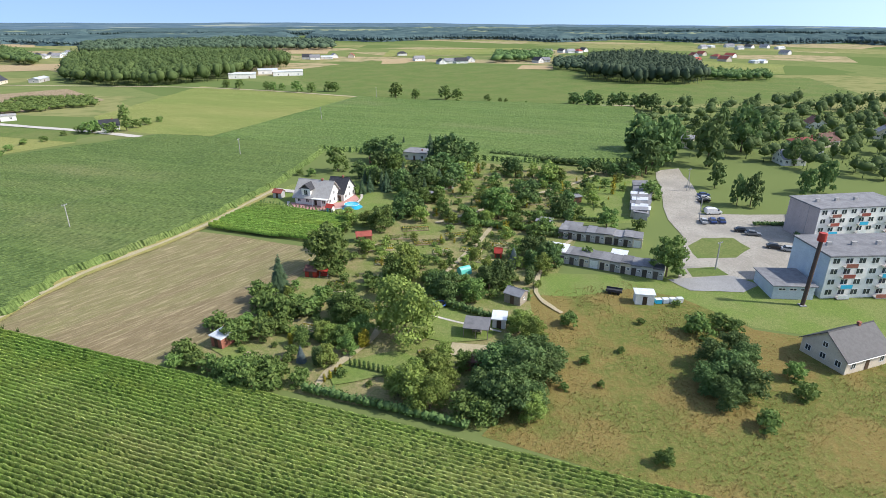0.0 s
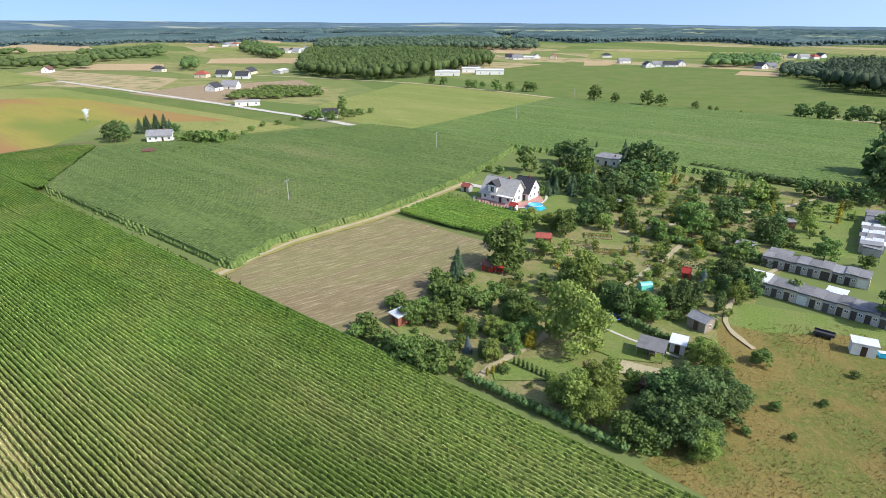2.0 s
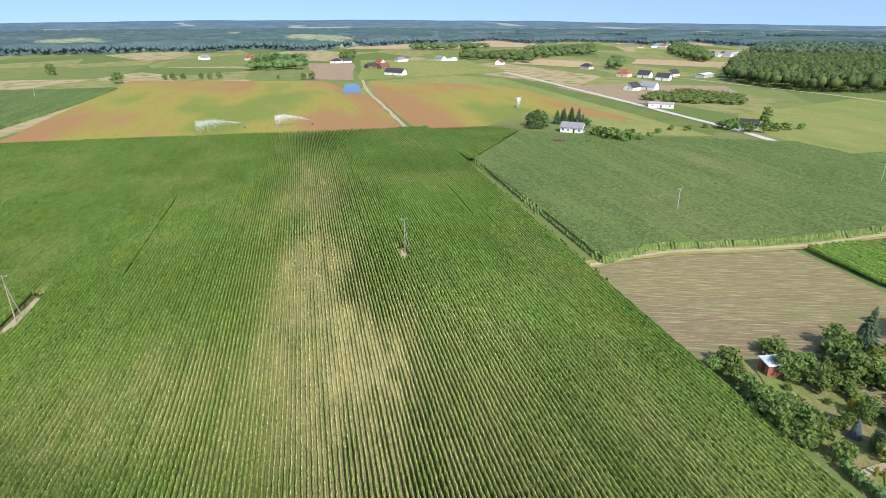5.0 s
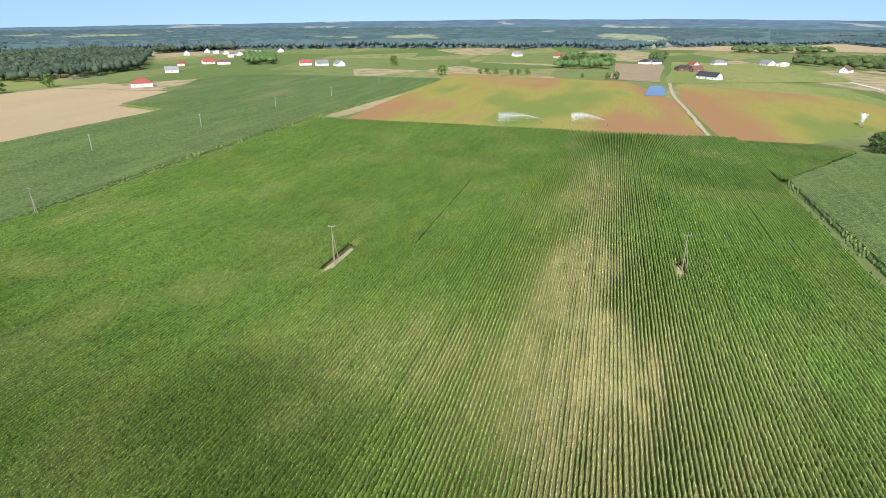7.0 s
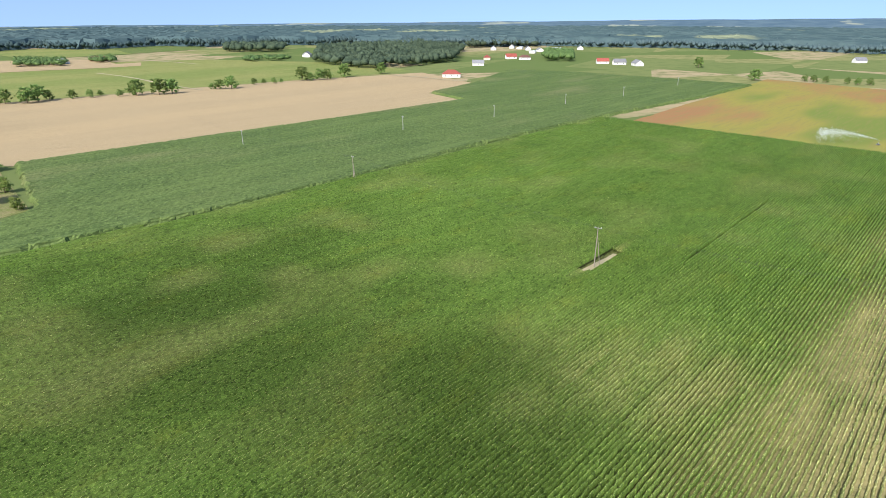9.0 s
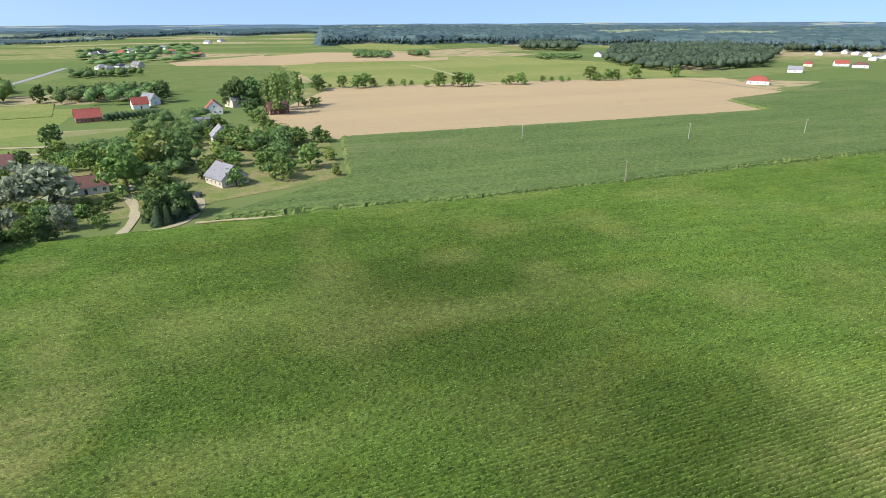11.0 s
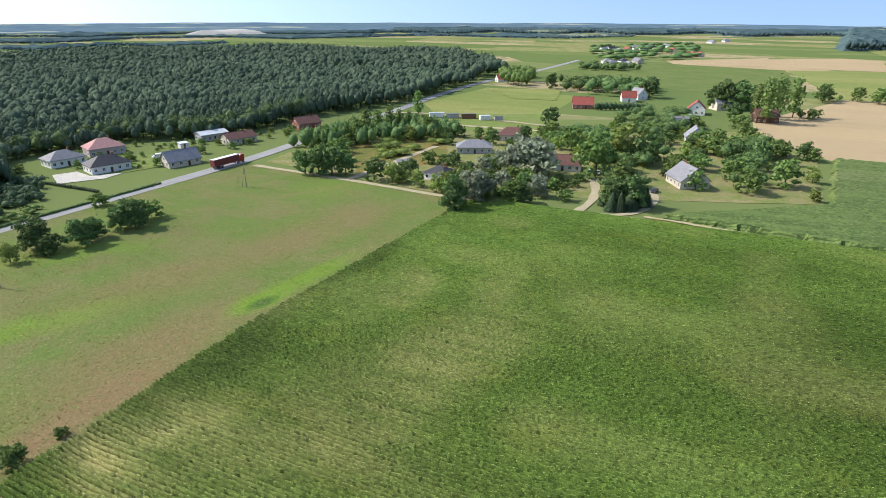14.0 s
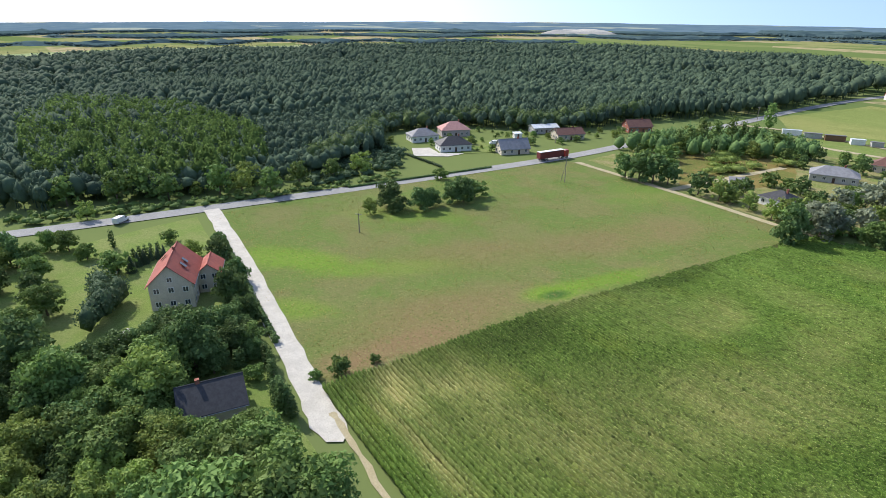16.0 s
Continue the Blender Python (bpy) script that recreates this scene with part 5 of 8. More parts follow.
plant("dark", "row of trees along the country road", [(92.3, 412.6, 9.9), (101.7, 407.9, 10.9), (107.4, 408.2, 9), (119, 408.7, 9.4), (124.8, 408.9, 10.5), (136.1, 397.1, 11.2), (138.5, 387.8, 11.3), (132.8, 404.3, 8.5)])
plant("broad", "field trees beyond the ripening field", [(-646.9, 43.6, 11.1), (-780.7, -9.4, 12.5), (-656.2, 86.7, 6.5), (-655.5, 94.1, 6.5), (-654.7, 104, 6), (-646.8, 119.5, 6.5), (-646.1, 127.5, 6.5), (-645.3, 136.7, 6.5), (-585.7, 205.6, 7), (-585, 214.1, 8.1), (-604.4, 185.3, 4.5)])
plant("dark", "field trees beyond the ripening field", [(-752.4, 207.4, 12.9), (-769, 223, 13.9), (-759.1, 231.3, 16.5), (-749.2, 242.9, 14.3), (-774.7, 262.3, 13.3), (-747.3, 264.2, 11.5)])
plant("broad", "avenue of trees beyond the wheat", [(-319.6, -413.3, 5.5), (-329.5, -407.3, 12.3), (-339.2, -393.8, 12.8), (-348.5, -390, 11.7), (-386.6, -377.2, 8.3), (-394, -370.4, 10.7), (-425.2, -372.7, 5.9), (-436, -370.8, 4.5), (-439.7, -362.2, 5.5), (-450, -362, 3.6), (-470.2, -352.5, 13.4), (-473.3, -345.6, 7.8), (-480.8, -341.1, 11), (-488.4, -336.6, 10.5), (-513.3, -333.1, 13.6), (-559, -316.5, 12.1), (-384.1, -382.9, 5.1)])
plant("broad", "avenue of trees beyond the wheat", [(-236.9, -456.2, 12.5), (-249.9, -460.2, 3.8), (-258.4, -452.9, 10.7), (-266.7, -441.6, 11.5), (-275.5, -442.7, 12.5), (-284.4, -443.8, 7.5), (-296.7, -435.3, 6.9), (-305.7, -428, 6.4), (-314.8, -428.9, 4.6)])
plant("dark", "trees of the village by the meadow", [(76, -219.2, 9.8), (70.5, -218.9, 11.5), (65.1, -218.6, 12), (59.8, -219.9, 9), (46.9, -212.9, 9.1), (36, -212.3, 5.4), (13, -177.4, 12.2), (-29.2, -329, 11.7), (18.8, -298.1, 6.7), (22.7, -299.8, 5.2), (-63.5, -248.9, 13.2), (-45.8, -188.3, 11.3), (-39, -188.6, 9.8), (-43.5, -191.7, 8.1), (-101.3, -261.5, 7.8), (-112.6, -255.1, 10.2), (-107, -261.2, 7.3)])
plant("light", "trees of the village by the meadow", [(39.2, -209.4, 8.3), (28.8, -205.2, 6.3), (21.1, -199.1, 6.6), (18.3, -201.8, 7.1), (-53.3, -253.8, 15.6), (-119.5, -224.2, 6.2), (-108.6, -199.5, 4.6), (34.7, -210, 5.4)])
plant("spruce", "dark conifers by the village lane", [(-37.0, -189.4, 7), (-41.2, -194.4, 8.5), (-45.1, -196.6, 9.5), (-48.4, -195.7, 9), (-50.0, -189.2, 7.5), (-44.3, -185.0, 8), (-37.9, -183.6, 6.5), (-40.6, -183.1, 7)], 1.5)
plant("willow", "trees of the village by the meadow", [(7.1, -187.2, 11.9), (-11.5, -227.2, 15.1), (-1.7, -232.3, 8.2), (-16, -223.5, 14.5), (-18.3, -272, 6.7), (-7.1, -225.7, 11.9)])
plant("broad", "trees of the village by the meadow", [(-6.2, -189, 8.6), (-35.4, -269.9, 11.5), (-42.7, -250, 10.8), (-38.7, -224.9, 18.6), (-67.7, -334, 7.4), (-77.8, -333.4, 6.4), (-130.2, -271, 5.7), (-136.6, -259.6, 6.2), (-106.2, -217, 10.7), (-89.5, -207.3, 9.7), (-90.6, -225.8, 8.1), (-72.7, -211.3, 7.5), (-70.8, -243.2, 4.9), (-46.4, -212.7, 9.7)])
plant("poplar", "poplars of the village", [(90.1, -276.7, 7.5), (82.1, -272.6, 10.5), (78.2, -273.6, 9), (73.2, -277, 11.2), (69.2, -280.5, 12.1), (66.1, -288.2, 15.7), (62.1, -297.6, 13.6), (57.5, -307.7, 14.3), (52.9, -310.5, 12.1), (47.7, -310.2, 11.6), (50, -364.1, 15.3), (-154.9, -354.5, 25.8), (-166.8, -369.1, 25.4), (-180.2, -377.5, 23.5), (-160.1, -381.1, 19.8)])
plant("dark", "poplars of the village", [(-149.8, -407.1, 19.4), (-145.2, -410.1, 16.2), (-159.1, -403.9, 18.6), (-141.2, -363.9, 11.1), (-231.5, -446.8, 12.5), (-113.5, -460.6, 15.8), (-102.7, -493.6, 12.3), (-114.1, -508.6, 10.8), (-44, -513, 12.7), (-63.5, -511.8, 9.9), (-77.5, -506.9, 11.2)])
plant("bush", "poplars of the village", [(44, -311.5, 7.5), (36.4, -305, 9.1), (29, -304.6, 5), (-189.9, -372.3, 6.4), (-184.7, -377.3, 4.3), (-1.1, -197.3, 3.1), (-4.3, -204.2, 2.1), (-23.8, -192.7, 4.1), (-21.2, -207, 4.3), (3.9, -194.1, 5.1)])
plant("dark", "trees of the villa garden", [(87.5, -43, 12.7), (94.3, -53.7, 7.1), (125.9, -72.7, 7.7), (105.3, -62.9, 8.8), (83, -52.4, 4.5), (139.9, -36.2, 7.6), (110.8, -24.6, 11.2), (91, -55, 5), (114.2, -69.6, 6.5), (95.9, -59.7, 6.5)])
plant("broad", "trees of the villa garden", [(93.8, -23.9, 11.9), (169.8, -50.4, 6.2), (166, -53.4, 6.2), (163.4, -44, 5.9), (151.3, -40.9, 6.9), (125.3, -28.5, 7), (131.4, -35.3, 7.5), (83.2, -30.6, 9), (90.4, -28.7, 8.1)])
plant("light", "trees of the villa garden", [(82.6, -32.5, 11.1), (136.1, -71.7, 4.8), (84.2, -15.9, 7.9)])
plant("bush", "trees of the villa garden", [(151.3, -73.7, 3.6), (141.2, -54.3, 5.8), (77.7, -47.7, 3), (156.5, -53.9, 4.5), (69.1, -54.6, 2), (66.6, -58, 3.5), (64.6, -64.8, 1.7)])
plant("thuja", "thujas of the villa garden", [(102.9, -35.4, 4.4), (101.6, -36, 4.9), (100.8, -36.9, 4.3), (66.4, -45.1, 6.1), (68.6, -45.5, 5.4), (65.1, -45.4, 5.9), (159.6, -61.9, 5.1), (143.2, -59.7, 4.5), (143.5, -61.3, 4.5), (143.7, -63, 4.4), (144, -64.6, 4.3), (143.7, -66.3, 4.2), (80.9, -52.7, 4.2), (77.8, -51.6, 4.3)])
plant("dark", "clump of trees by the main road", [(122.9, -133.6, 9.6), (114.1, -139, 8.0), (108.1, -154.5, 9.0), (110.4, -151.1, 7.8), (113.8, -144.5, 6.5), (118.4, -131.2, 5.5)])
plant("light", "clump of trees by the main road", [(124.1, -125.4, 5.3)])
plant("bush", "clump of trees by the main road", [(131.7, -172.6, 4.5), (108, -161.2, 6.1)])
plant("light", "young trees along the forest edge", [(188.9, -67.7, 6.2), (161.7, -159.7, 9.1), (181.9, -121.1, 9.5), (174.4, -113.3, 9.1), (186.8, -103.5, 5.1)])
plant("broad", "young trees along the forest edge", [(166.5, -119.5, 10.1), (167.2, -132.7, 9.6), (188.3, -93.9, 9.7), (198.7, -81.8, 11.4), (197.5, -90.9, 10.8), (208.7, -70, 10.3), (164.3, -146.9, 8.4), (180.6, -108.4, 11.1)])
plant("dark", "trees close round the villa", [(99.0, -44.7, 8.5), (94.4, -46.8, 9), (92.0, -50.8, 8), (97.3, -39.6, 8), (99.5, -35.5, 7.5), (98.7, -30.8, 8), (90.1, -31.7, 7), (90.9, -25.7, 8), (86.7, -50.5, 7), (84.8, -44.7, 6.5), (90.1, -42.9, 7)], 1.15)
plant("broad", "trees close round the villa", [(86.9, -35.6, 9.5), (84.0, -26.4, 8), (78.3, -28.2, 7.5), (82.1, -21.2, 8.5), (75.2, -21.6, 8), (72.9, -29.5, 6.5), (100.9, -28.3, 7), (86.3, -53.0, 5.5)], 1.15)
plant("dark", "trees along the gravel lane", [(134.9, -78.1, 5.5), (123.4, -72.1, 5), (113.1, -66.4, 5.5), (104.3, -62.5, 5.5), (96.1, -58.6, 5.5), (88.9, -54.6, 5.5), (82.9, -51.5, 4.5)], 0.9)
plant("thuja", "dark conifers along the gravel lane", [(79.4, -52.2, 4.5), (74.5, -49.6, 4.5), (69.7, -47.2, 4.5), (65.9, -45.6, 4.5), (64.0, -45.2, 4), (130.2, -44.7, 5), (82.5, -49.0, 4), (82.6, -47.9, 4)], 1.3)
plant("spruce", "conifers behind the villa", [(139.4, -57.1, 5), (141.8, -59.9, 4.5), (142.1, -61.7, 4.5), (142.9, -63.8, 4), (142.7, -65.5, 4), (142.4, -67.0, 4), (143.0, -54.7, 5), (141.3, -68.6, 3.6), (140.9, -69.8, 3.6)], 1.1)
plant("broad", "trees before the black-roofed house", [(69.4, -32.1, 5.5), (65.8, -33.1, 6), (64.7, -35.7, 5.5), (65.6, -39.4, 4.5), (78.6, -34.5, 5)], 1.2)
# wild growth without single names
scatter([(44, -34), (60, -42), (78, -40), (96, -26), (122, -24), (112, 10), (80, 18), (50, 0)], 5.2, ["broad", "dark", "light", "broad", "light"], (5.0, 8.5), "grown-up garden trees", 21, 0.8,
        avoid=[(74, -37, 8), (68, -35, 5), (64, -40, 5), (80, -45, 5)])
plant("broad", "big trees at the path", [(50, -31, 10.5), (57.5, -36.5, 8.0), (53, -24, 11.5), (61, -28, 8.5), (45, -27.5, 11.5), (46, -35, 8.5), (55, -30, 9.5)], 1.25)
scatter([(172, -38), (162, -42), (142, -30), (118, -20), (124, -10), (160, -22)], 6.5, ["broad", "dark", "light"], (5.5, 9.5), "trees along the garden boundary", 22, 0.8)
woods("suburban_trees", [(96, 268), (110, 330), (142, 395), (240, 420), (330, 400), (300, 300), (230, 225), (165, 215), (130, 240)], 8.5, (5, 13), 44, LEAF_DARK, "dense growth of trees among the suburban houses", 23, 0.5, 0.48, 6.0, 0.62)
scatter([(-30, 160), (-18, 252), (36, 238), (76, 212), (43, 170), (28, 136), (6, 160)], 7.6, ["bush", "light", "light", "broad", "golden", "dark", "broad"], (2.0, 5.4), "shrubs and fruit bushes of the allotments", 24, 0.9,
        avoid=[(-26, 182, 13), (-40, 195, 22), (10, 205, 5), (4, 187, 5)])
scatter([(-46, 100), (-37, 124), (-34, 146), (4, 158), (27, 134), (18, 108), (6, 78), (-20, 88)], 5.0, ["bush", "light", "light", "broad", "broad"], (1.5, 4.4), "shrubs and fruit bushes of the allotments", 25, 0.72,
        avoid=[(-44, 96, 5), (6.5, 100, 9), (-33, 128, 6), (14, 113, 6), (-7, 100, 7), (-12, 92, 6), (-5, 107, 6)])
scatter([(-46, 98), (-37, 124), (-34, 146), (-6, 160), (-2, 236), (36, 234), (74, 210), (43, 170), (27, 134), (18, 108), (6, 78), (-22, 86)], 4.1, ["bush", "bush", "light", "golden", "thuja", "bush"], (0.7, 2.3), "low shrubs and flower clumps of the allotments", 27, 0.5,
        avoid=[(-44, 96, 4), (6.5, 101, 7), (-33, 128, 4), (14, 113, 4), (-12, 92, 5), (-3, 106, 7)])
scatter([(92, -240), (22, -204), (-36, -232), (-60, -212), (-140, -255), (-140, -345), (-60, -330), (20, -300), (84, -316)], 9.5, ["bush", "broad", "dark", "light", "bush"], (2.5, 8.0), "garden trees and shrubs of the village", 26, 0.62,
        avoid=[(48, -240, 16), (24, -216, 8), (-3, -255, 9), (-28, -240, 11), (-66, -216, 10), (-76, -268, 9), (-64, -290, 8), (40, -262, 22), (-40, -215, 9), (-20, -212, 7)])
scatter([(192, -206), (142, -222), (104, -306), (116, -332), (160, -292), (192, -252)], 6.5, ["bush", "light", "broad", "bush"], (1.2, 4.0), "shrubs in the yards along the main road", 46, 0.55,
        avoid=[(184, -226, 10), (180, -247, 10), (159, -218, 10), (134, -230, 9), (129, -276, 9), (146, -283, 9), (107, -318, 9), (150, -262, 4), (150, -240, 5), (164, -204, 9)])
VILLAGE_HOUSES = [(-27.6, -238, 10), (21.6, -217.5, 9), (10.5, -266, 11), (-7.6, -296, 11), (-71.5, -217.5, 9), (-97.7, -296, 8), (-36, -215, 5), (-31, -200, 4), (-54, -200, 6), (38, -234, 5)]
scatter([(19, -196), (-15, -186), (-18, -214), (4, -229), (16, -212)], 5.5, ["broad", "light", "bush", "willow", "dark"], (3.0, 8.0), "garden trees and shrubs of the village", 90, 0.8, avoid=VILLAGE_HOUSES)
scatter([(-18, -230), (-36, -226), (-31, -204), (-17, -197)], 5.0, ["bush"], (1.5, 3.4), "garden trees and shrubs of the village", 91, 0.8, avoid=VILLAGE_HOUSES)
for sd, (poly, gap, leaf, tall) in enumerate((([(-36, -192), (-47, -188), (-60, -226), (-75, -258), (-52, -268), (-44, -240)], 5.0, LEAF_DARK, (4.0, 9.0)),
                                              ([(-84, -210), (-96, -206), (-130, -283), (-106, -282)], 5.0, LEAF_DARK, (4.0, 9.0)),
                                              ([(-25, -279), (-54, -264), (-65, -314), (-33, -322)], 6.0, LEAF_DARK, (3.5, 8.0)),
                                              ([(60, -282), (30, -318), (26, -276), (52, -240)], 6.0, LEAF_LIGHT, (1.2, 3.5)),
                                              ([(-70, -305), (-86, -296), (-112, -340), (-115, -378), (-80, -390), (-62, -330)], 8.0, LEAF_DARK, (4.0, 9.0)))):
    woods("village_growth", poly, gap, tall, 150, leaf, "thick growth of trees and shrubs in the village gardens", 92 + sd, 0.32, 0.48, gap * 0.95, 0.62, 0.1)
# groves and copses of the open country
woods("grove", [(-355, 562), (-295, 532), (-245, 532), (-217, 574), (-185, 723), (-205, 812), (-334, 891), (-462, 880), (-465, 750)], 7.5, (13, 21), 26, LEAF_DARK, "grove of tall broadleaved trees by the country road", 400, 0.75, 0.5, 8.5, 1.0, 0.15)
woods("grove", [(-585, 981), (-489, 989), (-336, 1069), (-194, 1081), (-249, 1392), (-450, 1436), (-641, 1360), (-700, 1200)], 12, (10, 16), 8, WOODS, "dark wood behind the far fields", 401, 1.3, 0.5, 13.200000000000001, 1.0, 0.15)
woods("grove", [(141, 592), (166, 552), (237, 541), (261, 588), (307, 767), (268, 834), (197, 809)], 7.0, (13, 20), 20, WOODS, "dark block of forest behind the green field", 402, 0.8, 0.5, 7.700000000000001, 1.0, 0.4)
woods("grove", [(128, 684), (159, 674), (189, 808), (153, 805)], 8, (9, 14), 16, WOODS, "small wood at the field corner", 403, 0.8, 0.5, 8.8, 1.0, 0.15)
woods("grove", [(261, 588), (281, 571), (316, 574), (339, 615), (289, 655)], 7, (7, 11), 20, LEAF_DARK, "row of dense trees along the far field", 404, 0.8, 0.5, 7.700000000000001, 1.0, 0.15)
woods("grove", [(-656, 863), (-518, 745), (-507, 765), (-672, 974), (-815, 1084)], 9, (9, 14), 16, LEAF_DARK, "wood between the far farms", 405, 0.8, 0.5, 9.9, 1.0, 0.15)
woods("grove", [(65, 797), (149, 824), (168, 935), (84, 928)], 9, (8, 13), 14, LEAF_DARK, "wood beside the new houses", 406, 0.8, 0.5, 9.9, 1.0, 0.15)
woods("grove", [(-498, 548), (-489, 560), (-571, 656), (-591, 655)], 7, (8, 12), 20, LEAF_DARK, "copse beside the new houses", 407, 0.8, 0.5, 7.700000000000001, 1.0, 0.15)
woods("young_growth", [(-298, 367), (-272, 382), (-240, 413), (-265, 449), (-319, 451), (-315, 400)], 4.6, (2.5, 5.5), 22, LEAF, "young growth of trees by the building site", 408, 0.5, 0.5, 5.06, 1.0, 0.15)
woods("grove", [(-655, -470), (-597, -370), (-635, -330), (-740, -310), (-997, -395), (-1107, -566), (-944, -577), (-865, -608)], 9, (10, 17), 16, WOODS, "broad wood behind the wheat field", 409, 0.8, 0.5, 9.9, 1.0, 0.15)
woods("grove", [(-1044, -411), (-1159, -303), (-1343, -350), (-1283, -501)], 11, (9, 15), 10, WOODS, "dark wood behind the white houses", 410, 0.8, 0.5, 12.100000000000001, 1.0, 0.15)
woods("grove", [(-800, -203), (-802, -164), (-963, -198), (-961, -238)], 8, (9, 13), 20, LEAF_DARK, "copse beside the white houses", 411, 0.8, 0.5, 8.8, 1.0, 0.15)
woods("grove", [(-772, -733), (-812, -644), (-939, -734), (-892, -839)], 10, (11, 16), 12, WOODS, "square dark wood in the far fields", 412, 0.8, 0.5, 11.0, 1.0, 0.15)
woods("grove", [(-627, -564), (-667, -521), (-719, -562), (-685, -610)], 8, (4, 8), 18, LEAF_DARK, "low growth along a far lane", 413, 0.8, 0.5, 8.8, 0.7, 0.15)
woods("grove", [(-449, -752), (-486, -709), (-544, -797), (-505, -836)], 7, (5, 9), 18, LEAF_DARK, "low copse in the far fields", 414, 0.8, 0.5, 7.700000000000001, 1.0, 0.15)
woods("grove", [(-530, -734), (-544, -704), (-600, -775), (-581, -790)], 7, (5, 9), 18, LEAF_DARK, "trees round a far farm", 415, 0.8, 0.5, 7.700000000000001, 1.0, 0.15)
woods("grove", [(-714, 187), (-698, 246), (-869, 309), (-863, 235)], 9, (8, 13), 24, LEAF_DARK, "trees round the far farmhouses", 416, 0.8, 0.5, 9.9, 0.8, 0.15)
woods("grove", [(-978, 549), (-949, 706), (-1019, 758), (-1061, 597)], 13, (8, 13), 18, LEAF_DARK, "far avenue of trees", 417, 0.8, 0.5, 14.3, 0.7, 0.15)
woods("grove", [(-746, 503), (-623, 547), (-751, 661), (-838, 577)], 13, (7, 12), 20, LEAF_DARK, "scattered trees of a far hamlet", 418, 0.8, 0.5, 14.3, 0.6, 0.15)
woods("grove", [(-670, 562), (-721, 755), (-851, 891), (-866, 734)], 13, (8, 13), 18, LEAF_DARK, "scattered trees of a far hamlet", 419, 0.8, 0.5, 14.3, 0.6, 0.15)
woods("grove", [(-817, 344), (-801, 360), (-898, 405), (-910, 393)], 9, (8, 11), 20, LEAF_DARK, "trees behind a far farm", 420, 0.8, 0.5, 9.9, 1.0, 0.15)
woods("grove", [(-88, -684), (-152, -681), (-163, -737), (-98, -742)], 9, (4, 9), 20, LEAF_DARK, "trees of the far village", 421, 0.8, 0.5, 9.9, 0.75, 0.15)
woods("grove", [(-122, -805), (-272, -871), (-396, -1285), (-170, -1151)], 17, (4, 9), 14, LEAF_DARK, "trees between the far village houses", 422, 0.8, 0.5, 18.700000000000003, 0.5, 0.15)
woods("grove", [(-51, -494), (-91, -497), (-99, -544), (-55, -545)], 8, (6, 11), 26, LEAF_DARK, "trees behind the red-roofed house", 423, 0.8, 0.5, 8.8, 0.85, 0.15)
woods("grove", [(0, -519), (-30, -519), (-35, -612), (-2, -615)], 8, (8, 14), 26, LEAF, "trees at the bend of the main road", 424, 0.8, 0.5, 8.8, 0.85, 0.15)
woods("grove", [(-65, -453), (-119, -466), (-133, -529), (-75, -515)], 8, (8, 13), 26, LEAF_DARK, "tall trees behind the village", 425, 0.8, 0.5, 8.8, 0.8, 0.15)

# hedges
for k in range(40):
    f = k / 39
    tree("thuja", -61.5 + 46.5 * f, 187.5 - 19 * f, 1.5 + 0.25 * math.sin(k * 2.3), "low row of young conifers round the lawn", 1.5)
hedge(24.5, 158.0, 52, 151.0, 1.4, 1.9, LEAF_DARK, "clipped dark hedge between the plots")
hedge(-9, 142.5, -1, 139.0, 0.9, 1.1, LEAF, "low hedge between vegetable beds")
hedge(-30, 103.0, -22, 96.5, 1.0, 1.4, LEAF_DARK, "low dark hedge between two gardens")
hedge(-34.5, 104.5, -27.5, 98.5, 0.9, 1.2, LEAF_DARK, "low dark hedge between two gardens")
hedge(20, 178, 52, 168, 1.2, 1.6, LEAF_DARK, "clipped hedge across the gardens")
hedge(26, 212, 44, 205, 1.2, 1.6, LEAF_DARK, "clipped hedge across the gardens")
hedge(1.0, 113.5, 15, 104.0, 1.6, 2.0, LEAF_DARK, "clipped dark green garden hedge")
hedge(-24, 82.5, 4, 72.5, 1.6, 1.9, LEAF_DARK, "overgrown hedge along the maize")
hedge(8, 166, 44, 156.5, 2.2, 2.2, LEAF, "green hedge along the allotment path")
hedge(95, 166, 113, 165, 1.6, 1.4, LEAF_DARK, "clipped hedge beside the parked cars")
hedge(112, 176, 100, 150, 1.8, 1.6, LEAF_DARK, "clipped hedge before the flats")
hedge(133, -47, 119, -41.5, 5.0, 7.5, NEEDLE, "tall dense hedge of dark conifers")
hedge(126, -49, 116, -36.5, 4.0, 6.5, NEEDLE, "tall dense hedge of dark conifers")
hedge(142, -84, 84, -57.5, 1.4, 1.8, LEAF_DARK, "dark hedge along the gravel lane")
hedge(-64, -398, -98, -398, 3.5, 5.0, NEEDLE, "tall dark hedge before the houses")
hedge(151, -142, 126, -200, 1.2, 1.0, LEAF_DARK, "low hedge along the main road")
hedge(22, 258, 60, 240, 4.0, 3.0, LEAF_DARK, "grown-out hedge along the maize")
hedge(170, -196, 142, -187, 1.0, 1.2, NEEDLE, "clipped green boundary hedge")

# forest east of the main road, near edge first
NEAR_WOOD = [(225, -52), (207, -62), (206, -78), (192, -98), (182, -112), (172, -150), (178, -190), (212, -225), (184, -272), (140, -284), (114, -352), (74, -404), (130, -420), (210, -340), (270, -250), (300, -150), (300, -60)]
woods("forest", NEAR_WOOD, 3.9, (6, 15), 34, WOODS, "dense mixed forest of pine and birch", 31, 0.40, crown=4.6, point=0.25)
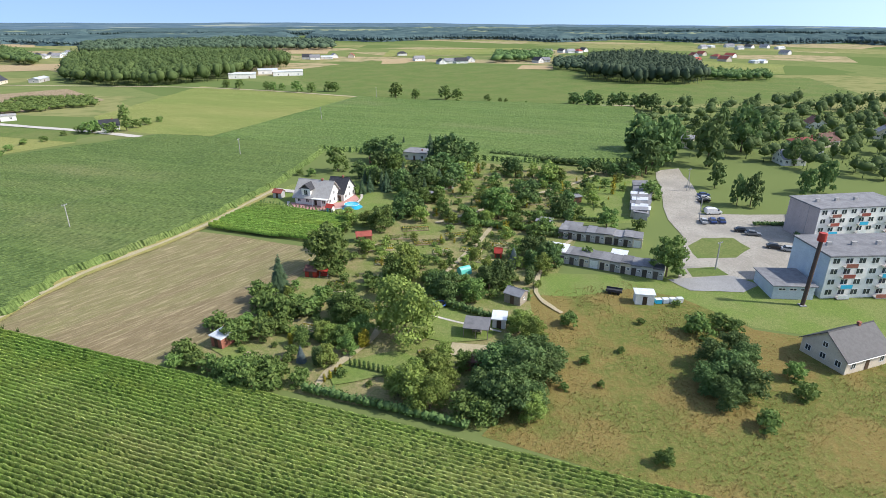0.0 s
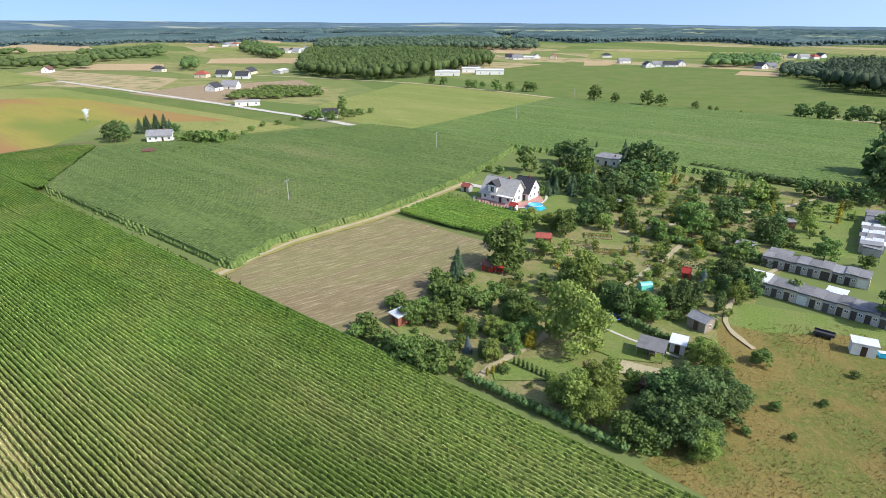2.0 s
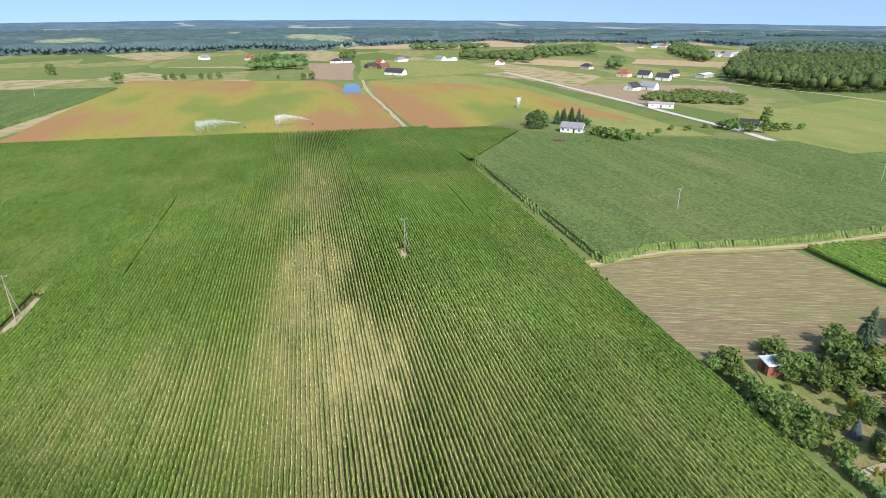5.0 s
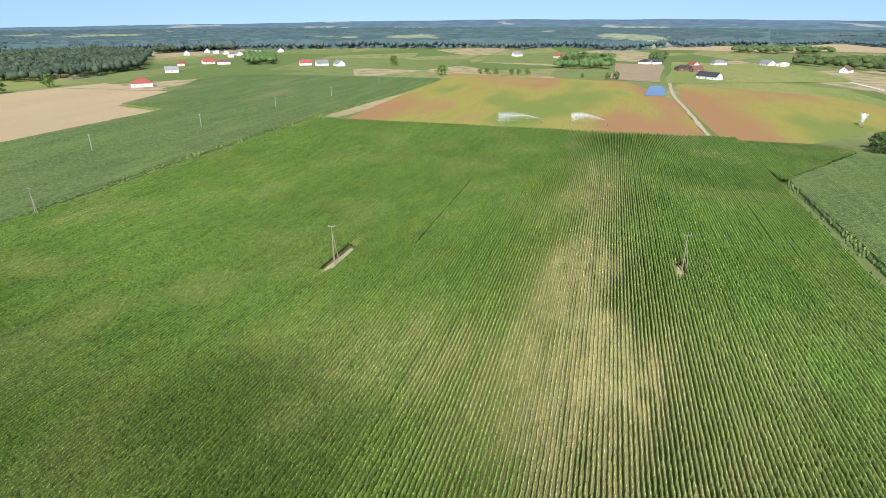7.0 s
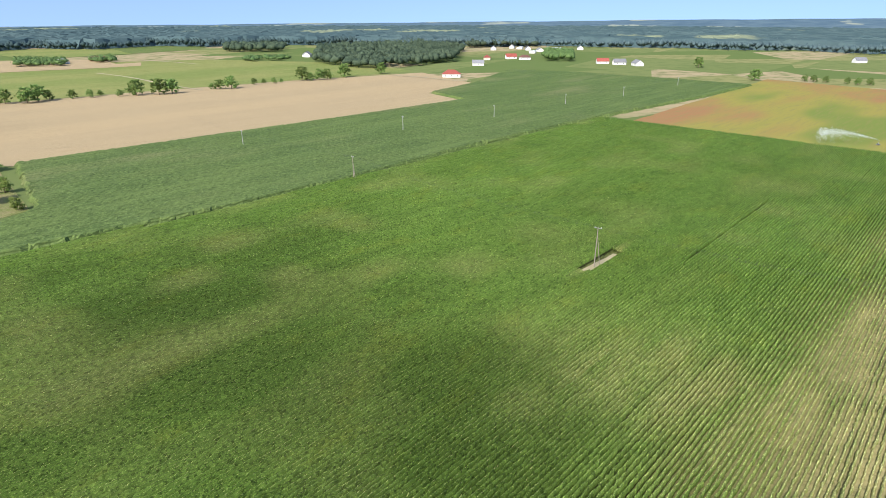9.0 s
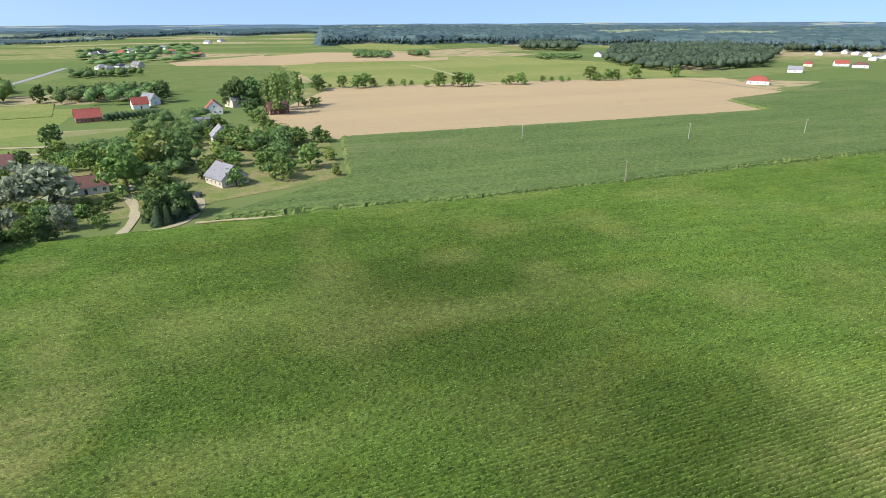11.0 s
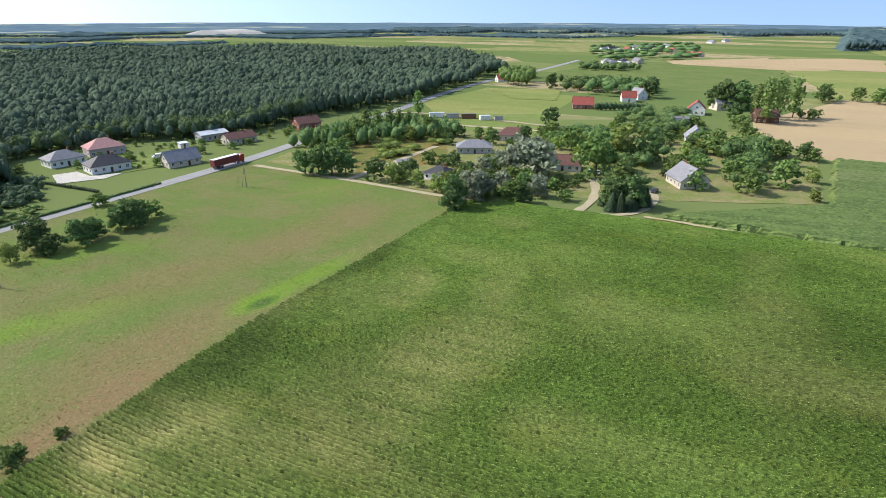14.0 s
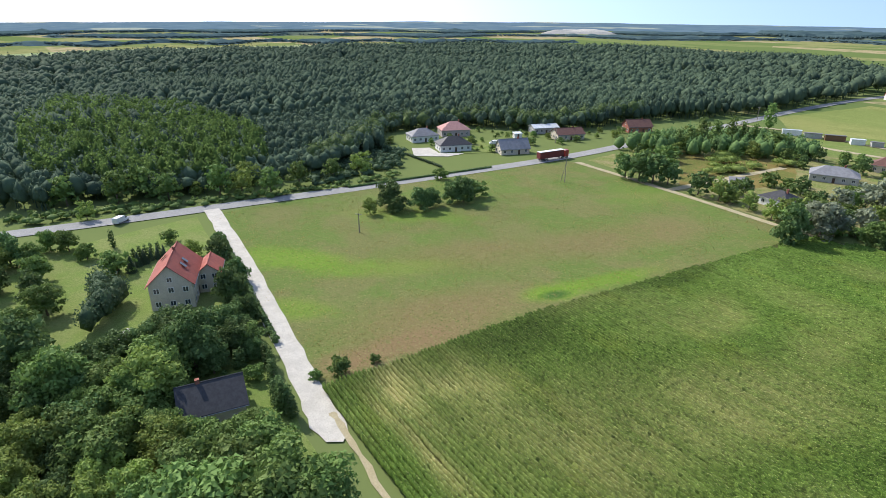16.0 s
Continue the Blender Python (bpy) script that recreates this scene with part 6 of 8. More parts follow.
EDGE_WOOD = [(176, -150), (182, -190), (214, -226), (186, -274), (142, -286), (116, -352), (126, -356), (150, -296), (194, -284), (226, -228), (196, -188), (190, -152)]
woods("forest", EDGE_WOOD, 5.5, (8, 15), 90, LEAF_DARK, "tall broadleaved trees along the forest edge", 45, 0.42, 0.5, 6.0, 0.9, 0.0)
woods("forest", [(300, -40), (300, -150), (270, -250), (210, -340), (130, -420), (74, -404), (20, -560), (170, -640), (420, -520), (520, -300), (520, 30)], 5.7, (9, 17), 8, WOODS, "dense mixed forest farther off", 32, 0.7, crown=6.6, point=0.25)
woods("forest", [(520, 60), (520, -300), (420, -520), (170, -640), (20, -560), (-10, -660), (60, -900), (380, -980), (640, -860), (830, -460), (840, -240), (800, 100)], 9, (11, 18), 6, WOODS, "far closed forest", 33, 1.1, crown=9.5, point=0.25)
BIRCH = leafy("birch_leaf", (0.088, 0.155, 0.045), (0.140, 0.215, 0.065), 0.5, scale=0.15, gloss=0.0)
woods("birch_wood", [(232, -68), (205, -84), (188, -110), (194, -140), (240, -168), (326, -186), (420, -150), (322, -96)], 4.6, (10, 16.5), 60, BIRCH, "light green birch wood at the forest edge", 44, 0.5, 0.5, 4.4, 0.8)
woods("young_growth", [(210, -52), (184, -94), (162, -132), (150, -170), (146, -160), (160, -124), (178, -88), (200, -50)], 3.2, (1.2, 3.4), 8, LEAF, "young trees and scrub along the main road", 41, 0.5)
woods("young_growth", [(190, -160), (176, -152), (166, -172), (172, -186), (190, -182)], 2.6, (2.0, 3.2), 8, NEEDLE, "plantation of young pines", 42, 0.5)

woods("young_growth", [(161, -135), (156, -160), (155, -176), (172, -198), (189, -198), (196, -181), (190, -153)], 2.8, (1.8, 4.2), 22, NEEDLE, "dense dark plantation of young pines by the road", 47, 0.4, 0.5, 3.2, 0.9, 0.4)
woods("roadside_growth", [(98, -268), (88, -262), (66, -270), (30, -294), (18, -300), (24, -322), (52, -330), (76, -322)], 4.6, (4, 11), 40, LEAF_DARK, "dense growth of young trees along the main road", 43, 0.42, 0.6)
# the far country: closed woods and the rim of hills
BELTS = [(-62, 12, 1480, 1900, 14), (-75, 30, 2000, 2400, 15), (14, 60, 1500, 1800, 13), (30, 64, 1950, 2400, 15), (58, 100, 1350, 2400, 18), (66, 122, 1180, 1800, 17), (95, 152, 1250, 2400, 18),
         (150, 190, 1900, 2300, 12), (205, 265, 1290, 1360, 6), (168, 250, 1620, 1720, 7), (186, 265, 1950, 2050, 8)]
for k, (a0, a1, r0, r1, h) in enumerate(BELTS):
    ring = [(math.sin(radians(-a)) * r0 * (1 + 0.07 * math.sin(a * 0.7 + k)), math.cos(radians(-a)) * r0 * (1 + 0.07 * math.sin(a * 0.7 + k))) for a in np.linspace(a0, a1, 14)]
    ring += [(math.sin(radians(-a)) * r1, math.cos(radians(-a)) * r1) for a in np.linspace(a1, a0, 14)]
    front = ring[:14] + [(x * (1 + 80 / r0), y * (1 + 80 / r0)) for x, y in ring[13::-1]]
    woods("forest", front, 10, (h * 0.6, h * 1.05), 0, WOODS_HAZY, "front of a far dark forest", 80 + k, 1.8, 0.5, 9)
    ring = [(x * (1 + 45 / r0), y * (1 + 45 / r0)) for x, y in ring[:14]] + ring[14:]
    canopy("forest", ring, h * 0.86, 15 if r0 < 1500 else 21, 1.5, HAZY_CANOPY, "far dark forest belt", "forest", seed=50 + k, lumps=1.0)


def hills():
    verts, faces, n = [], [], 360
    for j, (r, f) in enumerate(((2300, 0.02), (2800, 0.4), (3330, 1.0))):
        for k in range(n):
            a = 2 * math.pi * k / n
            deg = math.degrees(a)
            swell = sum(top * math.exp(-((((deg - at + 180) % 360) - 180) / wide) ** 2) for top, at, wide in ((36, 70, 36), (9, 215, 42), (9, 15, 30), (4, 112, 14)))
            h = 4 + swell + 1.2 * math.sin(a * 9) + 1.2 * math.sin(a * 23 + 1) + 0.8 * math.sin(a * 61)
            verts.append((-math.sin(a) * r, math.cos(a) * r, h * f + 0.3))
    for j in range(2):
        for k in range(n):
            p, q = j * n + k, j * n + (k + 1) % n
            faces.append((p, q, q + n, p + n))
    return mesh_from("backdrop", verts, faces, HAZY_HILLS)


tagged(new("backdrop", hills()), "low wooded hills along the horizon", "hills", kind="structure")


# ---- buildings ----
WHITE = plain("white_render", (0.78, 0.77, 0.74), (0.70, 0.69, 0.65), 0.7, 0.85, vary=0.05)
CREAM = plain("cream_render", (0.62, 0.55, 0.44), (0.55, 0.48, 0.38), 0.7, 0.85, vary=0.08)
GREYWALL = plain("grey_render", (0.46, 0.45, 0.43), (0.38, 0.37, 0.35), 0.6, 0.9, vary=0.1)
BLUEWALL = plain("pale_blue_render", (0.55, 0.62, 0.66), (0.48, 0.55, 0.60), 0.6, 0.85)
PINKWALL = plain("dull_pink_render", (0.50, 0.42, 0.40), (0.44, 0.37, 0.35), 0.5, 0.85)
BRICK = plain("red_brick", (0.33, 0.13, 0.09), (0.26, 0.10, 0.07), 1.5, 0.9, vary=0.12)
PLANK = plain("brown_planks", (0.20, 0.11, 0.06), (0.14, 0.08, 0.045), 2.0, 0.85, vary=0.2)
REDPAINT = plain("red_paint", (0.42, 0.05, 0.035), (0.33, 0.04, 0.03), 2.0, 0.6, vary=0.1)
REDTILE = plain("red_tile", (0.33, 0.085, 0.06), (0.25, 0.065, 0.05), 0.8, 0.75, vary=0.15)
PINKTILE = plain("faded_pink_tile", (0.46, 0.25, 0.22), (0.38, 0.20, 0.18), 1.0, 0.8)
BROWNTILE = plain("brown_roof_tile", (0.17, 0.085, 0.065), (0.12, 0.06, 0.05), 1.2, 0.8, vary=0.1)
DARKTILE = plain("dark_roof_tile", (0.055, 0.055, 0.06), (0.035, 0.035, 0.04), 1.5, 0.6, vary=0.1)
GREYTILE = plain("grey_roof_sheet", (0.25, 0.25, 0.26), (0.19, 0.19, 0.20), 0.8, 0.7, vary=0.15)
BEIGETILE = plain("beige_grey_tile", (0.42, 0.40, 0.37), (0.35, 0.33, 0.31), 1.0, 0.8)
FELT = plain("roofing_felt", (0.20, 0.20, 0.205), (0.14, 0.14, 0.145), 0.6, 0.9, vary=0.2)
SHEET = plain("pale_metal_sheet", (0.72, 0.74, 0.75), (0.60, 0.62, 0.63), 0.7, 0.45, metal=0.2, vary=0.08)
FRAME = plain("white_frame", (0.75, 0.75, 0.73), (0.68, 0.68, 0.66), 3, 0.5, bump=0)
GLASS = plain("window_glass", (0.035, 0.045, 0.055), (0.05, 0.06, 0.07), 1.0, 0.12, bump=0, spec=0.6)
DOORWOOD = plain("dark_door", (0.10, 0.06, 0.04), (0.07, 0.045, 0.03), 3, 0.6, vary=0.3)
GARAGEDOOR = plain("garage_door", (0.10, 0.085, 0.075), (0.06, 0.055, 0.05), 3, 0.7, vary=0.5)
CONCRETE = plain("concrete", (0.40, 0.39, 0.37), (0.32, 0.31, 0.29), 0.9, 0.9)
METAL = plain("grey_metal", (0.35, 0.36, 0.37), (0.28, 0.29, 0.30), 2, 0.45, metal=0.6)
OLDWOOD = plain("grey_old_wood", (0.30, 0.26, 0.21), (0.22, 0.19, 0.15), 4, 0.9)
POOLBLUE = plain("pool_blue", (0.03, 0.38, 0.60), (0.04, 0.44, 0.66), 1.0, 0.4, bump=0)
RUBBER = plain("black_rubber", (0.025, 0.025, 0.025), (0.02, 0.02, 0.02), 4, 0.8, bump=0)


def quad_mesh(name, w, h, d, material, bars=0):
    """An upright panel in the xz plane, its front towards -y; with bars, a frame of that width with a cross bar and a hole."""
    bm = bmesh.new()
    if not bars:
        box(bm, -w / 2, -d, 0, w / 2, 0, h)
    else:
        b = bars
        box(bm, -w / 2, -d, 0, w / 2, 0, b)
        box(bm, -w / 2, -d, h - b, w / 2, 0, h)
        box(bm, -w / 2, -d, b, -w / 2 + b, 0, h - b)
        box(bm, w / 2 - b, -d, b, w / 2, 0, h - b)
        box(bm, -b / 2, -d * 0.9, b, b / 2, 0, h - b)
    me = bpy.data.meshes.new(name)
    bm.to_mesh(me)
    bm.free()
    me.materials.append(material)
    return me


PANES = {}


def opening(parent, name, x, y, z, rz, w, h, frame_mat=None):
    """A window (frame and dark pane) or a door set 3 cm proud of the wall; rz turns its front from -y."""
    key = (name, round(w, 2), round(h, 2), frame_mat or "")
    if key not in PANES:
        if name == "window":
            PANES[key] = (quad_mesh("window_frame", w, h, 0.07, FRAME, 0.09), quad_mesh("pane", w - 0.1, h - 0.1, 0.03, GLASS))
        else:
            PANES[key] = (quad_mesh(name, w, h, 0.06, {"garage_door": GARAGEDOOR, "door": DOORWOOD, "shutter": BRICK, "pale_door": SHEET}[frame_mat or name]), None)
    fm, pm = PANES[key]
    ob = shared(name, fm, parent, x, y, z, rz)
    if pm:
        shared("pane", pm, ob, 0, 0, 0.05)
    return ob


def sides(w, d):
    """The four walls: middle, turn of the front, length."""
    return ((0, -d / 2, 0, w), (w / 2, 0, 90, d), (0, d / 2, 180, w), (-w / 2, 0, -90, d))


def house(x, y, rot, w, d, wall_h, roof_h, style, wall, roof, label, name="house", storeys=1, every=2.8, over=0.45, chimney=True, doors=True, windows=True, group="", wsize=(1.2, 1.25), fascia=None):
    """A house with plan w by d, its ridge along local x; style gable, hip, flat or mono."""
    ob = thing(name, x, y, 0, rot, label, name.replace("_", " "), group)
    far = math.hypot(x, y) > 430
    bm = bmesh.new()
    if style == "gable":
        vs = [(-w / 2, -d / 2), (w / 2, -d / 2), (w / 2, d / 2), (-w / 2, d / 2)]
        lo = [bm.verts.new((a, b, 0)) for a, b in vs]
        hi = [bm.verts.new((a, b, wall_h)) for a, b in vs]
        rl, rr = bm.verts.new((-w / 2, 0, wall_h + roof_h)), bm.verts.new((w / 2, 0, wall_h + roof_h))
        bm.faces.new((lo[0], lo[1], hi[1], hi[0]))
        bm.faces.new((lo[2], lo[3], hi[3], hi[2]))
        bm.faces.new((lo[1], lo[2], hi[2], rr, hi[1]))
        bm.faces.new((lo[3], lo[0], hi[0], rl, hi[3]))
        bm.faces.new((hi[0], hi[1], rr, rl))
        bm.faces.new((hi[2], hi[3], rl, rr))
        bm.faces.new(lo[::-1])
    else:
        box(bm, -w / 2, -d / 2, 0, w / 2, d / 2, wall_h)
    bmesh.ops.recalc_face_normals(bm, faces=bm.faces)
    part("wall", bm, wall, ob)
    bm = bmesh.new()
    t = 0.16
    W, D = w / 2 + over, d / 2 + over
    if style == "gable":
        dz = roof_h * over / (d / 2)
        e0, top = wall_h - dz, wall_h + roof_h
        for s in (1, -1):
            pts = [(-W, s * D, e0), (W, s * D, e0), (W, 0, top), (-W, 0, top)]
            lo = [bm.verts.new((a, b, c + 0.02)) for a, b, c in pts]
            hi = [bm.verts.new((a, b, c + 0.02 + t)) for a, b, c in pts]
            bm.faces.new(lo)
            bm.faces.new(hi)
            for i in range(4):
                bm.faces.new((lo[i], lo[(i + 1) % 4], hi[(i + 1) % 4], hi[i]))
        bm2 = bmesh.new()
        rod(bm2, (-W, 0, top + t), (W, 0, top + t), 0.12, n=6)
        part("ridge_cap", bm2, roof, ob)
    elif style == "hip":
        k = max(0.3, W - D)
        lo = [bm.verts.new(p) for p in ((-W, -D, wall_h), (W, -D, wall_h), (W, D, wall_h), (-W, D, wall_h))]
        mi = [bm.verts.new((v.co.x, v.co.y, wall_h + t)) for v in lo]
        a, b = bm.verts.new((-k, 0, wall_h + roof_h)), bm.verts.new((k, 0, wall_h + roof_h))
        bm.faces.new(lo[::-1])
        for i in range(4):
            bm.faces.new((lo[i], lo[(i + 1) % 4], mi[(i + 1) % 4], mi[i]))
        bm.faces.new((mi[0], mi[1], b, a))
        bm.faces.new((mi[1], mi[2], b))
        bm.faces.new((mi[2], mi[3], a, b))
        bm.faces.new((mi[3], mi[0], a))
    else:
        rise = roof_h if style == "mono" else 0.0
        vs = box(bm, -W, -D, wall_h + 0.004, W, D, wall_h + 0.2)
        for v in vs:
            if v.co.y > 0:
                v.co.z += rise
    bmesh.ops.recalc_face_normals(bm, faces=bm.faces)
    part("roof", bm, roof, ob)
    if style == "mono":
        bm = bmesh.new()
        box(bm, -w / 2 + 0.01, d / 2 - 0.14, wall_h, w / 2 - 0.01, d / 2 - 0.01, wall_h + roof_h)
        part("upper_wall", bm, wall, ob)
    if chimney:
        bm = bmesh.new()
        cx = w * 0.18
        z1 = wall_h + (roof_h if style != "flat" else 0) + 0.7
        box(bm, cx - 0.3, -0.25, wall_h, cx + 0.3, 0.25, z1)
        box(bm, cx - 0.36, -0.31, z1, cx + 0.36, 0.31, z1 + 0.1)
        part("chimney", bm, BRICK, ob)
    if style in ("gable", "hip") and wall_h > 2.4 and not far:
        eave = wall_h - (roof_h * over / (d / 2) if style == "gable" else 0)
        for s in (1, -1):
            bm = bmesh.new()
            rod(bm, (-W, s * (D + 0.05), eave), (W, s * (D + 0.05), eave), 0.07, n=5)
            part("gutter", bm, fascia or METAL, ob)
    for si, (mx, my, turn, length) in enumerate(sides(w, d)):
        c, s = math.cos(radians(turn)), math.sin(radians(turn))
        n = max(1, int(length / (every * 1.8 if far else every)))
        if windows and not (far and Matrix.Rotation(radians(rot + turn), 2, "Z").to_3x3().col[1].xy.dot(Vector((x, y))) < 0.2 * math.hypot(x, y)):
            for st in range(storeys):
                z = 0.95 + st * wall_h / storeys
                if z + wsize[1] > wall_h - 0.1 and storeys > 1:
                    z = wall_h - wsize[1] - 0.15
                if wall_h < 2.4:
                    z = min(z, max(0.4, wall_h - wsize[1] - 0.2))
                for i in range(n):
                    p = -length / 2 + length * (i + 0.5) / n
                    if doors and st == 0 and si == 0 and i == n // 2:
                        continue
                    opening(ob, "window", mx + p * c, my + p * s, z, turn, *wsize)
            if style == "gable" and turn in (90, -90) and roof_h > 2.4:
                opening(ob, "window", mx, my, wall_h + 0.35, turn, 1.1, 1.1)
        if doors and si == 0:
            p = -length / 2 + length * (n // 2 + 0.5) / n
            opening(ob, "door", p, my, 0.02, 0, 0.95, min(2.05, wall_h - 0.1))
    return ob


def shed(x, y, rot, w, d, h, wall, roof, label, style="mono", rise=0.35, name="shed", group="", windows=False):
    return house(x, y, rot, w, d, h, rise, style, wall, roof, label, name, over=0.25, chimney=False, windows=windows, wsize=(0.7, 0.7), group=group)


# the white house with the pool
villa = house(-42.7, 190.5, -18.2, 12.4, 9.0, 3.0, 4.6, "gable", WHITE, BEIGETILE, "white family house with a steep beige tiled roof and dormer", storeys=1, every=2.6, over=0.7)
bm = bmesh.new()
box(bm, -3.6, -4.4, 3.0, -0.2, -1.5, 5.6)
part("dormer", bm, WHITE, villa, "white dormer with a balcony door")
bm = bmesh.new()
for s in (1, -1):
    pts = [(-1.9 + s * 2.3, -5.0, 5.3), (-1.9, -5.0, 7.2), (-1.9, -0.6, 7.2), (-1.9 + s * 2.3, -0.6, 5.3)]
    lo, hi = [bm.verts.new(p) for p in pts], [bm.verts.new((a, b, c + 0.16)) for a, b, c in pts]
    bm.faces.new(lo)
    bm.faces.new(hi)
    for i in range(4):
        bm.faces.new((lo[i], lo[(i + 1) % 4], hi[(i + 1) % 4], hi[i]))
g = [bm.verts.new(p) for p in ((-3.6, -4.38, 5.6), (-0.2, -4.38, 5.6), (-1.9, -4.38, 7.1))]
bm.faces.new(g)
bmesh.ops.recalc_face_normals(bm, faces=bm.faces)
part("dormer_roof", bm, DARKTILE, villa, "dark tiled dormer roof")
opening(villa, "window", -1.9, -4.4, 3.2, 0, 1.4, 2.0)
bm = bmesh.new()
for a in (1.2, 4.6, 6.4):
    rod(bm, (a, -5.9, 0), (a, -5.9, 2.7), 0.12, n=8)
box(bm, 0.9, -6.2, 2.7, 6.7, -4.5, 2.9)
part("porch", bm, FRAME, villa, "white porch on round posts")
wing = house(-35.6, 195.6, -18.2, 6.5, 8.5, 3.0, 4.2, "gable", WHITE, DARKTILE, "white wing of the house under a dark tiled roof", every=2.6, over=0.5)
shed(-57.5, 195.5, -18, 3.2, 2.6, 2.0, GREYWALL, REDTILE, "grey garden shed with a red roof", "gable", 0.9)
field("terrace", [(-52, 189), (-50, 183.5), (-44, 180.8), (-36, 181.5), (-31, 186), (-29, 193), (-31, 199), (-35, 189)], PINKTILE, 0.16, "reddish paved terrace round the house", 2, 0.15, category="terrace")
strip("terrace_edge", [(-53, 190), (-51, 183), (-44, 180), (-36, 180.6), (-30, 185.5), (-28, 193), (-29, 200)], 0.9, GRAVEL, 0.26, "pale kerb round the terrace", "kerb")
strip("house_drive", [(-62, 205), (-57, 203), (-50, 201), (-49, 193)], 3.2, GRAVEL, 0.25, "pale drive to the house", "drive")


def play_house(x, y, rot):
    ob = thing("play_house", x, y, 0.09, rot, "small wooden play house, teal and white with a red roof", "play house")
    bm = bmesh.new()
    box(bm, -1.1, -0.9, 0, 1.1, 0.9, 1.6)
    part("wall", bm, FRAME, ob)
    bm = bmesh.new()
    box(bm, -1.12, -0.92, 0.0, -1.09, 0.92, 1.5)
    box(bm, -1.12, -0.93, 0.0, -0.2, -0.905, 1.5)
    part("side_panel", bm, POOLBLUE, ob)
    bm = bmesh.new()
    for s in (1, -1):
        lo = [bm.verts.new(p) for p in ((-1.3, s * 1.15, 1.45), (1.3, s * 1.15, 1.45), (1.3, 0, 2.6), (-1.3, 0, 2.6))]
        hi = [bm.verts.new((v.co.x, v.co.y, v.co.z + 0.08)) for v in lo]
        bm.faces.new(lo), bm.faces.new(hi)
        for i in range(4):
            bm.faces.new((lo[i], lo[(i + 1) % 4], hi[(i + 1) % 4], hi[i]))
    bmesh.ops.recalc_face_normals(bm, faces=bm.faces)
    part("roof", bm, REDPAINT, ob)
    opening(ob, "door", 0.45, -0.93, 0, 0, 0.6, 1.2)
    return ob


play_house(-36.6, 179.4, -18)


def pool(x, y, r):
    ob = thing("swimming_pool", x, y, 0.09, 0, "round blue above-ground swimming pool on a blue sheet", "pool")
    bm = bmesh.new()
    bmesh.ops.create_circle(bm, cap_ends=True, segments=8, radius=r * 1.45, matrix=Matrix.Translation((0, 0, 0.03)))
    part("ground_sheet", bm, POOLBLUE, ob, "bright blue ground sheet")
    bm = bmesh.new()
    bmesh.ops.create_cone(bm, cap_ends=False, segments=28, radius1=r * 1.03, radius2=r, depth=1.1, matrix=Matrix.Translation((0, 0, 0.58)))
    part("pool_wall", bm, POOLBLUE, ob)
    bm = bmesh.new()
    bmesh.ops.create_circle(bm, cap_ends=True, segments=28, radius=r * 0.99, matrix=Matrix.Translation((0, 0, 0.98)))
    water_m, wt, wb = shade("pool_water", 0.05, spec=0.5)
    wave = grain(wt, place(wt), 3.0, 3)
    wt.links.new(mix(wt, ramp(wt, wave, 0.3, 0.7), (0.05, 0.42, 0.60), (0.10, 0.52, 0.68)), wb.inputs["Base Color"])
    bumped(wt, wb, wave, 0.3, 0.05)
    part("water", bm, water_m, ob, "clear blue pool water")
    bm = bmesh.new()
    for i in range(28):
        a0, a1 = 2 * math.pi * i / 28, 2 * math.pi * (i + 1) / 28
        rod(bm, (math.cos(a0) * r, math.sin(a0) * r, 1.13), (math.cos(a1) * r, math.sin(a1) * r, 1.13), 0.07, n=5)
    part("rim", bm, FRAME, ob, "pale pool rim")
    bm = bmesh.new()
    for s in (-0.25, 0.25):
        rod(bm, (r * 1.0, s, 0), (r * 0.97, s, 1.7), 0.04, n=5)
    for z in (0.4, 0.8, 1.2):
        rod(bm, (r * 1.0, -0.25, z), (r * 1.0, 0.25, z), 0.03, n=5)
    part("ladder", bm, METAL, ob)
    return ob


pool(-30.2, 184.0, 2.5)


def garden_swing(x, y, rot, label="red garden swing seat under a canopy"):
    ob = thing("garden_swing", x, y, 0.05, rot, label, "garden swing")
    bm = bmesh.new()
    for s in (-1, 1):
        rod(bm, (s, -0.6, 0), (s, 0, 1.9), 0.05, n=6)
        rod(bm, (s, 0.6, 0), (s, 0, 1.9), 0.05, n=6)
    rod(bm, (-1, 0, 1.9), (1, 0, 1.9), 0.05, n=6)
    part("frame", bm, METAL, ob)
    bm = bmesh.new()
    box(bm, -0.85, -0.3, 0.45, 0.85, 0.3, 0.6, 0.04)
    box(bm, -0.85, 0.25, 0.6, 0.85, 0.4, 1.15, 0.04)
    part("seat", bm, REDPAINT, ob)
    bm = bmesh.new()
    vs = box(bm, -1.15, -0.8, 1.9, 1.15, 0.8, 1.98)
    for v in vs:
        v.co.z += 0.15 * (0.8 - abs(v.co.y))
    part("canopy", bm, REDPAINT, ob)
    return ob


garden_swing(-29.6, 173.2, -18)
garden_swing(-3.1, 107.5, 20)

# ---- the allotments ----
ALLOT = "allotment sheds"
house(-10.7, 255.5, -20, 11, 9.5, 3.3, 0, "flat", WHITE, FELT, "white flat-roofed house among dark trees", every=3, over=0.35)
shed(-29, 246, -20, 4, 3.5, 2.4, BRICK, BROWNTILE, "small brick summer house", "gable", 1.0, "summer_house", ALLOT, True)
house(1.7, 206.5, 6, 4.6, 4.2, 2.5, 1.7, "hip", WHITE, GREYTILE, "white summer house with a grey pyramid roof", "summer_house", every=2, chimney=False, group=ALLOT, wsize=(0.9, 1.0))
